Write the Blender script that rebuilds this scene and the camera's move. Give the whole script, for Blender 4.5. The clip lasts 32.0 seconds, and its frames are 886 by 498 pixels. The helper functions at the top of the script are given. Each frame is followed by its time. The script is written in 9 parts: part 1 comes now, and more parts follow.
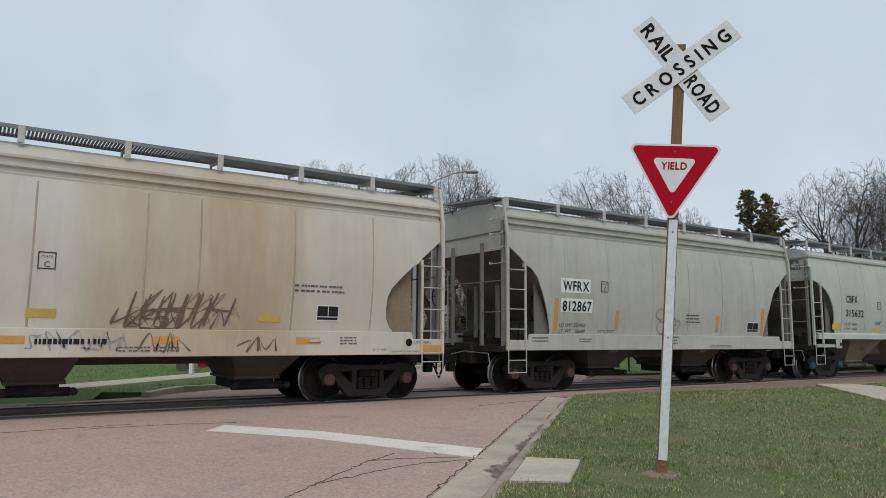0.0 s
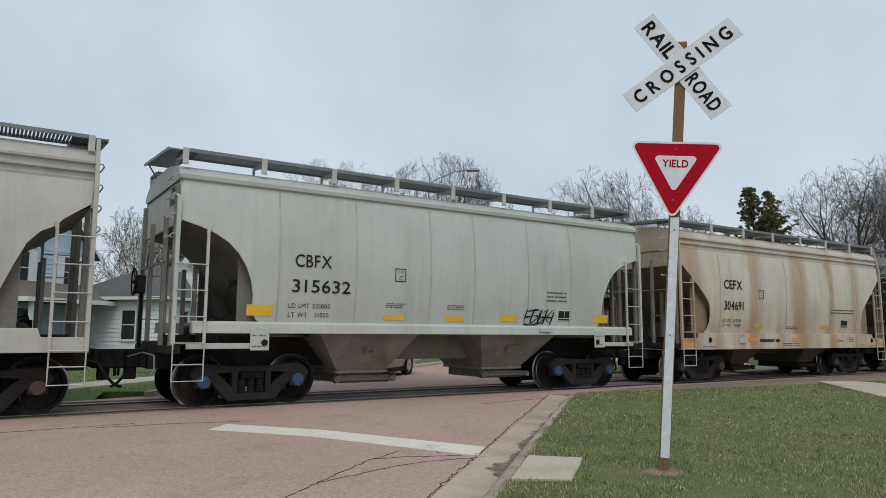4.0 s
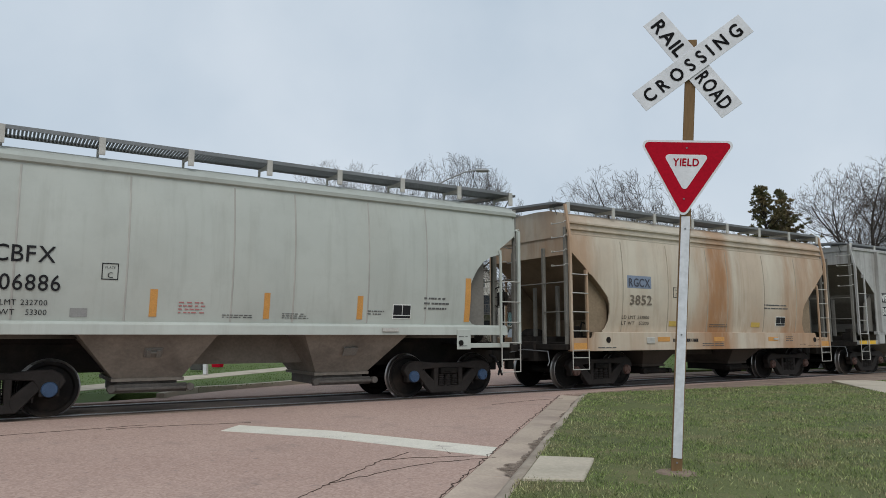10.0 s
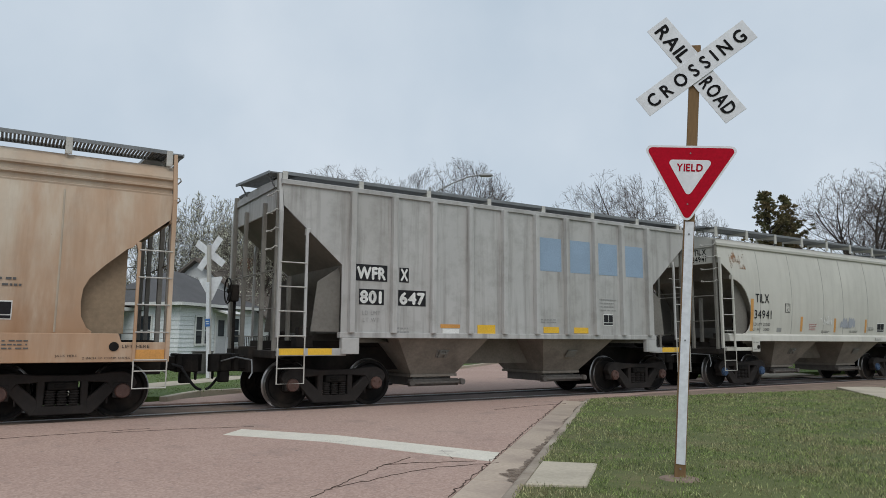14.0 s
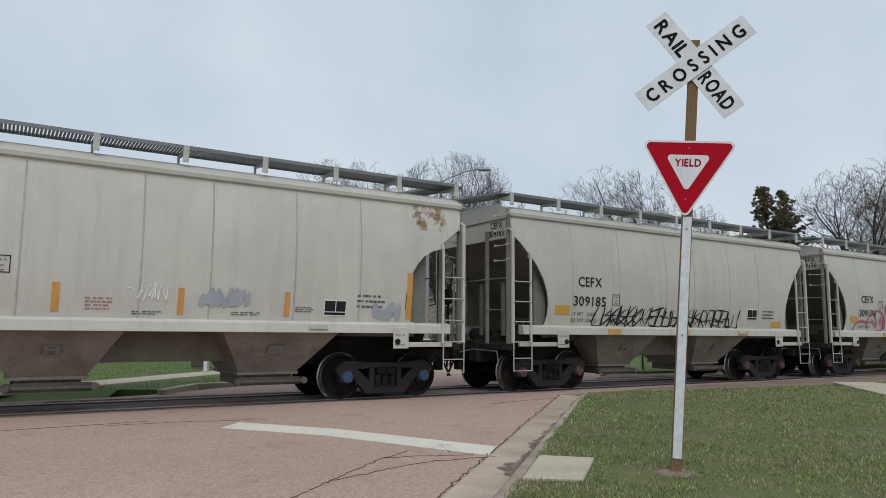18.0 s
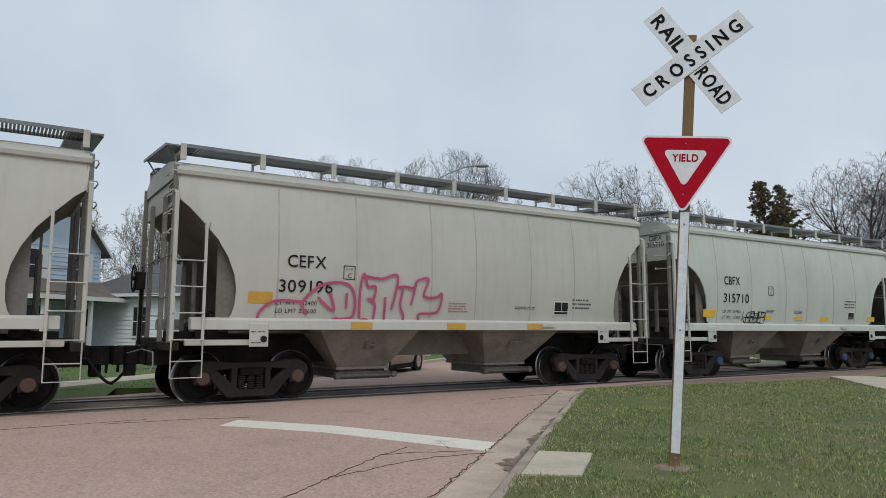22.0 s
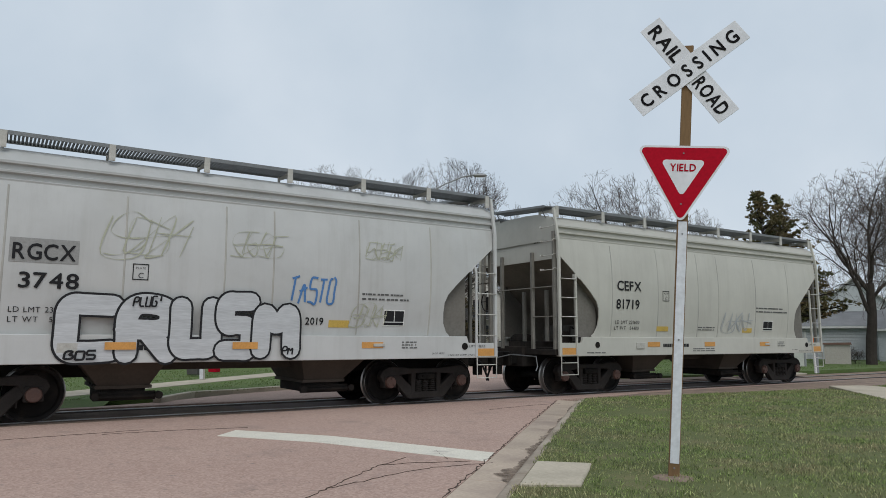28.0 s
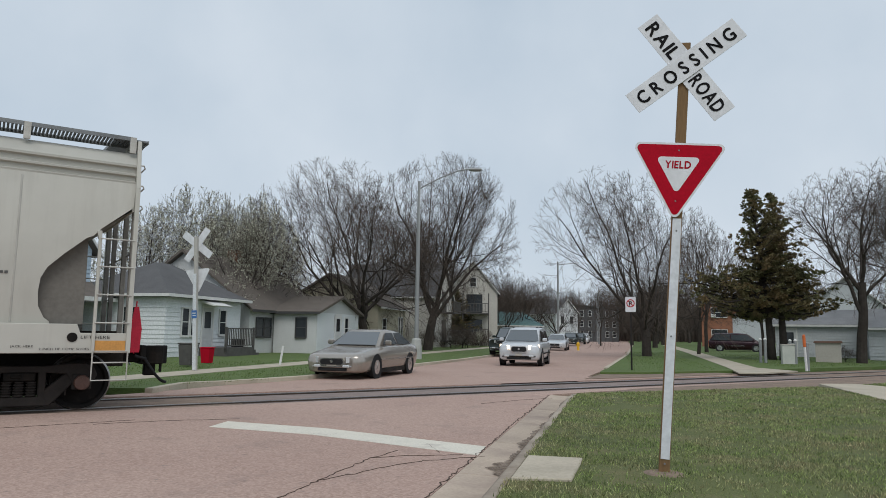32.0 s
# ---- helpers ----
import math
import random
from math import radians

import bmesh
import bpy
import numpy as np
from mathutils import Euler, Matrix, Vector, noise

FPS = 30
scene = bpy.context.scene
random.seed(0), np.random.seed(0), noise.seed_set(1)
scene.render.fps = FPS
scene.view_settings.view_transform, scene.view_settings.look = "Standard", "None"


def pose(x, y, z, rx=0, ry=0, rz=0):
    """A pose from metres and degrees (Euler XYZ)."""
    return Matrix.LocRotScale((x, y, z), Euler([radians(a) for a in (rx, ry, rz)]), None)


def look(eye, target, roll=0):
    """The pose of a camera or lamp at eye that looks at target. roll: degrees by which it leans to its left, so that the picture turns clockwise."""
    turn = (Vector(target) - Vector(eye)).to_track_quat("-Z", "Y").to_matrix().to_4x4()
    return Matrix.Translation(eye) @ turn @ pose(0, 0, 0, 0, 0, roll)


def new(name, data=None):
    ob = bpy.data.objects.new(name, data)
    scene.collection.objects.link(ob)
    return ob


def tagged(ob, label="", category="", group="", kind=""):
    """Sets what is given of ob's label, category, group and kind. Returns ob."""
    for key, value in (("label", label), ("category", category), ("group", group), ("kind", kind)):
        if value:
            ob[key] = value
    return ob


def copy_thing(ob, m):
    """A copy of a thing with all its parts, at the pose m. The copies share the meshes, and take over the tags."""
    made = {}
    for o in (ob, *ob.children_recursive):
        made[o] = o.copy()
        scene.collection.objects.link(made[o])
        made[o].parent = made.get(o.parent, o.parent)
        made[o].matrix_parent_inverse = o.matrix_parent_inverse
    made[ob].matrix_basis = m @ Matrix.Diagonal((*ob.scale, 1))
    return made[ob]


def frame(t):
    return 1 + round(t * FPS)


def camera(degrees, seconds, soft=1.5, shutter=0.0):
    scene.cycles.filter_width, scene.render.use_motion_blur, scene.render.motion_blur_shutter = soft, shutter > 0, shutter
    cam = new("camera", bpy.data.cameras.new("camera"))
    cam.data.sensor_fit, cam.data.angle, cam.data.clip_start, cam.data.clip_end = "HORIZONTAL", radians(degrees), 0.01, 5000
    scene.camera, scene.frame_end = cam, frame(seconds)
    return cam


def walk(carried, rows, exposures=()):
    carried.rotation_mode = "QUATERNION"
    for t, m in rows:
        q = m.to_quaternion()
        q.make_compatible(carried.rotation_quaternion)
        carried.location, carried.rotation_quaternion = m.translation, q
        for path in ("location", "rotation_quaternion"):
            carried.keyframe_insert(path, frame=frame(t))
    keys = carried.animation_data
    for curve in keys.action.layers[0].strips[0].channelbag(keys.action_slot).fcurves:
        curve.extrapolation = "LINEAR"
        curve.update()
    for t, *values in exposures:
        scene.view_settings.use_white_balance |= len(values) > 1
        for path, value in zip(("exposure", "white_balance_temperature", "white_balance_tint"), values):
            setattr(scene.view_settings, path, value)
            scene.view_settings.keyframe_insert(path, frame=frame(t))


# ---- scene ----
EYE = (0.0, -14.133, 1.346)
cam = camera(64.74, 32.0, soft=0.65)


def aim(yaw, pitch, roll):
    """Camera pose: yaw clockwise from +Y, pitch up, roll, in degrees."""
    return pose(*EYE) @ pose(0, 0, 0, 0, 0, -yaw) @ pose(0, 0, 0, 90 + pitch) @ pose(0, 0, 0, 0, 0, roll)


PATH = [
(0, 33.371, 7.056, 0.490),
    (0.5, 33.331, 7.026, 0.465),
    (1, 33.309, 7.057, 0.284),
    (1.5, 33.197, 7.137, 0.150),
    (2, 33.156, 7.106, 0.297),
    (2.5, 33.287, 6.971, 0.378),
    (3, 33.420, 6.938, 0.328),
    (3.5, 33.308, 6.967, 0.387),
    (5.5, 33.113, 6.819, 0.102),
    (6, 33.122, 6.937, 0.223),
    (6.5, 33.025, 6.844, 0.354),
    (7, 33.028, 6.845, 0.436),
    (7.5, 33.016, 6.863, 0.464),
    (8, 32.818, 6.803, 0.374),
    (8.5, 32.739, 6.941, 0.121),
    (9, 32.593, 7.020, -0.034),
    (9.5, 32.480, 7.023, -0.001),
    (10, 32.428, 6.978, 0.068),
    (10.5, 32.468, 6.930, -0.001),
    (11, 32.533, 6.957, -0.032),
    (11.5, 32.496, 6.899, -0.040),
    (12, 32.314, 6.916, 0.114),
    (12.5, 32.258, 7.128, 0.291),
    (13, 32.233, 7.266, 0.291),
    (13.5, 32.146, 7.304, 0.348),
    (14, 32.157, 7.352, 0.295),
    (14.5, 32.141, 7.401, 0.226),
    (16.5, 32.280, 6.919, 0.277),
    (17, 32.236, 6.730, 0.250),
    (17.5, 32.234, 6.706, 0.393),
    (18, 32.326, 6.873, 0.482),
    (18.5, 32.372, 6.915, 0.496),
    (19, 32.267, 7.099, 0.423),
    (19.5, 32.342, 7.193, 0.326),
    (20, 32.390, 7.189, 0.306),
    (20.5, 32.355, 7.123, 0.440),
    (21, 32.409, 7.056, 0.450),
    (21.5, 32.462, 6.768, 0.331),
    (22, 32.508, 6.585, 0.152),
    (22.5, 32.642, 6.636, 0.144),
    (23, 32.730, 6.820, 0.369),
    (23.5, 32.705, 6.856, 0.400),
    (24, 32.656, 6.807, 0.453),
    (24.5, 32.701, 6.929, 0.442),
    (25, 32.684, 6.923, 0.323),
    (25.5, 32.533, 6.903, 0.274),
    (27.5, 32.783, 7.298, 0.046),
    (28, 32.644, 7.369, 0.122),
    (28.5, 32.623, 7.436, 0.169),
    (29, 32.723, 7.507, 0.106),
    (29.5, 32.612, 7.315, 0.131),
    (30, 32.624, 7.322, 0.285),
    (30.5, 32.796, 7.324, 0.329),
    (31, 32.736, 7.099, 0.435),
    (31.5, 32.764, 6.835, 0.675),
    (32, 33.108, 6.869, 0.810),
]
walk(cam, [(t, aim(y, p, r)) for t, y, p, r in PATH])

# ---- light: an overcast spring day ----
world = bpy.data.worlds.new("overcast_sky")
scene.world = world
world.use_nodes = True
wn, wl = world.node_tree.nodes, world.node_tree.links
wn.clear()
sky = wn.new("ShaderNodeTexSky")
sky.sky_type, sky.sun_disc = "NISHITA", False
sky.sun_elevation, sky.sun_rotation = radians(52), radians(205)
sky.air_density, sky.dust_density, sky.ozone_density = 1.0, 3.0, 1.0
cloud = wn.new("ShaderNodeTexNoise")
cloud.inputs["Scale"].default_value, cloud.inputs["Detail"].default_value = 2.6, 5.0
cloud.inputs["Roughness"].default_value = 0.5
ramp = wn.new("ShaderNodeValToRGB")
ramp.color_ramp.elements[0].position, ramp.color_ramp.elements[0].color = 0.30, (4.86, 5.72, 6.62, 1)
ramp.color_ramp.elements[1].position, ramp.color_ramp.elements[1].color = 0.72, (6.52, 7.17, 7.85, 1)
over = wn.new("ShaderNodeMix")
over.data_type = "RGBA"
over.inputs[0].default_value = 0.93
back = wn.new("ShaderNodeBackground")
back.inputs["Strength"].default_value = 0.108
wout = wn.new("ShaderNodeOutputWorld")
wl.new(cloud.outputs["Fac"], ramp.inputs["Fac"])
wl.new(sky.outputs["Color"], over.inputs[6])
wl.new(ramp.outputs["Color"], over.inputs[7])
wl.new(over.outputs[2], back.inputs["Color"])
wl.new(back.outputs[0], wout.inputs["Surface"])

sun_data = bpy.data.lights.new("sun", "SUN")
sun_data.energy, sun_data.angle, sun_data.color = 1.2, radians(35), (1.0, 0.97, 0.93)
sun = new("sun", sun_data)
sun.matrix_basis = look((0, 0, 30), (0 + 30 * 0.42, 30 * 0.9, 30 - 38))
scene.view_settings.exposure = 0.0


# ---- materials ----
def nodes_of(name, rough=0.7, metal=0.0):
    m = bpy.data.materials.new(name)
    m.use_nodes = True
    b = m.node_tree.nodes["Principled BSDF"]
    b.inputs["Roughness"].default_value, b.inputs["Metallic"].default_value = rough, metal
    return m, m.node_tree.nodes, m.node_tree.links, b


def coords(n, l, scale=(1, 1, 1), space="Object"):
    tc, mp = n.new("ShaderNodeTexCoord"), n.new("ShaderNodeMapping")
    mp.inputs["Scale"].default_value = scale
    l.new(tc.outputs[space], mp.inputs["Vector"])
    return mp.outputs["Vector"]


def noise_tex(n, l, vec, scale, detail=4.0, rough=0.55):
    t = n.new("ShaderNodeTexNoise")
    t.inputs["Scale"].default_value, t.inputs["Detail"].default_value = scale, detail
    t.inputs["Roughness"].default_value = rough
    l.new(vec, t.inputs["Vector"])
    return t.outputs["Fac"]


def ramp_of(n, l, fac, lo, hi, a=(0, 0, 0), b=(1, 1, 1)):
    r = n.new("ShaderNodeValToRGB")
    e = r.color_ramp.elements
    e[0].position, e[0].color = lo, (*a, 1)
    e[1].position, e[1].color = hi, (*b, 1)
    l.new(fac, r.inputs["Fac"])
    return r.outputs["Color"]


def mixed(n, l, fac, a, b, mode="MIX"):
    x = n.new("ShaderNodeMix")
    x.data_type, x.blend_type = "RGBA", mode
    for k, s in ((0, fac), (6, a), (7, b)):
        if hasattr(s, "is_linked"):
            l.new(s, x.inputs[k])
        else:
            x.inputs[k].default_value = s if k == 0 else (*s, 1)
    return x.outputs[2]


def bumped(n, l, b, height, strength=0.3, dist=0.01):
    k = n.new("ShaderNodeBump")
    k.inputs["Strength"].default_value, k.inputs["Distance"].default_value = strength, dist
    l.new(height, k.inputs["Height"])
    l.new(k.outputs["Normal"], b.inputs["Normal"])


def mat(name, col, rough=0.7, metal=0.0, var=0.25, scale=3.0, fine=40.0, bump=0.2, dist=0.004, dirt=None, stretch=(1, 1, 1), lo=0.5, hi=0.8, vary=0.0):
    """Base colour with coarse and fine variation, optional dirt patches, per-object variation and relief."""
    m, n, l, b = nodes_of(name, rough, metal)
    v = coords(n, l, stretch)
    big, small = noise_tex(n, l, v, scale), noise_tex(n, l, v, fine, 3.0)
    dark = tuple(c * (1 - var) for c in col)
    c = mixed(n, l, ramp_of(n, l, big, 0.3, 0.7), dark, tuple(min(1, k * (1 + var * 0.4)) for k in col))
    c = mixed(n, l, 0.35, c, ramp_of(n, l, small, 0.25, 0.75, tuple(k * 0.55 for k in col), tuple(min(1, k * 1.25) for k in col)))
    if dirt:
        c = mixed(n, l, ramp_of(n, l, noise_tex(n, l, v, scale * 0.6, 6.0, 0.65), lo, hi), c, dirt)
    if vary:
        oi = n.new("ShaderNodeObjectInfo")
        c = mixed(n, l, 1.0, c, ramp_of(n, l, oi.outputs["Random"], 0, 1, (1 - vary,) * 3, (1.0,) * 3), "MULTIPLY")
    l.new(c, b.inputs["Base Color"])
    bumped(n, l, b, small, bump, dist)
    return m


def plain(name, col, rough=0.6, metal=0.0):
    return mat(name, col, rough, metal, var=0.12, scale=2.0, fine=30.0, bump=0.08, dist=0.002)


def car_paint(name, col, stain, amount=0.4, streak=0.5, grime=0.3, patch=0.0, seed=0.0, rusty=(), low=0.0):
    """Freight-car paint: vertical rust and dirt streaks, broad stained panels, grey grime and flat weathering."""
    m, n, l, b = nodes_of(name, 0.62)
    tc, mp = n.new("ShaderNodeTexCoord"), n.new("ShaderNodeMapping")
    mp.inputs["Location"].default_value = (seed * 7.3, seed * 1.7, seed * 3.1)
    l.new(tc.outputs["Object"], mp.inputs["Vector"])
    v = mp.outputs["Vector"]

    def scaled(s):
        k = n.new("ShaderNodeMapping")
        k.inputs["Scale"].default_value = s
        l.new(v, k.inputs["Vector"])
        return k.outputs["Vector"]
    c = mixed(n, l, ramp_of(n, l, noise_tex(n, l, v, 0.9, 3.0), 0.3, 0.7), tuple(k * 0.93 for k in col), tuple(min(1, k * 1.05) for k in col))
    broad = noise_tex(n, l, scaled((0.55, 0.55, 0.10)), 1.0, 4.0, 0.6)
    c = mixed(n, l, mixed(n, l, 1.0, ramp_of(n, l, broad, 0.62 - 0.32 * amount, 0.86 - 0.2 * amount), (amount,) * 3, "MULTIPLY"), c, stain)
    if rusty or low:
        ob, cut = n.new("ShaderNodeTexCoord"), n.new("ShaderNodeSeparateXYZ")
        l.new(ob.outputs["Object"], cut.inputs[0])
        blur = noise_tex(n, l, scaled((1.6, 1.6, 0.35)), 1.0, 5.0, 0.65)

        def calc(op, a_, b_):
            k = n.new("ShaderNodeMath")
            k.operation = op
            for i_, q_ in enumerate((a_, b_)):
                if isinstance(q_, (int, float)):
                    k.inputs[i_].default_value = q_
                else:
                    l.new(q_, k.inputs[i_])
            return k.outputs[0]

        def ease(val, a_, b_):
            k = n.new("ShaderNodeMapRange")
            k.interpolation_type = "SMOOTHSTEP"
            k.inputs["From Min"].default_value, k.inputs["From Max"].default_value = a_, b_
            l.new(val, k.inputs["Value"])
            return k.outputs["Result"]
        wob = calc("ADD", cut.outputs["X"], calc("MULTIPLY", calc("SUBTRACT", blur, 0.5), 0.9))
        for x0, x1, soft_, power in rusty:
            band = calc("SUBTRACT", ease(wob, x0 - soft_, x0 + soft_), ease(wob, x1 - soft_, x1 + soft_))
            fac = calc("MULTIPLY", band, calc("MULTIPLY", ease(blur, 0.15, 0.58), power))
            c = mixed(n, l, fac, c, stain)
        if low:
            fac = calc("MULTIPLY", calc("SUBTRACT", 1.0, ease(calc("ADD", cut.outputs["Z"], calc("MULTIPLY", blur, 1.2)), 2.0, 3.3)), calc("MULTIPLY", ease(blur, 0.3, 0.7), low))
            c = mixed(n, l, fac, c, stain)
    fine = noise_tex(n, l, scaled((5.0, 5.0, 0.28)), 1.0, 5.0, 0.65)
    c = mixed(n, l, mixed(n, l, 1.0, ramp_of(n, l, fine, 0.50, 0.80), (streak,) * 3, "MULTIPLY"), c, tuple(k * 0.62 for k in stain))
    gr = noise_tex(n, l, v, 2.2, 6.0, 0.7)
    c = mixed(n, l, mixed(n, l, 1.0, ramp_of(n, l, gr, 0.48, 0.78), (grime,) * 3, "MULTIPLY"), c, (0.20, 0.19, 0.17))
    if patch:
        rust = noise_tex(n, l, scaled((1, 1, 0.7)), 1.7, 7.0, 0.7)
        c = mixed(n, l, ramp_of(n, l, rust, 0.70 - 0.1 * patch, 0.78), c, (0.24, 0.11, 0.05))
    l.new(c, b.inputs["Base Color"])
    bumped(n, l, b, noise_tex(n, l, v, 1.6, 3.0), 0.25, 0.02)
    return m


def road_material():
    m, n, l, b = nodes_of("pink_quartzite_asphalt", 0.9)
    v = coords(n, l)
    base = mixed(n, l, ramp_of(n, l, noise_tex(n, l, v, 0.25, 4.0), 0.35, 0.7), (0.368, 0.243, 0.196), (0.435, 0.302, 0.246))
    agg = n.new("ShaderNodeTexVoronoi")
    agg.inputs["Scale"].default_value = 45.0
    l.new(v, agg.inputs["Vector"])
    base = mixed(n, l, 0.30, base, ramp_of(n, l, agg.outputs["Color"], 0.1, 0.9, (0.17, 0.105, 0.088), (0.64, 0.49, 0.42)))
    base = mixed(n, l, ramp_of(n, l, noise_tex(n, l, v, 1.1, 7.0, 0.7), 0.56, 0.82), base, (0.23, 0.175, 0.155))
    base = mixed(n, l, ramp_of(n, l, noise_tex(n, l, v, 9.0, 4.0, 0.6), 0.60, 0.80), base, (0.16, 0.13, 0.125))
    l.new(base, b.inputs["Base Color"])
    bumped(n, l, b, agg.outputs["Distance"], 0.5, 0.01)
    return m


def grass_material(name, a, b2, dry):
    m, n, l, b = nodes_of(name, 0.9)
    v = coords(n, l)
    c = mixed(n, l, ramp_of(n, l, noise_tex(n, l, v, 0.6, 5.0, 0.6), 0.35, 0.65), a, b2)
    c = mixed(n, l, ramp_of(n, l, noise_tex(n, l, v, 1.3, 6.0, 0.7), 0.52, 0.70), c, dry)
    c = mixed(n, l, 0.5, c, ramp_of(n, l, noise_tex(n, l, v, 55.0, 3.0, 0.7), 0.3, 0.7, tuple(k * 0.35 for k in a), tuple(min(1, k * 1.5) for k in b2)))
    l.new(c, b.inputs["Base Color"])
    bumped(n, l, b, noise_tex(n, l, v, 40.0, 3.0), 0.8, 0.03)
    return m


def blade_material():
    m, n, l, b = nodes_of("grass_blade", 0.75)
    g = n.new("ShaderNodeNewGeometry")
    v = coords(n, l)
    own = ramp_of(n, l, g.outputs["Random Per Island"], 0.0, 1.0, (0.045, 0.082, 0.016), (0.315, 0.400, 0.130))
    patch = ramp_of(n, l, noise_tex(n, l, v, 1.1, 6.0, 0.7), 0.45, 0.66)
    straw = ramp_of(n, l, g.outputs["Random Per Island"], 0.0, 1.0, (0.10, 0.075, 0.035), (0.52, 0.45, 0.27))
    c = mixed(n, l, patch, own, straw)
    c = mixed(n, l, 1.0, c, ramp_of(n, l, noise_tex(n, l, v, 13.0, 3.0, 0.7), 0.34, 0.66, (0.5, 0.5, 0.5), (1.5, 1.5, 1.5)), "MULTIPLY")
    c = mixed(n, l, ramp_of(n, l, noise_tex(n, l, v, 60.0, 1.0), 0.66, 0.72), c, (0.50, 0.46, 0.30))
    l.new(c, b.inputs["Base Color"])
    return m


M_ROAD = road_material()
M_GRASS = grass_material("spring_lawn", (0.072, 0.088, 0.027), (0.120, 0.138, 0.040), (0.23, 0.18, 0.095))
M_LAWN = grass_material("far_lawn", (0.068, 0.108, 0.024), (0.10, 0.152, 0.036), (0.14, 0.14, 0.06))
M_BLADE_FAR = mat("far_grass_blade", (0.125, 0.19, 0.045), 0.8, var=0.45, scale=1.1, fine=9.0, bump=0.0, dirt=(0.24, 0.23, 0.10), lo=0.55, hi=0.72)
M_BLADE = blade_material()
M_SOIL = mat("bare_soil", (0.26, 0.19, 0.145), 0.95, var=0.4, scale=2.0, fine=25, bump=0.7, dist=0.03, dirt=(0.11, 0.08, 0.06))
M_SILT = mat("silt_and_dip_shade", (0.19, 0.14, 0.105), 0.95, var=0.45, scale=5.0, fine=30, bump=0.6, dist=0.02, dirt=(0.09, 0.065, 0.05))
sn, sl = M_SILT.node_tree.nodes, M_SILT.node_tree.links
sl.new(ramp_of(sn, sl, noise_tex(sn, sl, coords(sn, sl), 11.0, 5.0, 0.7), 0.36, 0.62), sn["Principled BSDF"].inputs["Alpha"])
M_CONC = mat("concrete", (0.50, 0.44, 0.345), 0.9, var=0.18, scale=1.3, fine=30, bump=0.25, dirt=(0.31, 0.27, 0.21), lo=0.52, hi=0.75, vary=0.12)
M_GUTTER = mat("gutter_concrete", (0.50, 0.405, 0.32), 0.9, var=0.22, scale=1.2, fine=28, bump=0.3, dirt=(0.26, 0.20, 0.17), lo=0.48, hi=0.78, vary=0.22)
M_KERB = mat("weathered_kerb_concrete", (0.44, 0.375, 0.30), 0.9, var=0.22, scale=1.6, fine=28, bump=0.3, dirt=(0.22, 0.175, 0.135), lo=0.42, hi=0.68, vary=0.15)
M_WHITE_LINE = mat("worn_white_line", (0.68, 0.64, 0.55), 0.8, var=0.1, scale=3, fine=40, bump=0.3, dirt=(0.42, 0.37, 0.33), lo=0.58, hi=0.74)
M_RAIL = mat("rail_steel", (0.09, 0.075, 0.065), 0.5, 0.6, var=0.3, dirt=(0.13, 0.08, 0.05))
M_RAILTOP = plain("polished_rail_head", (0.42, 0.42, 0.43), 0.28, 0.9)
M_TIMBER = mat("crossing_panel_asphalt", (0.25, 0.195, 0.175), 0.9, var=0.3, scale=1.5, fine=35, bump=0.5, dist=0.01, dirt=(0.16, 0.125, 0.115))
M_CRACK = plain("crack_dirt", (0.085, 0.062, 0.05), 0.9)
# grimy steel, its black deepened to carry the shade beneath the cars
M_BLACK = mat("grimy_shaded_black_steel", (0.014, 0.013, 0.012), 0.75, 0.2, var=0.4, scale=5, fine=50, bump=0.3, dirt=(0.035, 0.028, 0.023))
M_TRUCK = mat("rusty_brown_cast_steel", (0.034, 0.030, 0.028), 0.75, 0.1, var=0.4, scale=4, fine=50, bump=0.35, dirt=(0.042, 0.033, 0.027))
# wheel tone likewise lowered for the shade beneath the cars
M_WHEEL = mat("wheel_steel", (0.013, 0.012, 0.0115), 0.7, 0.2, var=0.35, scale=3, fine=40, bump=0.2, dirt=(0.05, 0.038, 0.03))
M_TREAD = plain("bright_tread_steel", (0.32, 0.31, 0.30), 0.32, 0.9)
M_CAPBLUE = plain("blue_bearing_cap", (0.035, 0.075, 0.15), 0.5)
M_CAPBROWN = plain("rusty_bearing_cap", (0.10, 0.052, 0.04), 0.6)
M_GALV = mat("galvanised_grating", (0.21, 0.22, 0.225), 0.55, 0.4, var=0.25, scale=3)
# underframe grime, with the shade below the body put into the colour
M_UNDER = mat("grimy_shaded_underframe", (0.026, 0.023, 0.021), 0.85, var=0.4, scale=2.5, fine=30, bump=0.3, dirt=(0.055, 0.043, 0.035))
M_RUBBER = plain("black_rubber", (0.025, 0.025, 0.026), 0.8)
M_INK = plain("black_stencil_paint", (0.022, 0.022, 0.024), 0.6)
M_WHITE = plain("white_paint", (0.78, 0.78, 0.75), 0.5)
M_ORANGE = mat("orange_reflective_tape", (0.62, 0.30, 0.075), 0.5, var=0.2, scale=3, bump=0.05)
M_YELLOW = mat("yellow_reflective_tape", (0.80, 0.48, 0.035), 0.5, var=0.12, scale=3, bump=0.05)
M_RED = mat("red_sign_sheeting", (0.44, 0.002, 0.018), 0.75, var=0.08, scale=2, bump=0.03)
M_SIGNWHITE = mat("white_sign_sheeting", (0.72, 0.73, 0.75), 0.5, var=0.05, scale=1.5, fine=7, bump=0.0)
M_POSTWOOD = mat("treated_wood_post", (0.21, 0.125, 0.055), 0.85, var=0.35, scale=6, fine=60, bump=0.4, stretch=(1, 1, 0.12), dirt=(0.13, 0.075, 0.035))
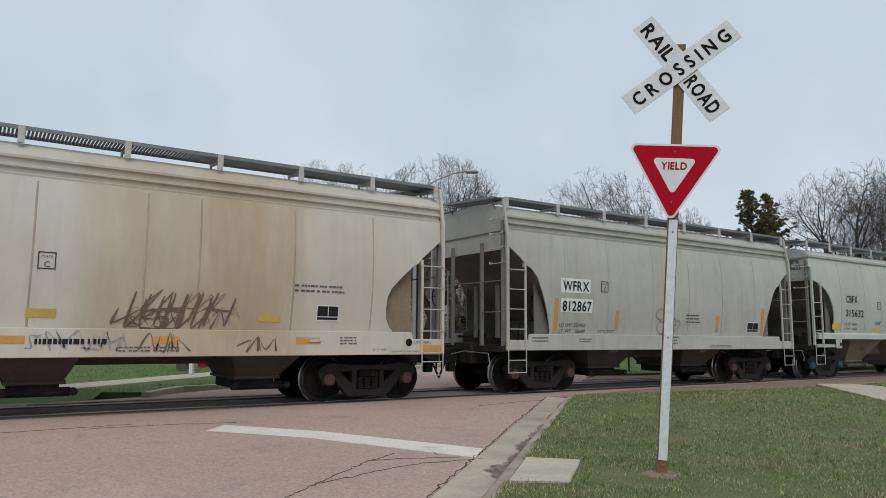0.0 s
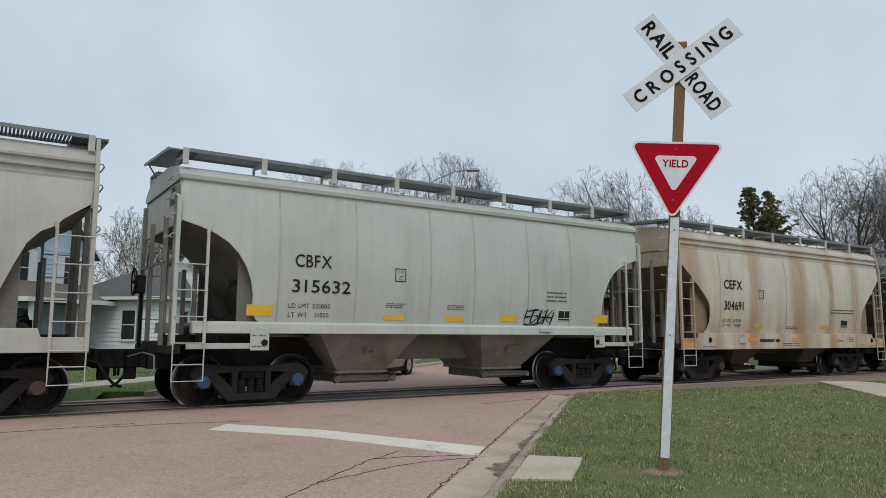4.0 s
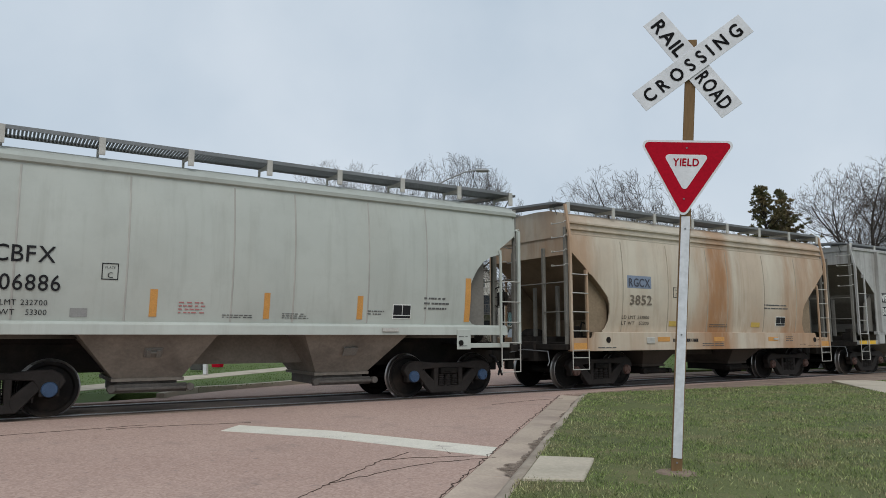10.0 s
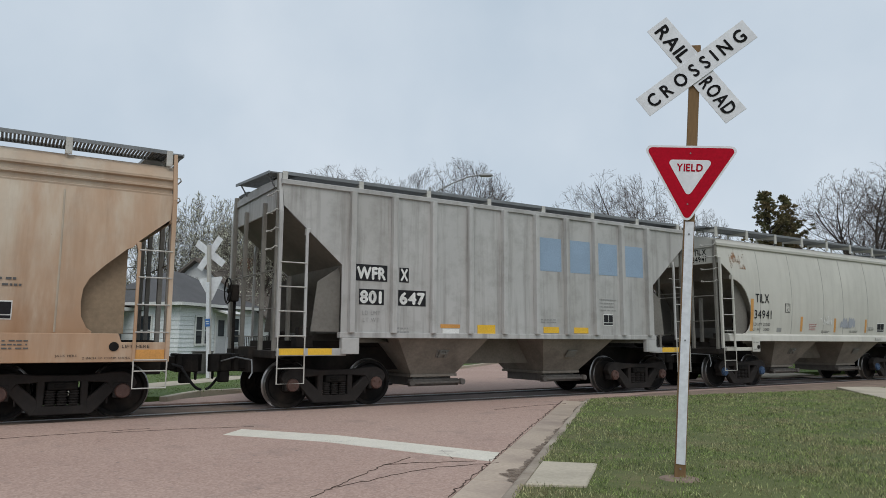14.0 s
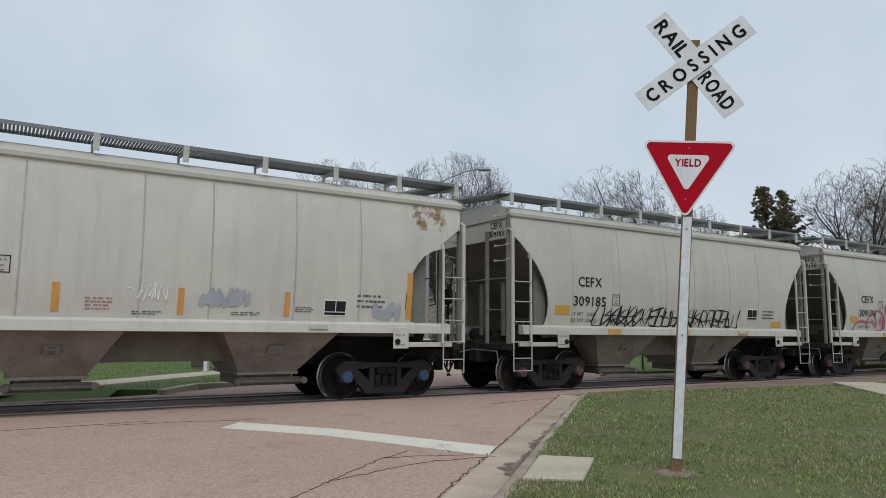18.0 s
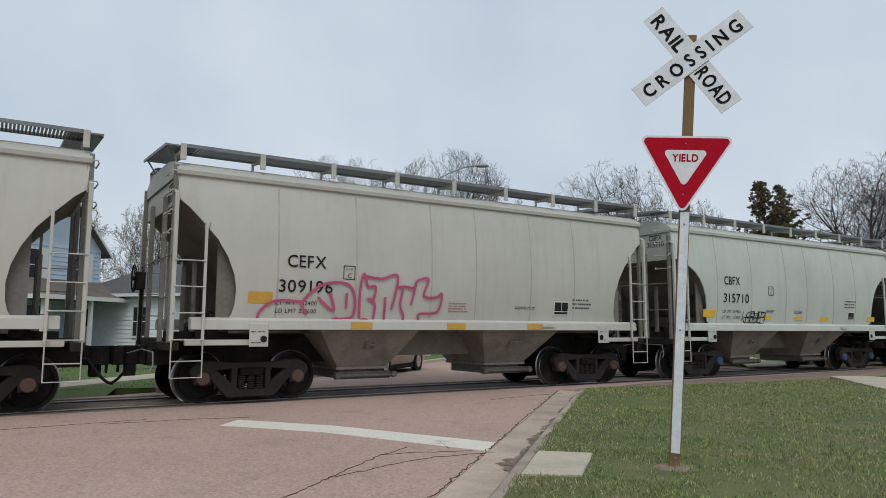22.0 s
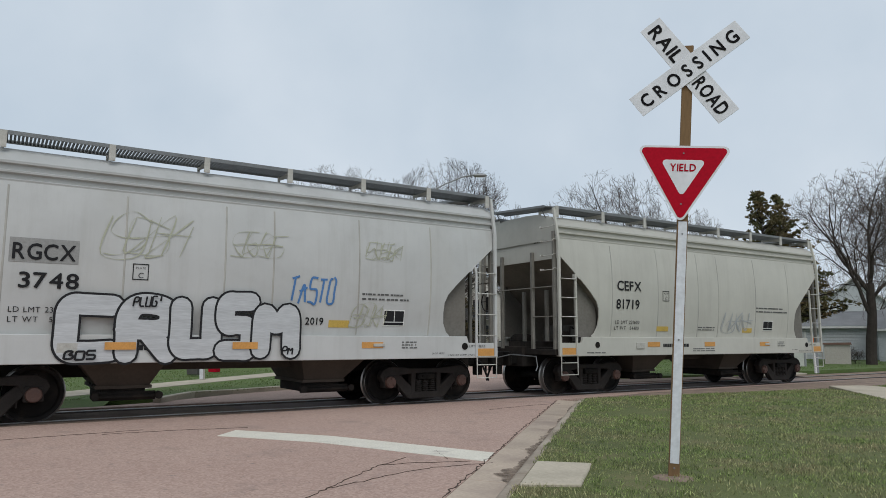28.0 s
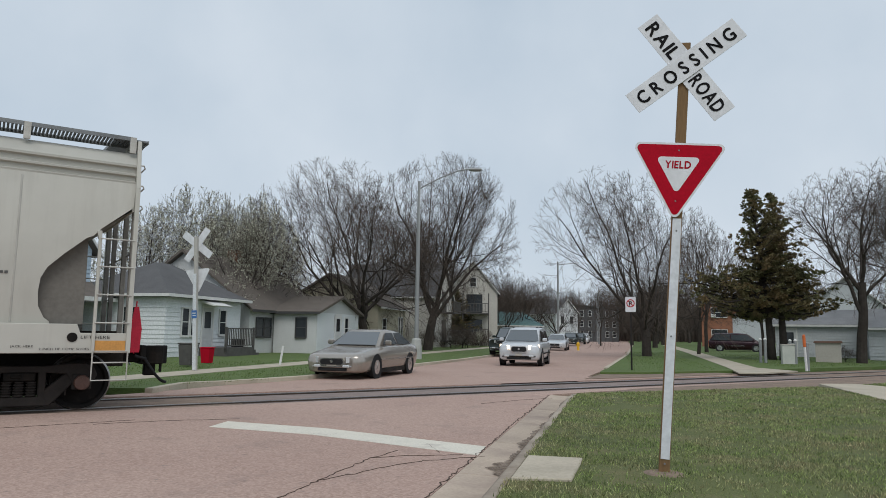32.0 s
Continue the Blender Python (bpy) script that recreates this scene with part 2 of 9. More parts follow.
M_BARK = mat("tree_bark", (0.058, 0.049, 0.043), 0.95, var=0.35, scale=4, fine=30, bump=0.6, dist=0.02)
M_TWIG = mat("bare_twig", (0.105, 0.083, 0.070), 0.95, var=0.3, scale=1, fine=12, bump=0.0)
M_TWIG_DARK = mat("dark_bare_twig", (0.085, 0.064, 0.054), 0.95, var=0.3, scale=1, fine=12, bump=0.0)
M_BUD = mat("opening_leaf_bud", (0.62, 0.62, 0.50), 0.9, var=0.3, scale=1, fine=8, bump=0.0)
M_FIR = mat("dark_conifer_needle", (0.135, 0.135, 0.060), 0.9, var=0.45, scale=0.9, fine=9, bump=0.0, dirt=(0.25, 0.165, 0.08), lo=0.42, hi=0.68)
M_GLASS_DARK = plain("window_glass", (0.03, 0.035, 0.04), 0.08)
M_SHINGLE = mat("grey_shingle", (0.105, 0.105, 0.108), 0.95, var=0.25, scale=1.2, fine=22, bump=0.4, dist=0.01)
M_SHINGLE_BROWN = mat("brown_shingle", (0.135, 0.115, 0.098), 0.95, var=0.25, scale=1.2, fine=22, bump=0.4, dist=0.01)

for dull in (M_TRUCK, M_BLACK, M_UNDER, M_WHEEL, M_RUBBER, M_RED, M_CRACK, M_TWIG, M_TWIG_DARK, M_BARK, M_INK):
    dull.node_tree.nodes["Principled BSDF"].inputs["Specular IOR Level"].default_value = 0.15


# ---- mesh tools ----
class Geo:
    """Collects corners and faces of one mesh."""

    def __init__(self):
        self.v, self.f = [], []

    def add(self, verts, faces):
        o = len(self.v)
        self.v += [tuple(p) for p in verts]
        self.f += [tuple(i + o for i in q) for q in faces]
        return self

    def box(self, c, s, turn=None):
        pts = []
        for i in range(8):
            q = Vector(((i & 1) - 0.5, (i >> 1 & 1) - 0.5, (i >> 2 & 1) - 0.5)) * Vector((1, 1, 1))
            q = Vector((q.x * s[0], q.y * s[1], q.z * s[2]))
            if turn is not None:
                q = turn @ q
            pts.append(q + Vector(c))
        return self.add(pts, [(0, 2, 3, 1), (4, 5, 7, 6), (0, 1, 5, 4), (2, 6, 7, 3), (0, 4, 6, 2), (1, 3, 7, 5)])

    def span(self, lo, hi):
        return self.box([(a + b) / 2 for a, b in zip(lo, hi)], [b - a for a, b in zip(lo, hi)])

    def prism(self, outline, axis, lo, hi):
        """A polygon of (p, q) extruded along an axis: x takes (y, z), y takes (x, z), z takes (x, y)."""
        n = len(outline)
        put = {"x": lambda p, q, r: (r, p, q), "y": lambda p, q, r: (p, r, q), "z": lambda p, q, r: (p, q, r)}[axis]
        pts = [put(p, q, lo) for p, q in outline] + [put(p, q, hi) for p, q in outline]
        return self.add(pts, [tuple(range(n - 1, -1, -1)), tuple(range(n, 2 * n))] + [(i, (i + 1) % n, (i + 1) % n + n, i + n) for i in range(n)])

    def tube(self, pts, r, n=6, r2=None, cap=True):
        """A round bar along a line of points, tapering from r to r2."""
        pts = [Vector(p) for p in pts]
        r2 = r if r2 is None else r2
        rings, k = [], len(pts)
        up = None
        for i, p in enumerate(pts):
            d = (pts[min(i + 1, k - 1)] - pts[max(i - 1, 0)]).normalized()
            if up is None or abs(up.dot(d)) > 0.95:
                up = Vector((0, 0, 1)) if abs(d.z) < 0.9 else Vector((1, 0, 0))
            a = d.cross(up).normalized()
            b = a.cross(d)
            up = b
            rad = r + (r2 - r) * i / max(1, k - 1)
            rings += [p + (a * math.cos(2 * math.pi * j / n) + b * math.sin(2 * math.pi * j / n)) * rad for j in range(n)]
        faces = [(i * n + j, i * n + (j + 1) % n, (i + 1) * n + (j + 1) % n, (i + 1) * n + j) for i in range(k - 1) for j in range(n)]
        if cap:
            faces += [tuple(range(n - 1, -1, -1)), tuple(range((k - 1) * n, k * n))]
        return self.add(rings, faces)

    def lathe(self, prof, c=(0, 0, 0), axis="y", n=24):
        """A profile of (radius, along) turned round an axis."""
        pts = []
        for r, h in prof:
            for j in range(n):
                a = 2 * math.pi * j / n
                p, q = r * math.cos(a), r * math.sin(a)
                pts.append({"y": (p, h, q), "z": (p, q, h), "x": (h, p, q)}[axis])
        pts = [(p[0] + c[0], p[1] + c[1], p[2] + c[2]) for p in pts]
        k = len(prof)
        faces = [(i * n + j, i * n + (j + 1) % n, (i + 1) * n + (j + 1) % n, (i + 1) * n + j) for i in range(k - 1) for j in range(n)]
        faces += [tuple(range(n)), tuple(range((k - 1) * n, k * n))]
        return self.add(pts, faces)

    def mesh(self, name, material, bevel=0.0, smooth=False, second=None):
        me = bpy.data.meshes.new(name)
        bm = bmesh.new()
        vs = [bm.verts.new(p) for p in self.v]
        for q in self.f:
            try:
                bm.faces.new([vs[i] for i in q])
            except ValueError:
                pass
        bmesh.ops.recalc_face_normals(bm, faces=bm.faces)
        if bevel:
            es = [e for e in bm.edges if len(e.link_faces) == 2 and e.calc_face_angle(0) > 0.6]
            bmesh.ops.bevel(bm, geom=es, offset=bevel, segments=1, affect="EDGES", clamp_overlap=True)
        bm.to_mesh(me)
        bm.free()
        me.materials.append(material)
        if smooth:
            me.shade_smooth()
            if smooth is not True:
                me.set_sharp_from_angle(angle=radians(smooth))
        return me

    def raw(self, name, material):
        """Straight into a mesh, for large ones."""
        me = bpy.data.meshes.new(name)
        me.from_pydata(self.v, [], self.f)
        me.materials.append(material)
        return me


def put(name, me, parent=None, at=None, label=""):
    """Links a mesh as one object: a part under parent, or a thing."""
    ob = new(name, me)
    if parent is not None:
        ob.parent = parent
    if at is not None:
        ob.matrix_basis = at
    if label:
        ob["label"] = label
    return ob


def part(name, geo, material, parent, label="", bevel=0.0, smooth=False, at=None):
    return put(name, geo.mesh(name, material, bevel, smooth), parent, at, label)


def thing(name, label, category, m=None, group=""):
    ob = new(name)
    ob.empty_display_size = 0.2
    if m is not None:
        ob.matrix_basis = m
    return tagged(ob, label, category, group)


def setting(name, geo, material, label="", category="", smooth=False, bevel=0.0, at=None, parent=None):
    ob = put(name, geo.mesh(name, material, bevel, smooth), parent, at)
    return tagged(ob, label, category, kind="structure")


# ---- letters: outlines of the built-in font, laid on surfaces as thin meshes ----
GLYPHS = {}


def load_glyphs(chars):
    obs = []
    for ch in chars:
        cu = bpy.data.curves.new("glyph", "FONT")
        cu.body, cu.size, cu.resolution_u = ch, 1.0, 3
        obs.append((ch, new("glyph", cu)))
    dg = bpy.context.evaluated_depsgraph_get()
    dg.update()
    for ch, ob in obs:
        me = bpy.data.meshes.new_from_object(ob.evaluated_get(dg))
        vs = [(p.co.x, p.co.y) for p in me.vertices]
        x0, x1 = min(p[0] for p in vs), max(p[0] for p in vs)
        GLYPHS[ch] = ([(x - x0, y) for x, y in vs], [tuple(q.vertices) for q in me.polygons], x1 - x0)
        cu = ob.data
        bpy.data.objects.remove(ob)
        bpy.data.curves.remove(cu)
        bpy.data.meshes.remove(me)


load_glyphs("ABCDEFGHILMNOPRSTUVWXYZ0123456789./-PKJ")
GLYPHS["1"] = ([(x + 0.12, y) for x, y in GLYPHS["1"][0]], GLYPHS["1"][1], GLYPHS["1"][2] + 0.24)


def lettering(text, height, track=0.12, width=1.0, bold=0.0):
    """Flat letters as (x, z) corners from (0, 0), capital height as given; returns corners, faces and total length."""
    k = height / 0.729
    vs, fs, x = [], [], 0.0
    for ch in text:
        if ch == " ":
            x += 0.38 * k * width
            continue
        gv, gf, gw = GLYPHS[ch]
        for dx, dz in ((0.0, 0.0),) if not bold else ((-bold, 0.0), (bold, 0.0), (0.0, -bold), (0.0, bold)):
            o = len(vs)
            vs += [(x + p * k * width + dx, q * k + dz) for p, q in gv]
            fs += [tuple(i + o for i in q) for q in gf]
        x += (gw * width + track) * k
    return vs, fs, x - track * k


def letters_of(text, height, track=0.12):
    """Each letter of a line with its start and width."""
    k, x = height / 0.729, 0.0
    for ch in text:
        if ch == " ":
            x += 0.38 * k
            continue
        w = GLYPHS[ch][2] * k
        yield ch, x, w
        x += w + track * k


# ---- covered hopper cars ----
MESHES = {}


def shared(key, make):
    if key not in MESHES:
        MESHES[key] = make()
    return MESHES[key]


WHEEL_R = 0.457


def wheel_mesh():
    g = Geo()
    g.lathe([(0.05, 0.06), (0.15, 0.075), (0.17, 0.045), (0.36, 0.02), (0.39, 0.06), (0.445, 0.066), (0.457, 0.05), (0.457, -0.045), (0.468, -0.055), (0.486, -0.062), (0.486, -0.075), (0.39, -0.08), (0.36, -0.03), (0.16, -0.03), (0.15, -0.08), (0.05, -0.08)], n=40)
    me = g.mesh("wheel", M_WHEEL, smooth=35)
    me.materials.append(M_TREAD)
    for q in me.polygons:
        r = math.hypot(q.center.x, q.center.z)
        if r > 0.4455 and abs(q.normal.y) < 0.95:
            q.material_index = 1
    return me


def axle_mesh():
    return Geo().lathe([(0.06, -1.08), (0.07, -0.9), (0.09, -0.7), (0.08, 0), (0.09, 0.7), (0.07, 0.9), (0.06, 1.08)], n=12).mesh("axle", M_BLACK, smooth=40)


def cap_mesh(material):
    g = Geo().lathe([(0.125, 0.10), (0.125, -0.02), (0.11, -0.05), (0.05, -0.055)], n=18)
    for k in range(3):
        a = k * 2.094
        g.lathe([(0.022, -0.05), (0.022, -0.075)], (0.07 * math.cos(a), 0, 0.07 * math.sin(a)), n=6)
    return g.mesh("bearing_cap", material, smooth=40)


def frame_mesh():
    g = Geo()
    top = [(-1.05, 0.46), (-1.12, 0.58), (-1.06, 0.70), (-0.92, 0.775), (-0.7, 0.775), (-0.35, 0.735), (0.35, 0.735), (0.7, 0.775), (0.92, 0.775), (1.06, 0.70), (1.12, 0.58), (1.05, 0.46), (0.74, 0.46), (0.66, 0.60), (0.30, 0.625), (-0.30, 0.625), (-0.66, 0.60), (-0.74, 0.46)]
    g.prism(top, "y", -0.09, 0.09)
    for s in (-1, 1):
        g.prism([(s * 0.80, 0.50), (s * 0.64, 0.605), (s * 0.30, 0.30), (s * 0.30, 0.10), (s * 0.44, 0.10), (s * 0.52, 0.18)], "y", -0.08, 0.08)
        g.prism([(s * 0.37, 0.2), (s * 0.27, 0.2), (s * 0.25, 0.68), (s * 0.37, 0.68)], "y", -0.085, 0.085)
        g.box((s * 0.89, 0, 0.47), (0.29, 0.2, 0.26))
        g.box((s * 0.66, -0.06, 0.33), (0.03, 0.03, 0.16))
    g.prism([(-0.44, 0.10), (0.44, 0.10), (0.36, 0.245), (-0.36, 0.245)], "y", -0.085, 0.085)
    return g.mesh("side_frame", M_TRUCK, bevel=0.018)


def spring_mesh():
    prof = []
    for i in range(6):
        z = 0.25 + i * 0.042
        prof += [(0.062, z), (0.082, z + 0.010), (0.082, z + 0.024), (0.062, z + 0.034)]
    return Geo().lathe(prof, axis="z", n=12).mesh("coil_spring", M_TRUCK, smooth=35)


def bolster_mesh():
    g = Geo()
    g.prism([(-1.12, 0.50), (-0.8, 0.47), (0.8, 0.47), (1.12, 0.50), (1.12, 0.62), (0.8, 0.70), (-0.8, 0.70), (-1.12, 0.62)], "x", -0.22, 0.22)
    for s in (-1, 1):
        g.box((s * 0.05, s * 1.12, 0.565), (0.16, 0.03, 0.05))
        g.tube([(s * 0.42, -0.9, 0.38), (s * 0.36, 0, 0.34), (s * 0.42, 0.9, 0.38)], 0.045, 6)
        for e in (-1, 1):
            g.box((s * 0.46, e * 0.76, 0.44), (0.07, 0.1, 0.30))
    return g.mesh("bolster", M_BLACK, bevel=0.012)


def coupler_mesh():
    g = Geo()
    g.span((-6.1, -0.16, 0.74), (-5.2, 0.16, 1.0))
    g.prism([(-6.02, -0.09), (-6.3, -0.1), (-6.36, -0.22), (-6.52, -0.2), (-6.56, -0.1), (-6.42, 0.02), (-6.44, 0.16), (-6.3, 0.21), (-6.02, 0.09)], "z", 0.70, 1.04)
    g.box((-6.05, 0, 0.88), (0.10, 0.62, 0.34))
    g.tube([(-6.4, 0.1, 0.72), (-6.4, 0.1, 0.55)], 0.03, 6)
    g.box((-6.22, 0.0, 0.60), (0.20, 0.16, 0.22))
    return g.mesh("coupler", M_BLACK, bevel=0.02)


def lever_mesh():
    return Geo().tube([(-6.06, -1.35, 0.72), (-6.06, -1.3, 0.95), (-6.08, -0.35, 0.98), (-6.3, -0.1, 0.9)], 0.014, 6).tube([(-6.06, -1.35, 0.72), (-6.12, -1.36, 0.62)], 0.014, 6).mesh("uncoupling_lever", M_GALV)


def hose_mesh():
    pts = [(-6.08 - 0.44 * k / 9, 0.34 - 0.30 * (k / 9) ** 2, 0.80 - 0.44 * math.sin(1.5 * k / 9)) for k in range(10)]
    g = Geo().tube(pts, 0.026, 8)
    g.tube([(-5.9, 0.36, 0.86), (-6.1, 0.34, 0.80)], 0.03, 6)
    return g.mesh("air_hose", M_RUBBER, smooth=True)


def side_half(z):
    return 1.605 - 0.075 * (z - 2.75) ** 2


SPECS = {
    "A": dict(half=5.82, truck=4.27, eave=4.06, bottom=1.42, cut=[(-5.78, 3.60), (-5.33, 3.27), (-5.28, 3.13), (-5.05, 3.06), (-4.86, 2.95), (-4.70, 2.78), (-4.58, 2.58), (-4.48, 2.35), (-4.44, 2.10), (-4.44, 1.85), (-4.50, 1.68), (-4.60, 1.58), (-4.72, 1.55)], slope=3.56, sill=(1.335, 1.55), band=False, seams=(-4.0, -2.4, -0.65, 0.5, 2.05, 3.4), rb=4.62),
    "A1": dict(half=5.82, truck=4.27, eave=4.06, bottom=1.42, cut=[(-5.78, 3.30), (-5.46, 3.21), (-5.18, 3.10), (-4.95, 2.96), (-4.76, 2.77), (-4.62, 2.55), (-4.52, 2.30), (-4.47, 2.05), (-4.47, 1.85), (-4.44, 1.68), (-4.38, 1.58), (-4.32, 1.55)], slope=3.27, sill=(1.335, 1.55), band=False, seams=(-4.0, -2.4, -0.65, 0.5, 2.05, 3.4), rb=4.62),
    "A2": dict(half=5.82, truck=4.27, eave=4.06, bottom=1.42, cut=[(-5.78, 3.60), (-5.60, 3.46), (-5.33, 3.18), (-5.11, 2.93), (-4.92, 2.62), (-4.80, 2.32), (-4.75, 2.05), (-4.76, 1.78), (-4.80, 1.62), (-4.84, 1.55)], slope=3.56, sill=(1.335, 1.55), band=False, seams=(-4.0, -2.4, -0.65, 0.5, 2.05, 3.4), rb=4.62),
    "B": dict(half=5.55, truck=4.10, eave=3.78, bottom=1.30, cut=[(-5.52, 3.36), (-5.06, 2.97), (-4.95, 2.84), (-4.86, 2.80), (-4.55, 2.52), (-4.33, 2.29), (-4.25, 2.12), (-4.23, 1.90), (-4.25, 1.68), (-4.34, 1.50), (-4.42, 1.44)], slope=3.30, sill=(0.95, 1.41), band=True, seams=(-3.78, -2.07, -0.42, 0.47, 2.22, 3.89), rb=4.60),
    "B1": dict(half=5.72, truck=4.25, eave=3.82, bottom=1.36, cut=[(-5.68, 3.42), (-5.30, 3.14), (-5.20, 3.02), (-5.0, 2.92), (-4.82, 2.72), (-4.66, 2.36), (-4.50, 1.95), (-4.38, 1.55), (-4.36, 1.46)], slope=3.36, sill=(1.02, 1.40), band=True, seams=(-3.95, -2.45, -0.75, 0.75, 2.25, 3.85), rb=4.60),
    "C": dict(half=5.68, truck=4.30, eave=4.30, bottom=1.42, cut=[(-5.64, 3.84), (-4.42, 2.78), (-4.42, 1.50)], slope=3.80, sill=(1.36, 1.47), band=False, seams=(), rb=4.52),
}


def body_half(kind, z):
    return 1.56 if kind == "C" else side_half(z)


def side_sheet(kind, material, name="side_sheet"):
    """One side sheet with its end cut-outs, bent to the body's bulge, near side (y < 0)."""
    s = SPECS[kind]
    cut = s["cut"]
    outline = [(-s["half"], s["eave"]), *[(x, z) for x, z in cut], (cut[-1][0], s["bottom"])]
    right = [(-x, z) for x, z in outline]
    poly = outline + right[::-1]
    bm = bmesh.new()
    bm.faces.new([bm.verts.new((x, 0, z)) for x, z in poly])
    z = s["bottom"] + 0.1
    while z < s["eave"]:
        geom = bm.verts[:] + bm.edges[:] + bm.faces[:]
        bmesh.ops.bisect_plane(bm, geom=geom, plane_co=(0, 0, z), plane_no=(0, 0, 1))
        z += 0.22
    for x in [-4.2 + k * 0.6 for k in range(15)]:
        geom = bm.verts[:] + bm.edges[:] + bm.faces[:]
        bmesh.ops.bisect_plane(bm, geom=geom, plane_co=(x, 0, 0), plane_no=(1, 0, 0))
    for v in bm.verts:
        v.co.y = -body_half(kind, v.co.z)
    bmesh.ops.recalc_face_normals(bm, faces=bm.faces)
    for f in bm.faces:
        if f.normal.y > 0:
            f.normal_flip()
    bmesh.ops.solidify(bm, geom=bm.faces[:], thickness=0.03)
    me = bpy.data.meshes.new(name)
    bm.to_mesh(me)
    bm.free()
    me.materials.append(material)
    me.shade_smooth()
    me.set_sharp_from_angle(angle=radians(30))
    return me


def strip_on(kind, x, z0, z1, w, proud=0.012, n=8):
    """A narrow upright strip on the near side, following the bulge."""
    g = Geo()
    vs, fs = [], []
    for i in range(n + 1):
        z = z0 + (z1 - z0) * i / n
        y = -body_half(kind, z)
        vs += [(x - w / 2, y + 0.01, z), (x - w / 4, y - proud, z), (x + w / 4, y - proud, z), (x + w / 2, y + 0.01, z)]
    for i in range(n):
        for j in range(3):
            a = i * 4 + j
            fs.append((a, a + 1, a + 5, a + 4))
    return g.add(vs, fs)


def patch_on(kind, x0, z0, x1, z1, proud=0.009, n=3, lean=0.0, y=None):
    """A flat marking on the near side between two corners."""
    vs, fs = [], []
    for i in range(n + 1):
        z = z0 + (z1 - z0) * i / n
        yy = (-body_half(kind, z) if y is None else y) - proud
        dx = lean * (z - z0)
        vs += [(x0 + dx, yy, z), (x1 + dx, yy, z), (x1 + dx, yy + proud, z), (x0 + dx, yy + proud, z)]
    for i in range(n):
        for j in range(4):
            a, b = i * 4 + j, i * 4 + (j + 1) % 4
            fs.append((a, b, b + 4, a + 4))
    fs += [(3, 2, 1, 0), (n * 4, n * 4 + 1, n * 4 + 2, n * 4 + 3)]
    return Geo().add(vs, fs)


def words_on(kind, text, x, z, h, proud=0.012, track=0.12, width=1.0, bold=0.0, y=None, fit=None):
    """Lettering on the near side, starting at x, on the base line z; fit stretches it to a length."""
    vs, fs, length = lettering(text, h, track, width, bold)
    k = fit / length if fit else 1.0
    pts, faces = [], []
    for i, f in enumerate(fs):
        o = len(pts)
        for a in f:
            p, q = vs[a]
            pts.append((x + p * k, (-body_half(kind, z + q) if y is None else y) - proud - 0.0004 * (i % 12), z + q))
        faces.append(tuple(range(o, len(pts))))
    return Geo().add(pts, faces)


def bars_on(kind, x, z, w, rows, h=0.035, gap=0.035, seed=1, y=None, proud=0.01):
    """Writing too small to read: broken bars of its size, row under row."""
    rnd = random.Random(seed)
    g = Geo()
    for r in range(rows):
        px, end = x, x + w * rnd.uniform(0.8, 1.0)
        zz = z - r * (h + gap)
        while px < end:
            q = min(rnd.uniform(0.028, 0.085), end - px + 0.02)
            p = patch_on(kind, px, zz, px + q, zz + h, proud, 1, y=y)
            g.add(p.v, p.f)
            px += q + (0.02 if rnd.random() < 0.75 else 0.05)
    return g


def ribbon_on(kind, pts, w, proud=0.011, closed=False, taper=False):
    """A sprayed line on the near side through (x, z) points."""
    sm, n = [], len(pts)
    last = n if closed else n - 1
    for i in range(last):
        p0, p1, p2, p3 = (pts[(i + k) % n] if closed else pts[min(max(i + k, 0), n - 1)] for k in (-1, 0, 1, 2))
        for j in range(5):
            t = j / 5
            sm.append(tuple(0.5 * (2 * b + (c - a) * t + (2 * a - 5 * b + 4 * c - d) * t * t + (3 * b - a - 3 * c + d) * t ** 3) for a, b, c, d in zip(p0, p1, p2, p3)))
    sm.append(sm[0] if closed else pts[-1])
    vs, fs = [], []
    for i, (x, z) in enumerate(sm):
        xa, za = sm[max(i - 1, 0)]
        xb, zb = sm[min(i + 1, len(sm) - 1)]
        d = math.hypot(xb - xa, zb - za) or 1
        nx, nz = -(zb - za) / d, (xb - xa) / d
        ww = w * (0.6 + 0.4 * math.sin(i * 0.7)) if taper else w
        for s in (-0.5, 0.5):
            px, pz = x + nx * ww * s, z + nz * ww * s
            vs.append((px, -body_half(kind, pz) - proud - 0.0004 * (i % 3), pz))
    for i in range(len(sm) - 1):
        a = i * 2
        fs.append((a, a + 1, a + 3, a + 2))
    return Geo().add(vs, fs)


def scrawl_on(kind, x0, x1, z0, z1, letters, w, seed, proud=0.011, wild=0.35):
    """A handwritten tag: looping letters from x0 to x1."""
    rnd = random.Random(seed)
    g = Geo()
    step = (x1 - x0) / letters
    for k in range(letters):
        cx, pts = x0 + (k + 0.5) * step, []
        n = rnd.randint(4, 7)
        for i in range(n):
            up = i % 2 if rnd.random() < 0.8 else rnd.random()
            pts.append((cx + (i / (n - 1) - 0.5) * step * 1.15 + rnd.uniform(-wild, wild) * step * 0.5, z0 + (z1 - z0) * min(1, max(0, up * rnd.uniform(0.65, 1.0) + rnd.uniform(0, 0.22)))))
        r = ribbon_on(kind, pts, w, proud + 0.0006 * (k % 3), taper=True)
        g.add(r.v, r.f)
    return g


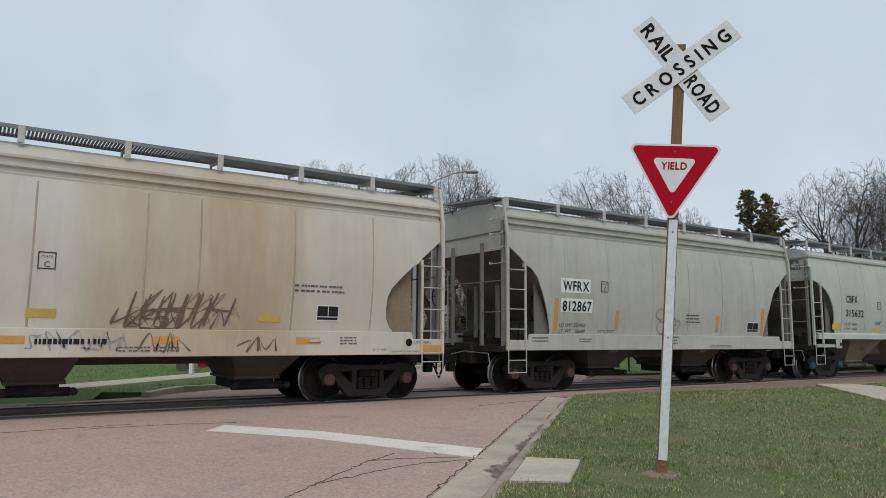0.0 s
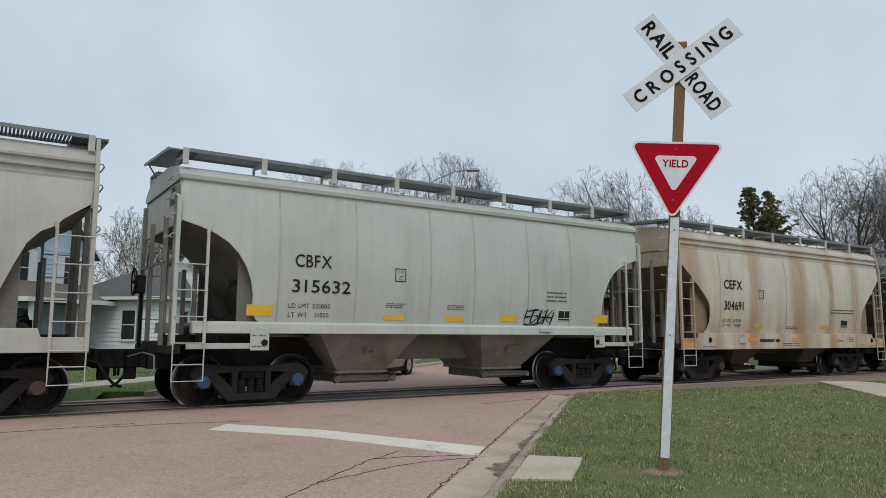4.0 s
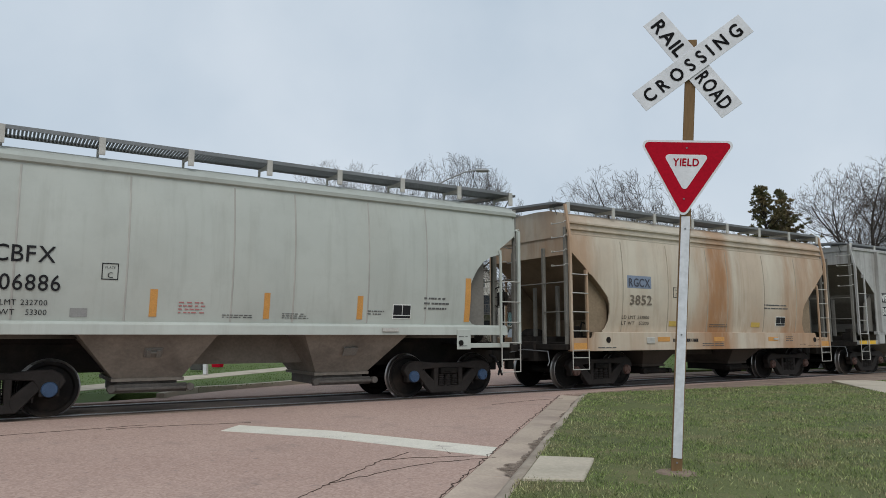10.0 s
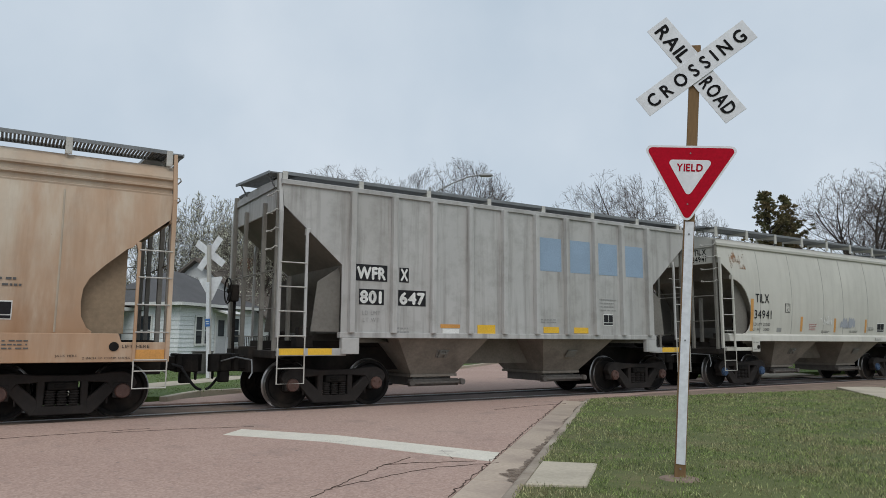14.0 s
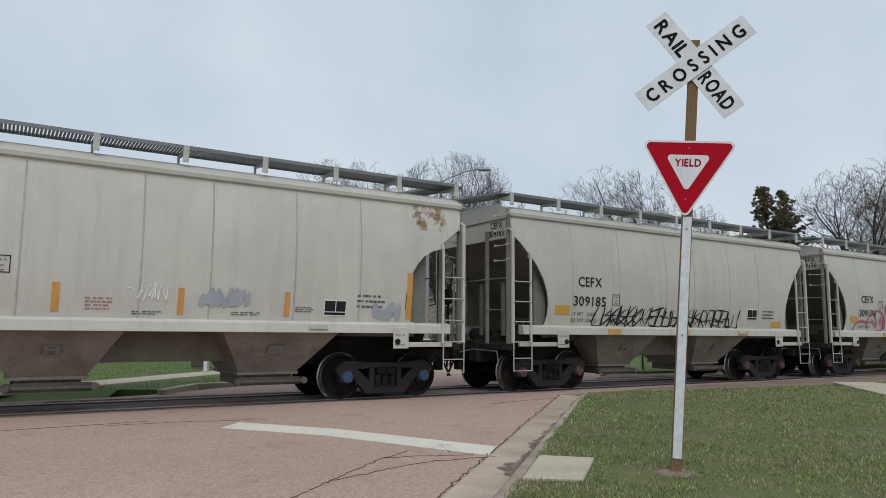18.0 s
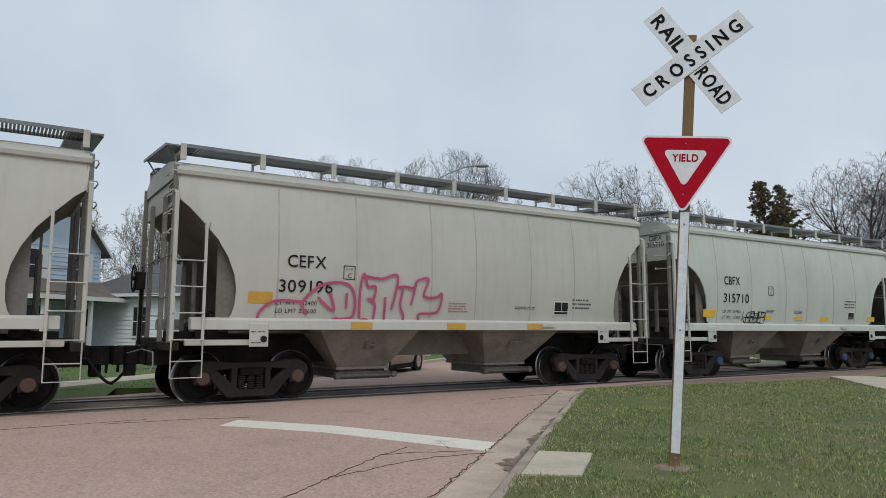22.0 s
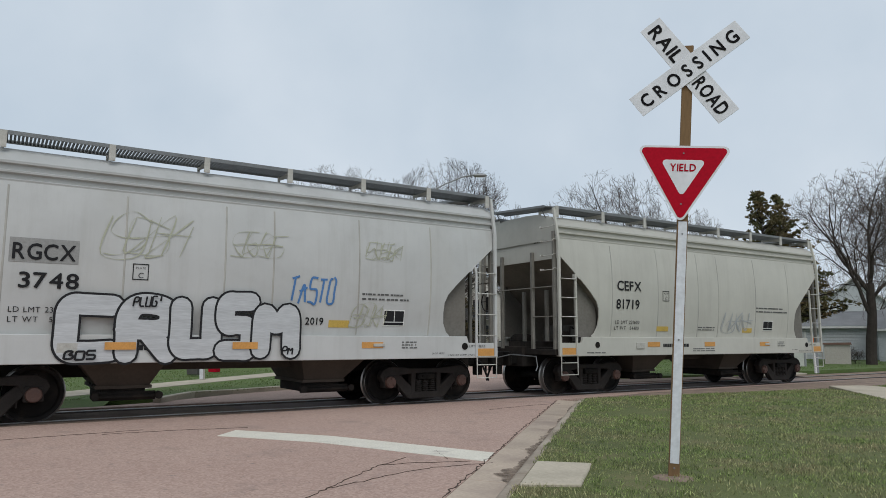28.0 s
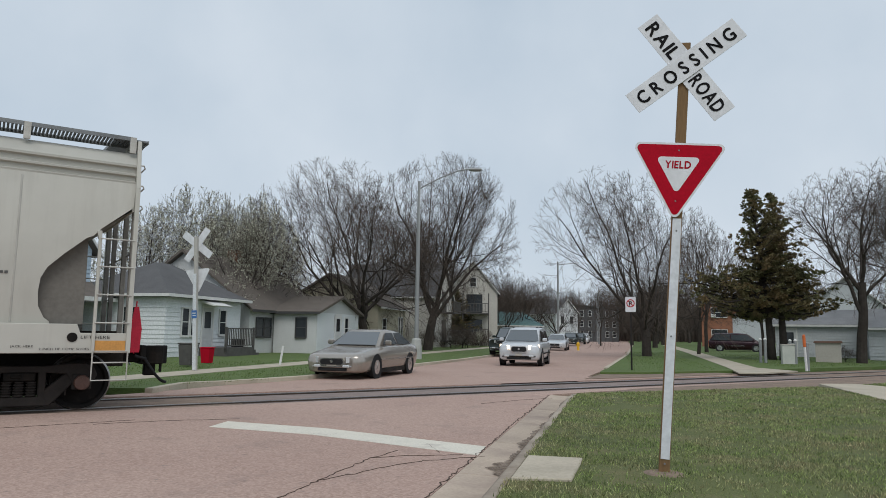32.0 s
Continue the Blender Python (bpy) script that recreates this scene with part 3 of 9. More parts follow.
PATHS = dict(A="183 46", B="1795 5631", C="9874123", E="9713 46", G="987412365", H="71 46 93", I="82", K="71 943", L="713", M="17593", N="1739", O="874123698", P="17964", R="17964 53", S="987456321", T="79 82", U="7412369", X="73 91", Y="75 952")
PATHS.update({"0": "874123698", "1": "82", "2": "789513", "9": "654789632", "!": "85 22"})


def tag_strokes(text, x0, x1, z0, z1, seed, lean=0.15, jitter=0.1, rounds=2):
    """Strokes of hand-drawn letters: each one a path over the nine places of a three by three grid."""
    rnd = random.Random(seed)
    cell = (x1 - x0) / len(text)
    for k, ch in enumerate(text):
        rise, size = rnd.uniform(-0.06, 0.06), rnd.uniform(0.86, 1.08)
        for path in PATHS.get(ch, "").split():
            pts = []
            for c in path:
                i, j = (int(c) - 1) % 3, (int(c) - 1) // 3
                u, v = i / 2 * 0.78 + rnd.gauss(0, jitter) * 0.6, j / 2 * size + rise + rnd.gauss(0, jitter) * 0.5
                pts.append((x0 + (k + 0.1 + u) * cell + lean * v * (z1 - z0), z0 + (z1 - z0) * v))
            for _ in range(rounds):
                pts = pts[:1] + [q for p, r in zip(pts, pts[1:]) for q in ((p[0] * 0.75 + r[0] * 0.25, p[1] * 0.75 + r[1] * 0.25), (p[0] * 0.25 + r[0] * 0.75, p[1] * 0.25 + r[1] * 0.75))] + pts[-1:]
            yield pts if len(pts) > 1 else pts * 2


def tag_on(kind, text, x0, x1, z0, z1, w, seed, proud=0.011, lean=0.15, jitter=0.1, y=None):
    """A spray-can tag in hand-drawn letters."""
    g = Geo()
    for i, pts in enumerate(tag_strokes(text, x0, x1, z0, z1, seed, lean, jitter)):
        r = ribbon_on(kind, pts, w, proud + 0.0006 * (i % 5))
        g.add(r.v if y is None else [(a, y - 0.0006 * (i % 5), c) for a, b, c in r.v], r.f)
    return g


def wild_on(kind, x0, x1, z0, z1, cells, w, seed, proud=0.011):
    """Letters too tangled to read: hooks, bars and arrows crowded on one another, with thick and thin strokes."""
    rnd = random.Random(seed)
    g = Geo()
    shapes = ("1793", "7153", "9745631", "171953", "74563", "3917", "85246", "7139", "9512", "17 46 93", "987456321", "7412369")
    step = (x1 - x0) / cells
    for k in range(cells):
        for q in range(2):
            for path in rnd.choice(shapes).split():
                pts = []
                for c in path:
                    i, j = (int(c) - 1) % 3, (int(c) - 1) // 3
                    pts.append((x0 + (k + 0.5 + (i / 2 - 0.5) * 1.7 + rnd.gauss(0, 0.08)) * step, z0 + (z1 - z0) * min(1.1, max(-0.05, j / 2 * rnd.uniform(0.85, 1.05) + rnd.gauss(0, 0.06)))))
                pts = [(x + 0.3 * (z - z0), z) for x, z in pts]
                r = ribbon_on(kind, pts, w * (1.0 if q == 0 else 0.6), proud + 0.0005 * ((2 * k + q) % 7), taper=True)
                g.add(r.v, r.f)
    return g


def roof_geo(kind):
    s = SPECS[kind]
    e = s["eave"]
    if s["band"]:
        prof = [(1.52, e - 0.02), (1.53, e + 0.03), (1.48, e + 0.05), (1.48, e + 0.12), (1.53, e + 0.14), (1.53, e + 0.17), (1.475, e + 0.19), (1.475, e + 0.27), (1.525, e + 0.29), (1.525, e + 0.33), (1.49, e + 0.37), (1.42, e + 0.47), (1.24, e + 0.58), (0.85, e + 0.67), (0.4, e + 0.70)]
    elif kind == "C":
        prof = [(1.56, e - 0.06), (1.60, e - 0.05), (1.60, e + 0.03), (1.55, e + 0.05), (1.0, e + 0.10), (0.4, e + 0.13)]
    else:
        prof = [(1.47, e - 0.03), (1.53, e), (1.535, e + 0.07), (1.49, e + 0.12), (1.38, e + 0.20), (1.15, e + 0.28), (0.8, e + 0.34), (0.4, e + 0.37)]
    line = [(-y, z) for y, z in prof] + [(y, z) for y, z in prof[::-1]]
    n = len(line)
    vs, fs = [], []
    xs = np.linspace(-s["half"] - 0.02, s["half"] + 0.02, 16)
    for x in xs:
        vs += [(x, y, z) for y, z in line]
    for i in range(len(xs) - 1):
        for j in range(n - 1):
            a = i * n + j
            fs.append((a, a + 1, a + n + 1, a + n))
    fs += [tuple(range(n)), tuple(range((len(xs) - 1) * n, len(xs) * n))]
    return Geo().add(vs, fs), prof


def end_sheet_geo(kind, prof):
    """The upright end of the body above the slope sheet."""
    s = SPECS[kind]
    zs = np.linspace(s["slope"], s["eave"], 5)
    line = [(-body_half(kind, z) + 0.02, z) for z in zs] + [(-y + 0.02, z) for y, z in prof] + [(y - 0.02, z) for y, z in prof[::-1]] + [(body_half(kind, z) - 0.02, z) for z in zs[::-1]]
    return Geo().prism(line, "x", -s["half"] + 0.015, -s["half"] + 0.045)


def slope_geo(kind):
    """The end funnel: side plates run inwards from the cut edge of each side sheet to the raking slope sheet."""
    s = SPECS[kind]
    h, top, low = s["half"], s["slope"] + 0.03, 1.25
    k = (h - 2.95) / (top - low)
    line = [(-h + 0.02, top)] + [(x + 0.006, z) for x, z in s["cut"][1:]] + [(s["cut"][-1][0] + 0.006, low + 0.02)]
    fine = []
    for (x0, z0), (x1, z1) in zip(line, line[1:]):
        n = max(1, round(math.hypot(x1 - x0, z1 - z0) / 0.16))
        fine += [(x0 + (x1 - x0) * i / n, z0 + (z1 - z0) * i / n) for i in range(n)]
    fine.append(line[-1])
    rows = []
    for x, z in fine:
        w, xs = body_half(kind, z) - 0.012, max(x, -h + (top - z) * k)
        rows.append([(x, -w, z), (x + (xs - x) * 0.35, -w + 0.13, z), (x + (xs - x) * 0.8, -w + 0.42, z), (xs, -w + 0.72, z), (xs, w - 0.72, z), (x + (xs - x) * 0.8, w - 0.42, z), (x + (xs - x) * 0.35, w - 0.13, z), (x, w, z)])
    m = len(rows[0])
    vs = [p for r in rows for p in r]
    return Geo().add(vs, [(i * m + j, i * m + j + 1, (i + 1) * m + j + 1, (i + 1) * m + j) for i in range(len(rows) - 1) for j in range(m - 1)])


def bulkhead_geo(kind):
    """Upright plates inside the end cut-out, under the slope sheet."""
    s = SPECS[kind]
    x = s["cut"][-2][0] + 0.14
    return Geo().span((x + 0.5, -1.3, s["sill"][0] + 0.1), (x + 0.54, 1.3, 1.75))


def bay_geo(kind):
    """One discharge bay: a funnel to the outlet."""
    if kind == "B":
        top, low, z0, z1 = (-1.0, 0.75), (-0.40, 0.40), 1.25, 0.52
    else:
        top, low, z0, z1 = (-1.22, 1.05), (-0.55, 0.55), 1.36, 0.56
    yt, yl = 1.40, 0.78
    v = [(top[0], -yt, z0), (top[1], -yt, z0), (top[1], yt, z0), (top[0], yt, z0), (low[0], -yl, z1), (low[1], -yl, z1), (low[1], yl, z1), (low[0], yl, z1)]
    g = Geo().add(v, [(0, 1, 2, 3), (7, 6, 5, 4), (0, 4, 5, 1), (1, 5, 6, 2), (2, 6, 7, 3), (3, 7, 4, 0)])
    g.span((low[0] - 0.05, -yl - 0.04, z1 - 0.03), (low[1] + 0.05, yl + 0.04, z1 + 0.025))
    return g


def gate_geo(kind):
    w, z1 = (0.36, 0.49) if kind == "B" else (0.50, 0.53)
    g = Geo().span((-w, -0.72, z1 - 0.19), (w, 0.72, z1 - 0.003))
    g.tube([(-w - 0.06, -0.86, z1 - 0.13), (w + 0.2, -0.86, z1 - 0.13)], 0.035, 8)
    for x in (-w - 0.1, w + 0.2):
        g.lathe([(0.07, -0.93), (0.07, -0.80)], (x, 0, z1 - 0.12), n=8)
    g.span((-w - 0.12, -0.80, z1 - 0.20), (w + 0.16, -0.74, z1 - 0.05))
    return g


def vibrator_geo():
    g = Geo()
    for dx in (-0.08, 0.08):
        g.box((dx, 0, 0), (0.07, 0.06, 0.16))
    g.box((0, 0.02, 0), (0.30, 0.03, 0.20)).box((0, -0.01, 0.03), (0.2, 0.05, 0.04))
    return g


def ladder(root, kind, end, side, inner_top, material):
    """A side ladder: two stiles, a stirrup below and rungs, at one corner."""
    s = SPECS[kind]
    x0, x1 = s["half"] + 0.02, s["half"] - 0.50
    top = s["eave"] - 0.30 if kind[0] == "A" else s["rb"] - 0.06
    y = 1.62
    low = s["sill"][0] - 0.2 if kind[0] == "A" else s["sill"][0]

    def stiles():
        g = Geo()
        g.span((-x0 - 0.035, -y - 0.02, low), (-x0 + 0.035, -y + 0.05, min(top, 3.7)))
        if top > 3.7:
            g.add([(-x0 - 0.035, -y - 0.02, 3.7), (-x0 + 0.035, -y - 0.02, 3.7), (-x0 + 0.035, -y + 0.05, 3.7), (-x0 - 0.035, -y + 0.05, 3.7), (-x0 - 0.03, -1.49, top), (-x0 + 0.03, -1.49, top), (-x0 + 0.03, -1.42, top), (-x0 - 0.03, -1.42, top)], [(0, 1, 5, 4), (1, 2, 6, 5), (2, 3, 7, 6), (3, 0, 4, 7), (4, 5, 6, 7)])
        g.span((-x1 - 0.025, -y - 0.02, low), (-x1 + 0.025, -y + 0.03, inner_top))
        g.prism([(-x1 - 0.025, inner_top), (-x1 + 0.025, inner_top), (-x1 + 0.06, inner_top + 0.13), (-x1 - 0.02, inner_top + 0.13)], "y", -y - 0.01, -y + 0.09)
        return g.mesh("ladder", material, bevel=0.006)
    turn = Matrix.Rotation(math.pi, 4, "Z") if (end, side) == (1, 1) else Matrix.Diagonal((end * -1 if end == 1 else 1, 1 if side == -1 else -1, 1, 1))
    ob = put("ladder", shared(("ladder", kind, inner_top, material.name), stiles), root, turn)
    r = shared(("rung", kind), lambda: Geo().tube([(-x0, -y - 0.03, 0), (-x1, -y - 0.03, 0)], 0.0125, 6).mesh("rung", M_RUNG))
    z = low + 0.03
    while z < min(inner_top, 2.9) + 0.02:
        put("rung", r, ob, pose(0, 0, z))
        z += 0.455

    def stirrup():
        return Geo().tube([(-x0, -y - 0.02, low + 0.02), (-x0, -y - 0.02, 0.52), (-x1, -y - 0.02, 0.52), (-x1, -y - 0.02, low + 0.02)], 0.014, 6).tube([(-x0, -y - 0.02, 0.80), (-x1, -y - 0.02, 0.80)], 0.012, 6).mesh("stirrup_step", M_RUNG)
    put("stirrup_step", shared(("stirrup", kind), stirrup), ob)
    return ob


def end_frame_geo(kind):
    """Posts, braces and end platform of one end."""
    s = SPECS[kind]
    h = s["half"]
    zt = s["slope"] + 0.12
    g = Geo()
    for y in (-1.44, -0.62, 0.62, 1.44):
        g.span((-h - 0.06, y - 0.04, 1.02), (-h + 0.02, y + 0.04, zt + (0.55 if abs(y) > 1 else 0.1)))
    g.tube([(-h - 0.05, -1.5, 2.62), (-h - 0.05, 1.5, 2.62)], 0.016, 6)
    g.tube([(-h - 0.05, -1.5, 1.9), (-h - 0.05, -0.62, 1.9)], 0.014, 6)
    g.span((-h + 0.55, -0.5, 1.3), (-h + 0.62, -0.4, 2.6)).span((-h + 0.55, 0.4, 1.3), (-h + 0.62, 0.5, 2.6))
    return g


def platform_parts(kind):
    s = SPECS[kind]
    h = s["half"]
    yield "end_sill", Geo().span((-h - 0.08, -1.5, 0.98), (-h + 0.14, 1.5, 1.12))
    yield "platform_plate", Geo().span((-h + 0.145, -1.45, 1.12), (-h + 1.3, -0.365, 1.15))
    yield "platform_plate", Geo().span((-h + 0.145, 0.365, 1.12), (-h + 1.3, 1.45, 1.15))
    yield "draft_sill", Geo().span((-h - 0.16, -0.36, 0.68), (-h + 3.6, 0.36, 1.18))
    yield "air_reservoir", Geo().lathe([(0.02, -0.36), (0.14, -0.34), (0.17, -0.26), (0.17, 0.26), (0.14, 0.34), (0.02, 0.36)], (-h + 0.9, 0.95, 1.33), n=16)
    yield "control_valve", Geo().box((-h + 0.75, -0.85, 1.29), (0.35, 0.3, 0.25)).box((-h + 0.72, -0.9, 1.48), (0.2, 0.2, 0.16))


def gusset_geo(kind):
    """Upright plate set back behind the end cut-out."""
    s = SPECS[kind]
    if kind == "C":
        return Geo().prism([(-4.39, 2.76), (-4.86, 2.44), (-4.98, 1.48), (-4.39, 1.48)], "y", -1.40, -1.375)
    pts = [p for p in s["cut"] if p[1] < s["cut"][0][1] - 0.5 and p[0] > -s["half"] + 0.35]
    low = s["sill"][1]
    line = [(x + 0.05, z) for x, z in pts] + [(pts[-1][0] + 0.05, low), (pts[0][0] + 0.05, low)]
    return Geo().prism(line, "y", -1.40, -1.375)


def end_rung_mesh(kind):
    h = SPECS[kind]["half"]
    return Geo().tube([(-h, -1.52, 0), (-h - 0.10, -1.53, 0.01), (-h - 0.125, -1.50, -0.03), (-h - 0.125, -1.06, -0.03), (-h - 0.10, -1.03, 0.01), (-h, -1.04, 0)], 0.0125, 6).mesh("grab_iron", M_RUNG)


def brake_pipe_mesh(kind):
    x = -SPECS[kind]["half"] + 0.75
    return Geo().tube([(x + 0.35, -1.25, 2.25), (x + 0.22, -1.27, 2.18), (x + 0.2, -1.25, 1.95), (x + 0.3, -1.22, 1.72), (x + 0.12, -1.2, 1.6), (x - 0.05, -1.2, 1.66), (x - 0.12, -1.2, 1.45), (x - 0.1, -1.15, 1.2)], 0.022, 6).box((x + 0.33, -1.25, 2.27), (0.14, 0.08, 0.10)).mesh("brake_pipe", M_BLACK, smooth=40)


def end_marks(root, kind, rows):
    """Stencilled letters on the leading end sheet: text, start y, base z, height, length, ink."""
    x = -SPECS[kind]["half"] + 0.009
    for text, y, z, h, fit, ink in rows:
        vs, fs, length = lettering(text, h, 0.12, 1.0, h * 0.02)
        k = fit / length
        part("lettering", Geo().add([(x, y - p * k, z + q) for p, q in vs], fs), ink, root, "stencilled letters")["kind"] = "stuff"


def running_board_geo(kind):
    """Roof walkway along one side: angle edges, cross bars and slotted grating."""
    s = SPECS[kind]
    z, h = s["rb"], s["half"] - 0.05
    y0, y1 = -1.46, -0.80
    g = Geo()
    g.span((-h, y0, z - 0.065), (h, y0 + 0.025, z)).span((-h, y1 - 0.025, z - 0.06), (h, y1, z))
    x = -h
    while x < h:
        g.add([(x, y0 + 0.025, z - 0.03), (x + 0.034, y0 + 0.025, z - 0.03), (x + 0.034, y1 - 0.025, z - 0.03), (x, y1 - 0.025, z - 0.03), (x, y0 + 0.025, z - 0.008), (x + 0.034, y0 + 0.025, z - 0.008), (x + 0.034, y1 - 0.025, z - 0.008), (x, y1 - 0.025, z - 0.008)], [(3, 2, 1, 0), (4, 5, 6, 7), (0, 1, 5, 4), (2, 3, 7, 6), (1, 2, 6, 5), (3, 0, 4, 7)])
        x += 0.056
    return g


def cross_board_geo(kind):
    """The walkway across one end, rising towards the roof's crown, on raking struts."""
    s = SPECS[kind]
    h, x0, x1 = s["half"], -s["half"] - 0.17, -s["half"] + 0.32
    y0, y1, y = -1.30, 0.95, -1.30
    rise = lambda y: s["rb"] + 0.065 * (y + 1.46)
    g = Geo()
    for xa, xb in ((x0 - 0.025, x0), (x1, x1 + 0.025)):
        g.add([(x, yy, rise(yy) + dz) for x in (xa, xb) for yy in (y0, y1) for dz in (-0.055, 0.0)], [(0, 1, 3, 2), (4, 6, 7, 5), (0, 4, 5, 1), (2, 3, 7, 6), (1, 5, 7, 3), (0, 2, 6, 4)])
    while y < y1 - 0.03:
        z = rise(y)
        g.span((x0 - 0.002, y, z - 0.032), (x1 + 0.002, y + 0.036, z - 0.006))
        y += 0.062
    for y in (y0 + 0.15, y1 - 0.3):
        g.tube([(x0, y, rise(y) - 0.04), (-h + 0.02, y, rise(y) - 0.34)], 0.016, 4)
    return g


def support_geo(kind):
    s = SPECS[kind]
    z = s["rb"]
    d = 0.30 if kind[0] == "A" else 0.28 if s["band"] else 0.16
    g = Geo().span((-0.05, -1.475, z - d), (0.05, -1.44, z - 0.005))
    g.prism([(-1.44, z - 0.065), (-0.8, z - 0.065), (-0.8, z - 0.11), (-1.44, z - 0.17)], "x", -0.012, 0.012)
    g.span((-0.02, -0.84, z - d + 0.1), (0.02, -0.80, z - 0.05))
    return g


def hatch_geo(kind):
    """The long trough hatch along the roof's middle, with its cover."""
    s = SPECS[kind]
    z = s["eave"] + (0.70 if s["band"] else 0.13 if kind == "C" else 0.37)
    g = Geo()
    h = s["half"] - 0.6
    g.prism([(-0.34, z - 0.06), (0.34, z - 0.06), (0.34, z + 0.02), (0.2, z + 0.06), (-0.2, z + 0.06), (-0.34, z + 0.02)], "x", -h, h)
    for k in range(9):
        x = -h + 0.2 + k * (2 * h - 0.4) / 8
        g.box((x, 0, z + 0.045), (0.07, 0.76, 0.07))
    return g


def sill_geo(kind):
    s = SPECS[kind]
    lo, hi = s["sill"]
    g = Geo()
    if kind == "B" or kind == "B1":
        st = 4.86 if kind == "B" else 5.1
        o = [(-s["half"], lo), (s["half"], lo), (s["half"], hi - 0.14), (st, hi - 0.14), (st - 0.05, hi), (-st + 0.05, hi), (-st, hi - 0.14), (-s["half"], hi - 0.14)]
        g.prism(o, "y", -1.60, -1.52)
        g.span((-s["half"] + 0.02, -1.54, lo), (s["half"] - 0.02, -1.42, lo + 0.04)).span((-st + 0.1, -1.54, hi - 0.05), (st - 0.1, -1.45, hi - 0.01))
    elif kind[0] == "A":
        g.prism([(-1.60, lo), (-1.585, hi - 0.04), (-1.52, hi), (-1.40, hi), (-1.40, lo)], "x", -s["half"] + 0.3, s["half"] - 0.3)
        for e in (-1, 1):
            g.span((min(e * 4.15, e * 4.5), -1.615, 1.03), (max(e * 4.15, e * 4.5), -1.585, lo + 0.12))
            g.span((min(e * 4.4, e * 5.6), -1.56, 1.06), (max(e * 4.4, e * 5.6), -1.48, 1.16))
    else:
        g.span((-4.45, -1.60, lo), (4.45, -1.45, hi))
        for e in (-1, 1):
            g.span((min(e * 4.05, e * 4.42), -1.62, 1.05), (max(e * 4.05, e * 4.42), -1.5, lo))
            g.span((min(e * 4.3, e * 5.68), -1.56, 1.02), (max(e * 4.3, e * 5.68), -1.48, 1.16))
    return g


M_RUNG = mat("worn_grey_bar", (0.50, 0.49, 0.45), 0.6, var=0.25, scale=4, dirt=(0.25, 0.21, 0.17))


def hopper(kind, x, label, paint, roof, caps, detail):
    """A covered hopper at plan position x; its near side faces -y. detail(root) adds markings."""
    s = SPECS[kind]
    root = thing("covered_hopper", label, "freight car", pose(x, 0, 0), "covered hoppers of the train")
    mirror_y = Matrix.Diagonal((1, -1, 1, 1))
    flip = Matrix.Rotation(math.pi, 4, "Z")
    sheet = side_sheet(kind, paint)
    put("side_sheet", sheet, root)
    put("side_sheet", sheet, root, flip)
    rg, prof = roof_geo(kind)
    part("roof", rg, roof, root, smooth=40)
    esheet = end_sheet_geo(kind, prof).mesh("end_sheet", paint)
    # cut-out plates: dirty paint, with the recess's shade put into the colour
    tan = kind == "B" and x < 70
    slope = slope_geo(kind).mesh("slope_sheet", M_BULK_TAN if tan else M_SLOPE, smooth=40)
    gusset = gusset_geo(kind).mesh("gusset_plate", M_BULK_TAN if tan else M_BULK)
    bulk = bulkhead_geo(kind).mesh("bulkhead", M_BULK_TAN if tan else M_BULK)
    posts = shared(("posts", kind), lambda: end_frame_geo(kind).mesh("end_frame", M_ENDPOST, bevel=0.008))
    decks = shared(("deck", kind), lambda: [(nm, q.mesh(nm, M_UNDER, bevel=0.01)) for nm, q in platform_parts(kind)])
    cross = shared(("cross", kind), lambda: cross_board_geo(kind).mesh("end_walkway", M_GALV))
    for m in (Matrix.Identity(4), flip):
        put("end_sheet", esheet, root, m)
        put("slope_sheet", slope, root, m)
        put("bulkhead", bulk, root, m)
        put("end_frame", posts, root, m)
        for nm, q in decks:
            put(nm, q, root, m)
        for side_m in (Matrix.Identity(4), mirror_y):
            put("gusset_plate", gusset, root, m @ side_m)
        if kind != "C":
            put("brake_pipe", shared(("pipe", kind), lambda: brake_pipe_mesh(kind)), root, m)
        for z in (3.05, 3.40, 3.75, 4.10):
            put("grab_iron", shared(("grab", kind), lambda: end_rung_mesh(kind)), root, m @ (pose(0, 0, z) if m is not flip else mirror_y @ pose(0, 0, z)))
        put("end_walkway", cross, root, Matrix.Diagonal((-1 if m is flip else 1, 1, 1, 1)), "galvanised steel grating")["kind"] = "stuff"
        put("coupler", shared("coupler", coupler_mesh), root, m)
        put("uncoupling_lever", shared("lever", lever_mesh), root, m)
        put("air_hose", shared("hose", hose_mesh), root, m, "black rubber hose")
    sill = sill_geo(kind).mesh("side_sill", paint, bevel=0.008)
    put("side_sill", sill, root)
    put("side_sill", sill, root, flip)
    board = shared(("board", kind), lambda: running_board_geo(kind).mesh("running_board", M_GALV))
    supp = shared(("supp", kind), lambda: support_geo(kind).mesh("support", M_RUNG))
    for m in (Matrix.Identity(4), flip):
        b = put("running_board", board, root, m, "galvanised steel grating")
        n = 9 if kind[0] == "A" else 8
        for k in range(n):
            put("support", supp, b, pose(-s["half"] + 0.08 + k * (2 * s["half"] - 0.16) / (n - 1), 0, 0))
    put("hatch_cover", shared(("hatch", kind), lambda: hatch_geo(kind).mesh("hatch_cover", M_RUNG, bevel=0.01)), root)
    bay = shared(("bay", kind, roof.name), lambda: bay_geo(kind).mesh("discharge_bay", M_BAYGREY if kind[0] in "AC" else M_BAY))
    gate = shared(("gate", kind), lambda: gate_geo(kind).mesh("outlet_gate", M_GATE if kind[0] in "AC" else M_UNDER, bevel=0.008))
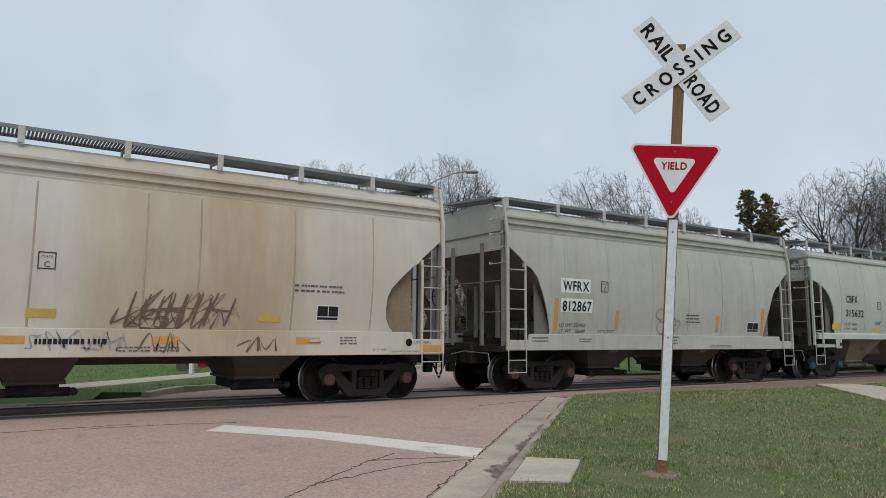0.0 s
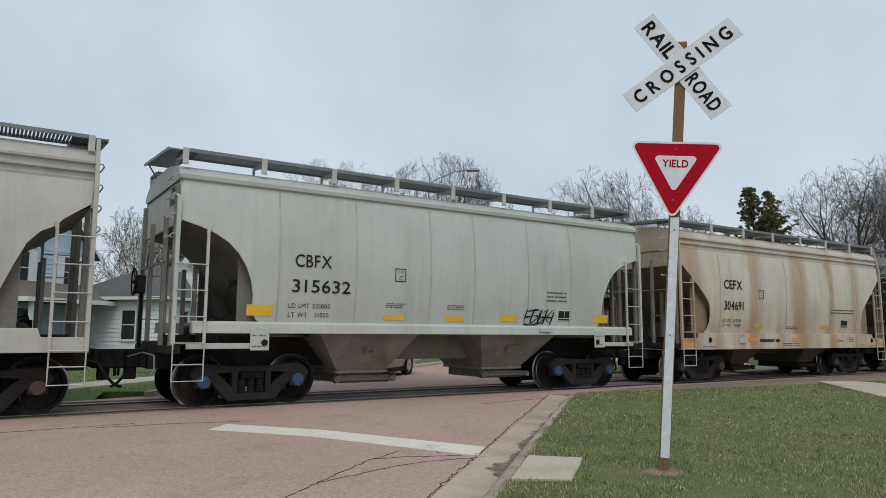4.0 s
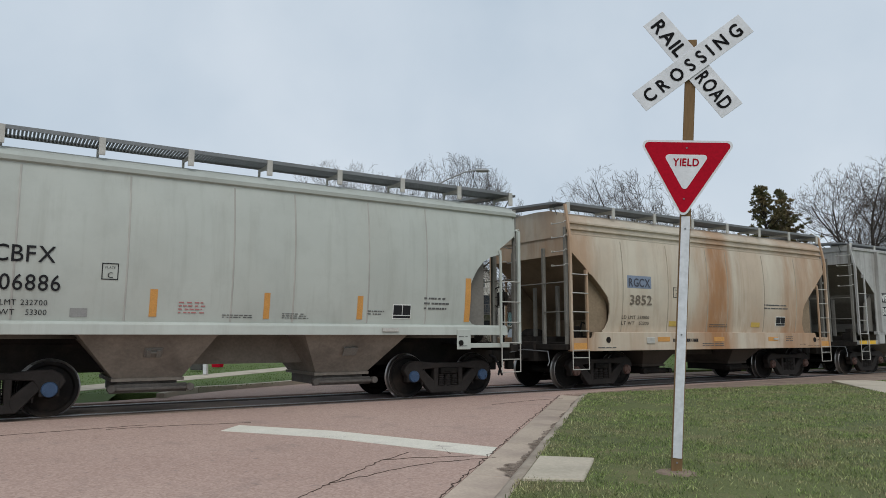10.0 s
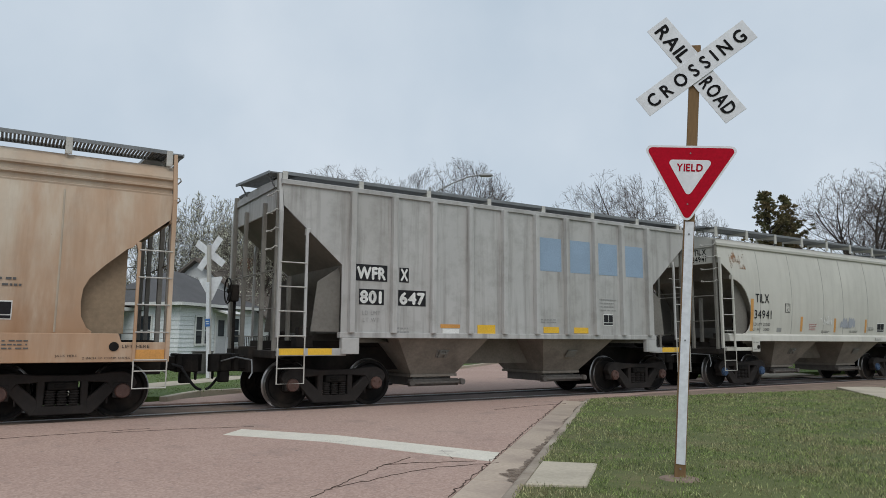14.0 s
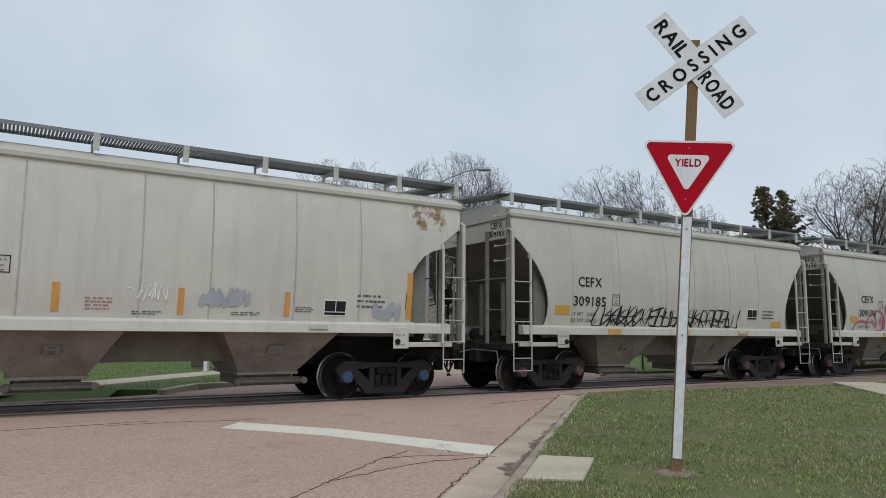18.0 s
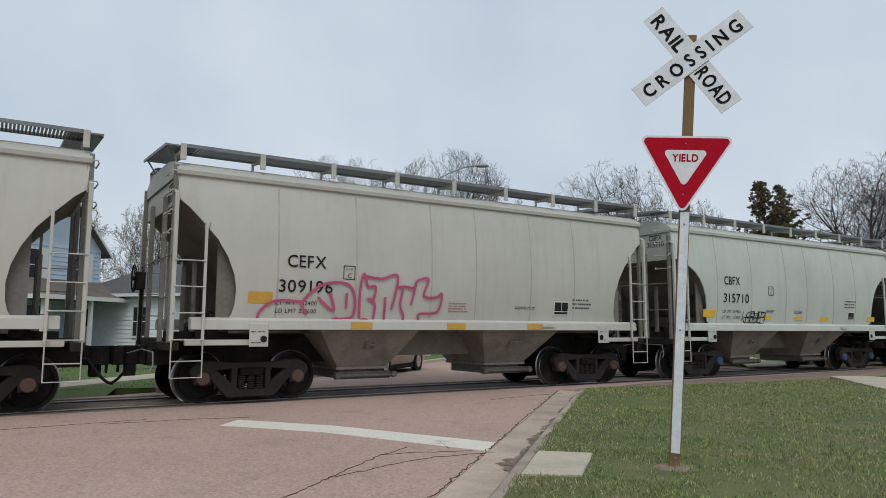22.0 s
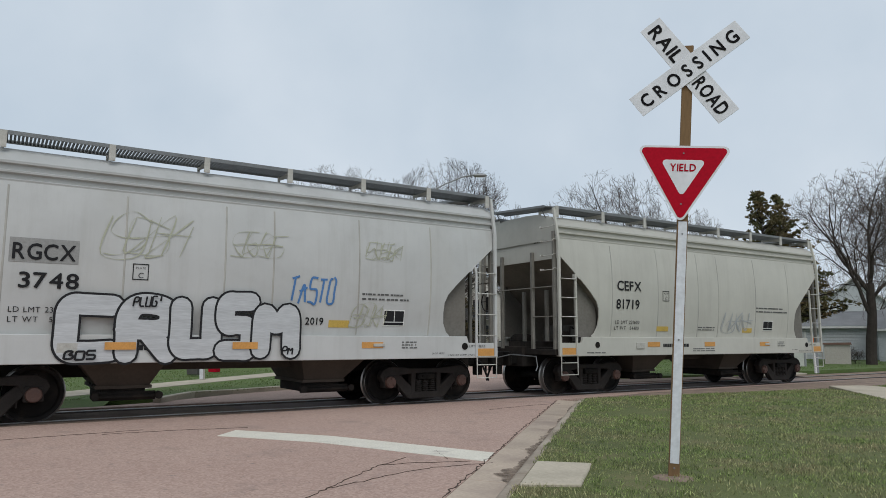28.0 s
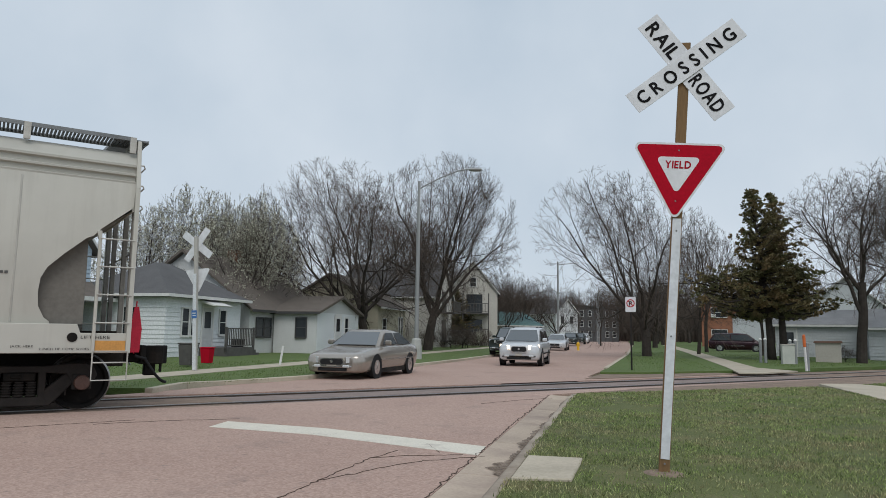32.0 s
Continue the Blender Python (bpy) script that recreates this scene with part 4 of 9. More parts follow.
    for sx in (-1.85, 1.85):
        m = pose(sx, 0, 0) if sx < 0 else pose(sx, 0, 0, 0, 0, 180)
        b = put("discharge_bay", bay, root, m)
        put("outlet_gate", gate, b, None if sx < 0 else pose(0, 0, 0, 0, 0, 180))
        if kind != "B":
            side = -1 if sx < 0 else 1
            v = shared("vibrator", lambda: vibrator_geo().mesh("vibrator_bracket", M_ENDPOST, bevel=0.006))
            put("vibrator_bracket", v, b, pose(0, side * 1.175, 1.02, side * -38, 0, 0))
    part("center_sill", Geo().span((-5.6, -0.33, 0.86), (5.6, 0.33, 1.30)), M_UNDER, root)
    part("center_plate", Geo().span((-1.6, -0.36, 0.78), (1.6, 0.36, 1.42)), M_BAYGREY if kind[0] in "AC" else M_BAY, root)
    for end in (-1, 1):
        for side in (-1, 1):
            ladder(root, kind, end, side, 3.10 if kind[0] == "A" else 2.80 if kind == "B" else 3.30 if kind == "C" else 2.95, paint)
    ring = Geo().tube([(0, 0.27 * math.cos(k * math.pi / 12), 0.27 * math.sin(k * math.pi / 12)) for k in range(25)], 0.016, 6, cap=False)
    for k in range(5):
        ring.tube([(0.03, 0, 0), (0, 0.27 * math.cos(k * 1.2566), 0.27 * math.sin(k * 1.2566))], 0.011, 5)
    part("hand_brake_wheel", ring.lathe([(0.045, -0.02), (0.05, 0.05)], axis="x", n=10), M_BLACK, root, at=pose(-s["half"] - 0.26, 0.95, 2.35))
    put("brake_housing", shared("brakebox", lambda: Geo().box((0.12, 0, 0), (0.16, 0.3, 0.36)).box((0.15, 0, -0.75), (0.06, 0.06, 1.2)).mesh("brake_housing", M_UNDER, bevel=0.02)), root, pose(-s["half"] - 0.26, 0.95, 2.3))
    # running gear
    cap = shared(("cap", caps.name), lambda: cap_mesh(caps))
    for tx in (-s["truck"], s["truck"]):
        truck = put("truck", shared("bolster", bolster_mesh), root, pose(tx, 0, 0))
        for side in (-1, 1):
            fr = shared("frame", frame_mesh)
            put("side_frame", fr, truck, pose(0, side * 1.0, 0))
            for k in (-0.17, 0.0, 0.17):
                put("coil_spring", shared("spring", spring_mesh), truck, pose(k, side * 1.02, 0))
        for ax in (-0.889, 0.889):
            ws = put("wheelset", shared("axle", axle_mesh), root, pose(tx + ax, 0, WHEEL_R))
            for side in (-1, 1):
                put("wheel", shared("wheel", wheel_mesh), ws, pose(0, side * 0.755, 0, 0, 0, 180 if side < 0 else 0))
                put("bearing_cap", cap, ws, pose(0, side * 1.10, 0, 0, 0, 0 if side < 0 else 180))
            WHEELSETS.append(ws)
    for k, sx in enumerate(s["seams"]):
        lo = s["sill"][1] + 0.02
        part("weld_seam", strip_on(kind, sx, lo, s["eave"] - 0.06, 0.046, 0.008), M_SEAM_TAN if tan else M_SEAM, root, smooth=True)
    detail(root)
    CARS.append((root, x))
    return root


WHEELSETS, CARS = [], []
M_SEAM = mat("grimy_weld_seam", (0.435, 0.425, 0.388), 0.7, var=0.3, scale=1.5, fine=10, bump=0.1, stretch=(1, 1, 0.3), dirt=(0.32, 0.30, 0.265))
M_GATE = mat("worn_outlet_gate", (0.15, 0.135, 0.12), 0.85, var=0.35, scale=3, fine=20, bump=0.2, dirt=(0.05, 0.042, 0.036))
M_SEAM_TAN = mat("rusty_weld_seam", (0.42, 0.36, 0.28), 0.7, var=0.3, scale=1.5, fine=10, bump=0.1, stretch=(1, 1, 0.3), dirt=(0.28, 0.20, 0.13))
# slope and bulkhead tones hold grime plus painted shade of the end cut-outs
M_SLOPE = mat("grimy_shaded_slope_sheet", (0.20, 0.18, 0.15), 0.85, var=0.3, scale=1.2, fine=16, bump=0.2, dirt=(0.13, 0.11, 0.09))
M_BULK_TAN = mat("rusty_shaded_bulkhead", (0.27, 0.20, 0.13), 0.85, var=0.3, scale=1.2, fine=16, bump=0.2, dirt=(0.15, 0.10, 0.06))
M_BULK = mat("dusty_shaded_bulkhead", (0.18, 0.168, 0.148), 0.85, var=0.25, scale=1.2, fine=16, bump=0.2, dirt=(0.13, 0.115, 0.10))
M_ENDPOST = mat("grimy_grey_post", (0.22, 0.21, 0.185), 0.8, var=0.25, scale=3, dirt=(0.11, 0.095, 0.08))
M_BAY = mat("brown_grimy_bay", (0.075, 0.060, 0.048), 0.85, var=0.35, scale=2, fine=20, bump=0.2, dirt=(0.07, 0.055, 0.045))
# grimy grey, darkened further to paint in the shade under the body
M_BAYGREY = mat("grey_grimy_shaded_bay", (0.27, 0.24, 0.20), 0.85, var=0.3, scale=2, fine=20, bump=0.2, dirt=(0.12, 0.10, 0.085))


# ---- ground, road, kerbs, track ----
O2, U2, N2 = Vector((10.95, -1.93)), Vector((0.7355, 0.6775)), Vector((-0.6775, 0.7355))


def rd(a, b, z=0.0):
    """A place by its distance along the road from the crossing and to the left of its right edge."""
    p = O2 + U2 * a + N2 * b
    return (p.x, p.y, z)


def slab(name, pts, z0, z1, material, label="", category="", bevel=0.0, parent=None):
    g = Geo().prism([(p[0], p[1]) for p in pts], "z", z0, z1)
    return setting(name, g, material, label, category, bevel=bevel, parent=parent)


RIGHT_EDGE = [(-60, 0.0), (-20, 0.0), (-2, 0.0), (3, -0.15), (7, -0.45), (12, -0.9), (33, -1.9), (80, -3.0), (330, -4.0)]
LEFT_EDGE = [(-60, 9.6), (-20, 9.6), (-6, 9.5), (-3.3, 8.3), (-0.7, 7.87), (0.63, 7.43), (2.1, 7.0), (9.5, 6.5), (18, 6.0), (40, 5.6), (80, 6.0), (330, 9.0)]

g = Geo()
g.add([(-900, -700, -0.06), (1200, -700, -0.06), (1200, 1200, -0.06), (-900, 1200, -0.06)], [(0, 1, 2, 3)])
setting("ground", g, M_GRASS, "flat green spring grass reaching to the horizon", "ground")

pts = [rd(a, b) for a, b in RIGHT_EDGE] + [rd(a, b) for a, b in LEFT_EDGE[::-1]]


def clipped(poly, y, keep):
    """The part of a plan polygon on one side of a line along the track."""
    out = []
    for p, q in zip(poly, poly[1:] + poly[:1]):
        a_in, b_in = (p[1] - y) * keep >= 0, (q[1] - y) * keep >= 0
        if a_in:
            out.append((p[0], p[1]))
        if a_in != b_in:
            t = (y - p[1]) / (q[1] - p[1])
            out.append((p[0] + (q[0] - p[0]) * t, y))
    return out


slab("road", clipped(pts, -1.25, -1), -0.055, 0.0, M_ROAD, "worn pinkish quartzite asphalt road before the railway crossing", "road")
slab("road", clipped(pts, 1.25, 1), -0.055, 0.0, M_ROAD, "worn pinkish quartzite asphalt road beyond the railway crossing", "road")

# track: two rails in an asphalt crossing, ballast beyond it
for y, s in ((-0.7525, -1), (0.7525, 1)):
    rail = thing("rail", "dark steel rail with a polished running surface", "rail", group="rails of the track")
    rail["kind"] = "structure"
    part("rail_web", Geo().span((-60, y - 0.035, -0.05), (170, y + 0.035, -0.004)), M_RAIL, rail)
    part("rail_head", Geo().span((-60, y - 0.034, -0.0035), (170, y + 0.034, 0.007)), M_RAILTOP, rail, "polished running surface")
slab("track_bed", [(-60, -1.9), (4.2, -1.9), (4.2, 1.9), (-60, 1.9)], -0.05, -0.025, M_SOIL, "brown dirt and ballast along the railway track", "track bed")
slab("track_bed", [(24.9, -1.9), (170, -1.9), (170, 1.9), (24.9, 1.9)], -0.05, -0.028, M_SOIL, "brown dirt and ballast along the railway track", "track bed")
for y0, y1 in ((-1.249, -0.815), (-0.645, 0.645), (0.815, 1.249)):
    slab("crossing_panel", [(0.2, y0), (25.2, y0), (25.2, y1), (0.2, y1)], -0.055, -0.03, M_TIMBER, "worn pinkish-grey asphalt strip of the level crossing between rails", "crossing panel")
slab("crossing_apron", [(9.5, -2.1), (14.0, -1.75), (25.2, -1.5), (25.2, -1.25), (9.5, -1.25)], -0.05, 0.002, M_ROAD, "pinkish asphalt apron beside the rails", "road")
slab("crossing_apron", [(12.0, 1.25), (25.2, 1.25), (25.2, 1.9), (20.5, 2.0), (14.6, 3.0)], -0.05, 0.002, M_ROAD, "pinkish asphalt apron beside the rails", "road")
slab("near_soil", [(12.0, -2.25), (14.0, -1.7), (25.2, -1.4), (27.0, -3.2), (20.5, -3.9), (19.4, -3.55), (16.4, -3.1), (13.0, -2.6)], -0.05, 0.012, M_SOIL, "bare reddish-brown soil strip beside the track", "soil")

# painted stop line
setting("stop_line", Geo().prism([(2.75, -4.0), (3.15, -3.52), (4.1, -4.85), (5.16, -7.22), (4.72, -7.66), (3.72, -5.35)], "z", 0.0, 0.005), M_WHITE_LINE, "worn white painted stop line across the road", "stop line")


# cracks: thin dark wandering lines on the asphalt
def crack(pts, w, seed, z=0.0055):
    rnd = random.Random(seed)
    line = []
    for (x0, y0), (x1, y1) in zip(pts, pts[1:]):
        n = max(2, int(math.hypot(x1 - x0, y1 - y0) / 0.07))
        for i in range(n):
            t = i / n
            line.append((x0 + (x1 - x0) * t + rnd.gauss(0, 0.013), y0 + (y1 - y0) * t + rnd.gauss(0, 0.013)))
    line.append(pts[-1])
    vs, fs = [], []
    for i, (x, y) in enumerate(line):
        xa, ya = line[max(0, i - 1)]
        xb, yb = line[min(len(line) - 1, i + 1)]
        d = math.hypot(xb - xa, yb - ya) or 1
        ww = 0.21 * w * rnd.uniform(0.25, 1.3) * (0.3 if i in (0, len(line) - 1) else 1)
        nx, ny = -(yb - ya) / d * ww, (xb - xa) / d * ww
        vs += [(x + nx, y + ny, z), (x - nx, y - ny, z), (x + nx, y + ny, -0.01), (x - nx, y - ny, -0.01)]
    for i in range(len(line) - 1):
        a = i * 4
        fs += [(a, a + 1, a + 5, a + 4), (a, a + 4, a + 6, a + 2), (a + 1, a + 3, a + 7, a + 5)]
    return Geo().add(vs, fs)


cr = Geo()
for pts, w, sd in (([(1.2, -9.3), (2.4, -8.25), (3.6, -7.25), (4.1, -6.95)], 0.022, 1), ([(2.6, -8.05), (3.9, -7.65), (4.75, -7.75)], 0.013, 2),
                   ([(3.6, -7.25), (4.0, -7.3), (4.6, -7.55)], 0.012, 3), ([rd(-14, 0.02)[:2], rd(-10.5, 0.02)[:2], rd(-6, 0.03)[:2], rd(-0.3, 0.02)[:2]], 0.028, 4),
                   ([(3.77, -5.23), (3.9, -5.45), (4.05, -5.42)], 0.012, 5), ([(1.4, -3.0), (2.4, -3.05), (3.4, -3.3)], 0.012, 6), ([(8.2, -3.0), (9.4, -2.75), (10.3, -2.7)], 0.010, 7),
                   ([(-4, -3.3), (0.2, -2.9), (2.0, -2.75)], 0.012, 8), ([(4.65, -6.7), (4.45, -7.3)], 0.010, 9)):
    c = crack(pts, w, sd)
    cr.add(c.v, c.f)
tagged(put("asphalt_cracks", cr.mesh("asphalt_cracks", M_CRACK)), "thin dark wandering cracks in the asphalt", "cracks", kind="stuff")

# near gutter and kerb, laid in lengths
gutter_thing = thing("gutter", "weathered pinkish concrete gutter beside the road", "gutter")
gutter_thing["kind"] = "structure"
kerb_thing = thing("kerb", "low weathered concrete kerb along the grass verge", "kerb")
kerb_thing["kind"] = "structure"
a = -30.0
while a < -0.3:
    b = min(a + 2.05, -0.25)
    g = Geo()
    q = [rd(a + 0.006, -0.005), rd(b - 0.006, -0.005), rd(b - 0.006, -0.44), rd(a + 0.006, -0.44)]
    g.add([(p[0], p[1], zz) for zz in (-0.05,) for p in q] + [(q[0][0], q[0][1], 0.004), (q[1][0], q[1][1], 0.004), (q[2][0], q[2][1], -0.012), (q[3][0], q[3][1], -0.012)], [(3, 2, 1, 0), (4, 5, 6, 7), (0, 1, 5, 4), (1, 2, 6, 5), (2, 3, 7, 6), (3, 0, 4, 7)])
    part("gutter_slab", g, M_GUTTER, gutter_thing, bevel=0.006)
    g = Geo()
    h = 0.085 if a < -3.2 else 0.05
    prof = [(-0.445, -0.05), (-0.445, 0.0), (-0.47, h - 0.025), (-0.505, h), (-0.60, h + 0.004), (-0.60, -0.05)]
    vs = [rd(a + 0.006, p, z) for p, z in prof] + [rd(b - 0.006, p, z) for p, z in prof]
    n = len(prof)
    g.add(vs, [tuple(range(n)), tuple(range(2 * n - 1, n - 1, -1))] + [(i, (i + 1) % n, (i + 1) % n + n, i + n) for i in range(n)])
    part("kerb_stone", g, M_KERB, kerb_thing, bevel=0.008)
    a += 2.05


# silt washed up at the foot of the kerb
# the first, widest patch also paints the shade of the gutter's dip
silt = Geo()
rnd = random.Random(9)
for k, (a_, l_, w_) in enumerate(((-9.05, 0.62, 0.24), (-8.3, 0.5, 0.10), (-7.35, 0.62, 0.15), (-6.5, 0.5, 0.12), (-5.6, 0.45, 0.08), (-4.2, 0.6, 0.07), (-2.2, 0.8, 0.06), (-11.2, 0.7, 0.08), (-12.6, 0.6, 0.10))):
    n_ = 14
    edge = [(a_ - l_ + 2 * l_ * i / n_, -0.438 + w_ * max(0.0, math.sin(math.pi * i / n_)) ** (0.8 if k else 1.6) * rnd.uniform(0.6, 1.1)) for i in range(n_ + 1)]
    silt.add([rd(p, q, 0.0045 + 0.0004 * k) for p, q in edge] + [rd(a_ + l_, -0.440, 0.006), rd(a_ - l_, -0.440, 0.006)], [tuple(range(n_ + 3))])
tagged(put("silt", silt.mesh("silt", M_SILT)), "brown silt along the kerb, with shade painted at the dip", "silt", kind="stuff")

# raised grass verge beside the sign
def verge_end(x):
    """Where the grass stops beside the track."""
    return -2.05 - 0.145 * min(9.0, max(0.0, x - 11.0))


def verge_height(x, y):
    edge = min(1.0, max(0.0, (verge_end(x) - 0.1 - y) / 1.6))
    return 0.015 + 0.075 * edge + 0.018 * noise.noise((x * 0.35, y * 0.35, 0.0)) * edge


def inside_verge(x, y):
    q = Vector((x, y)) - O2
    a, b = q.dot(U2), q.dot(N2)
    return b < -0.575 - 0.05 * noise.noise((a * 1.7, 0.0, 5.0)) and y < verge_end(x) - 0.03 + 0.12 * noise.noise((x * 2.2, 0.0, 1.0))


g = Geo()
na, nb = 90, 60
idx = {}
for i in range(na + 1):
    for j in range(nb + 1):
        a_, b_ = -26 + i * 0.5, -0.602 - (j / nb) ** 1.6 * 40
        x, y, _ = rd(a_, b_)
        for turn_ in range(3):
            if y > verge_end(x) + 0.02:
                k = (y - verge_end(x)) / U2.y
                a_ -= k
                x, y, _ = rd(a_, b_)
        q = Vector((x, y)) - O2
        idx[i, j] = len(g.v)
        g.v.append((x, y, verge_height(x, y)))
for i in range(na):
    for j in range(nb):
        g.f.append((idx[i, j], idx[i + 1, j], idx[i + 1, j + 1], idx[i, j + 1]))
me = g.raw("lawn", M_GRASS)
me.shade_smooth()
tagged(put("lawn", me), "patchy green and brown grass verge beside the road", "lawn", kind="structure")


def blades(x0, x1, y0, y1, count, seed, test, height, hz, lo=0.03, hi=0.085, w=0.006):
    rnd = np.random.RandomState(seed)
    g = Geo()
    n = 0
    while n < count:
        x, y = rnd.uniform(x0, x1), rnd.uniform(y0, y1)
        dist = math.hypot(x - EYE[0], y - EYE[1])
        if not test(x, y) or rnd.rand() > min(1.0, (7.0 / dist) ** 1.2) * (0.15 if (x < 2.5 or y < -12.8) and y < 0 else 1.0):
            n += 0.25
            continue
        d = noise.noise((x * 1.3, y * 1.3, 3.1)) + 0.5 * noise.noise((x * 4.0, y * 4.0, 7.7))
        if d < -0.25 and rnd.rand() < 0.75:
            n += 0.25
            continue
        z = height(x, y) - 0.004
        ang, h = rnd.uniform(0, 6.283), rnd.uniform(lo, hi) * (1 + 0.5 * max(d, 0))
        ww = w * max(1.0, dist / 9.0)
        cx, sx = math.cos(ang) * ww, math.sin(ang) * ww
        lx, ly = rnd.normal(0, 0.45) * h, rnd.normal(0, 0.45) * h
        o = len(g.v)
        g.v += [(x - cx, y - sx, z), (x + cx, y + sx, z), (x + cx * 0.5 + lx * 0.5, y + sx * 0.5 + ly * 0.5, z + h * 0.6), (x + lx, y + ly, z + h)]
        g.f += [(o, o + 1, o + 2), (o, o + 2, o + 3)]
        n += 1
    return g


def verge_free(x, y):
    q = Vector((x, y)) - O2
    a, b = q.dot(U2), q.dot(N2)
    if -8.45 < b < -6.85 and a > -4:
        return False
    if noise.noise((x * 0.9, y * 0.9, 2.0)) + 1.2 * max(0.0, 1.0 - math.hypot((a + 3.0) / 2.2, (b + 1.7) / 1.3)) > 0.72 + 0.5 * noise.noise((x * 7, y * 7, 4.0)):
        return False
    return inside_verge(x, y) and not (-10.08 < a < -8.97 and b > -1.15)


me = blades(-4.0, 24.0, -19.0, -2.0, 330000, 5, verge_free, verge_height, 0, 0.014, 0.044, 0.0044).raw("grass_blades", M_BLADE)
tagged(put("grass_blades", me), "short green and straw-coloured grass blades", "grass", kind="stuff")

FLAT = lambda x, y: FAR_LAWN_Z


def far_left_free(x, y):
    q = Vector((x, y)) - O2
    a, b = q.dot(U2), q.dot(N2)
    return y > 2.3 and b > 7.4 + max(0.0, -0.5 * a) and not 9.9 < b < 11.6


def far_right_free(x, y):
    q = Vector((x, y)) - O2
    a, b = q.dot(U2), q.dot(N2)
    return y > 2.9 and b < -1.9 and not -8.3 < b < -5.2 and a > 9


FAR_LAWN_Z = 0.09
me = blades(-6.0, 16.0, 2.3, 15.0, 30000, 15, far_left_free, FLAT, 0, 0.02, 0.045, 0.005).raw("far_grass", M_BLADE_FAR)
tagged(put("far_grass", me), "short bright green grass blades on the far lawn", "grass", kind="stuff")
me = blades(18.0, 46.0, 2.9, 24.0, 34000, 16, far_right_free, FLAT, 0, 0.02, 0.045, 0.005).raw("far_grass", M_BLADE_FAR)
tagged(put("far_grass", me), "short bright green grass blades on the far lawn", "grass", kind="stuff")

# concrete slab let into the verge, bare ring round the sign's post
slab("verge_slab", [rd(-8.95, -0.615), rd(-8.93, -1.17), rd(-10.02, -1.13), rd(-10.12, -0.615)], -0.03, 0.118, M_CONC, "square concrete slab let into the grass by the kerb", "concrete slab", bevel=0.012)
slab("near_sidewalk", [rd(-5.0, -6.85), rd(5.3, -6.87), rd(5.72, -7.84), rd(5.0, -8.35), rd(-5.0, -8.35)], -0.03, 0.105, M_CONC, "pale concrete sidewalk ending at the railway", "sidewalk", bevel=0.01)

# lawns, kerbs and sidewalks on the far side
left_in = [(a, b + 0.17) for a, b in LEFT_EDGE if a > 1]
pts = [rd(a, b) for a, b in left_in] + [rd(330, 80), rd(-3, 80), rd(-6.5, 12.5)]
FAR_Z = 0.09
slab("lawn_left", [(2.2, 2.52), (3.05, 2.05), (3.45, 2.7), (4.05, 3.4), (5.05, 3.56), (6.3, 4.1), (7.65, 4.78)] + [rd(a, b) for a, b in left_in if a > 2.5] + [rd(330, 150), rd(60, 150), (-60, 60), (-60, 2.52)], -0.05, FAR_Z, M_LAWN, "green lawn between the road, the sidewalk and the houses", "lawn")
setting("lawn_bank", Geo().add([(-60, 1.8, -0.03), (2.0, 1.85, -0.03), (2.3, 2.5, 0.094), (2.2, 2.9, 0.094), (-60, 2.9, 0.094), (-60, 2.5, 0.094)], [(0, 1, 2, 5), (5, 2, 3, 4)]), M_LAWN, "grassy slope between the lawn and the track", "lawn")
kerb2 = thing("far_kerb", "pale concrete kerb along the far lawn", "kerb")
kerb2["kind"] = "structure"
line = [(3.1, 1.75), (3.6, 2.5), (4.15, 3.22), (5.1, 3.39), (6.38, 3.96), (7.77, 4.64)] + [rd(a, b)[:2] for a, b in LEFT_EDGE if 2.5 < a < 90]
for (xa, ya), (xb, yb) in zip(line, line[1:]):
    d = Vector((xb - xa, yb - ya))
    k = max(1, round(d.length / 3.0))
    nrm = Vector((-d.y, d.x)).normalized() * 0.17
    for i in range(k):
        p, q = Vector((xa, ya)) + d * (i / k), Vector((xa, ya)) + d * ((i + 1) / k)
        part("kerb_stone", Geo().prism([tuple(p), tuple(q), tuple(q + nrm), tuple(p + nrm)], "z", -0.05, FAR_Z + 0.02), M_CONC, kerb2, bevel=0.01)
right_in = [(a, b - 0.17) for a, b in RIGHT_EDGE if a > 8]
slab("lawn_right", [(19.3, 2.75), (17.9, 3.3), rd(9.5, -0.85)] + [rd(a, b) for a, b in right_in] + [rd(330, -150), rd(60, -150), (170, 2.2), (24.0, 2.4)], -0.05, FAR_Z, M_LAWN, "green lawn beside the far road", "lawn")
for (a0, b0), (a1, b1) in zip(right_in, right_in[1:]):
    if a1 < 100:
        slab("far_kerb_right", [rd(a0, b0 + 0.17), rd(a1, b1 + 0.17), rd(a1, b1), rd(a0, b0)], -0.05, FAR_Z + 0.02, M_CONC, "pale concrete kerb of the far road", "kerb", bevel=0.01)
slab("far_soil", [(15.6, 1.7), (17.9, 3.3), (19.3, 2.75), (23.0, 2.5), (23.3, 1.6), (19.2, 1.5)], -0.05, 0.02, M_SOIL, "bare brown soil beside the crossing", "soil")
slab("far_sidewalk", [rd(10.5, -5.6), rd(15.5, -5.85), rd(43, -6.6), rd(90, -7.4), rd(90, -8.6), rd(44, -7.7), rd(20.5, -7.15), rd(15.6, -7.05), rd(13.2, -8.1), rd(10.8, -6.4)], FAR_Z - 0.03, FAR_Z + 0.012, M_CONC, "pale concrete sidewalk between lawns", "sidewalk")
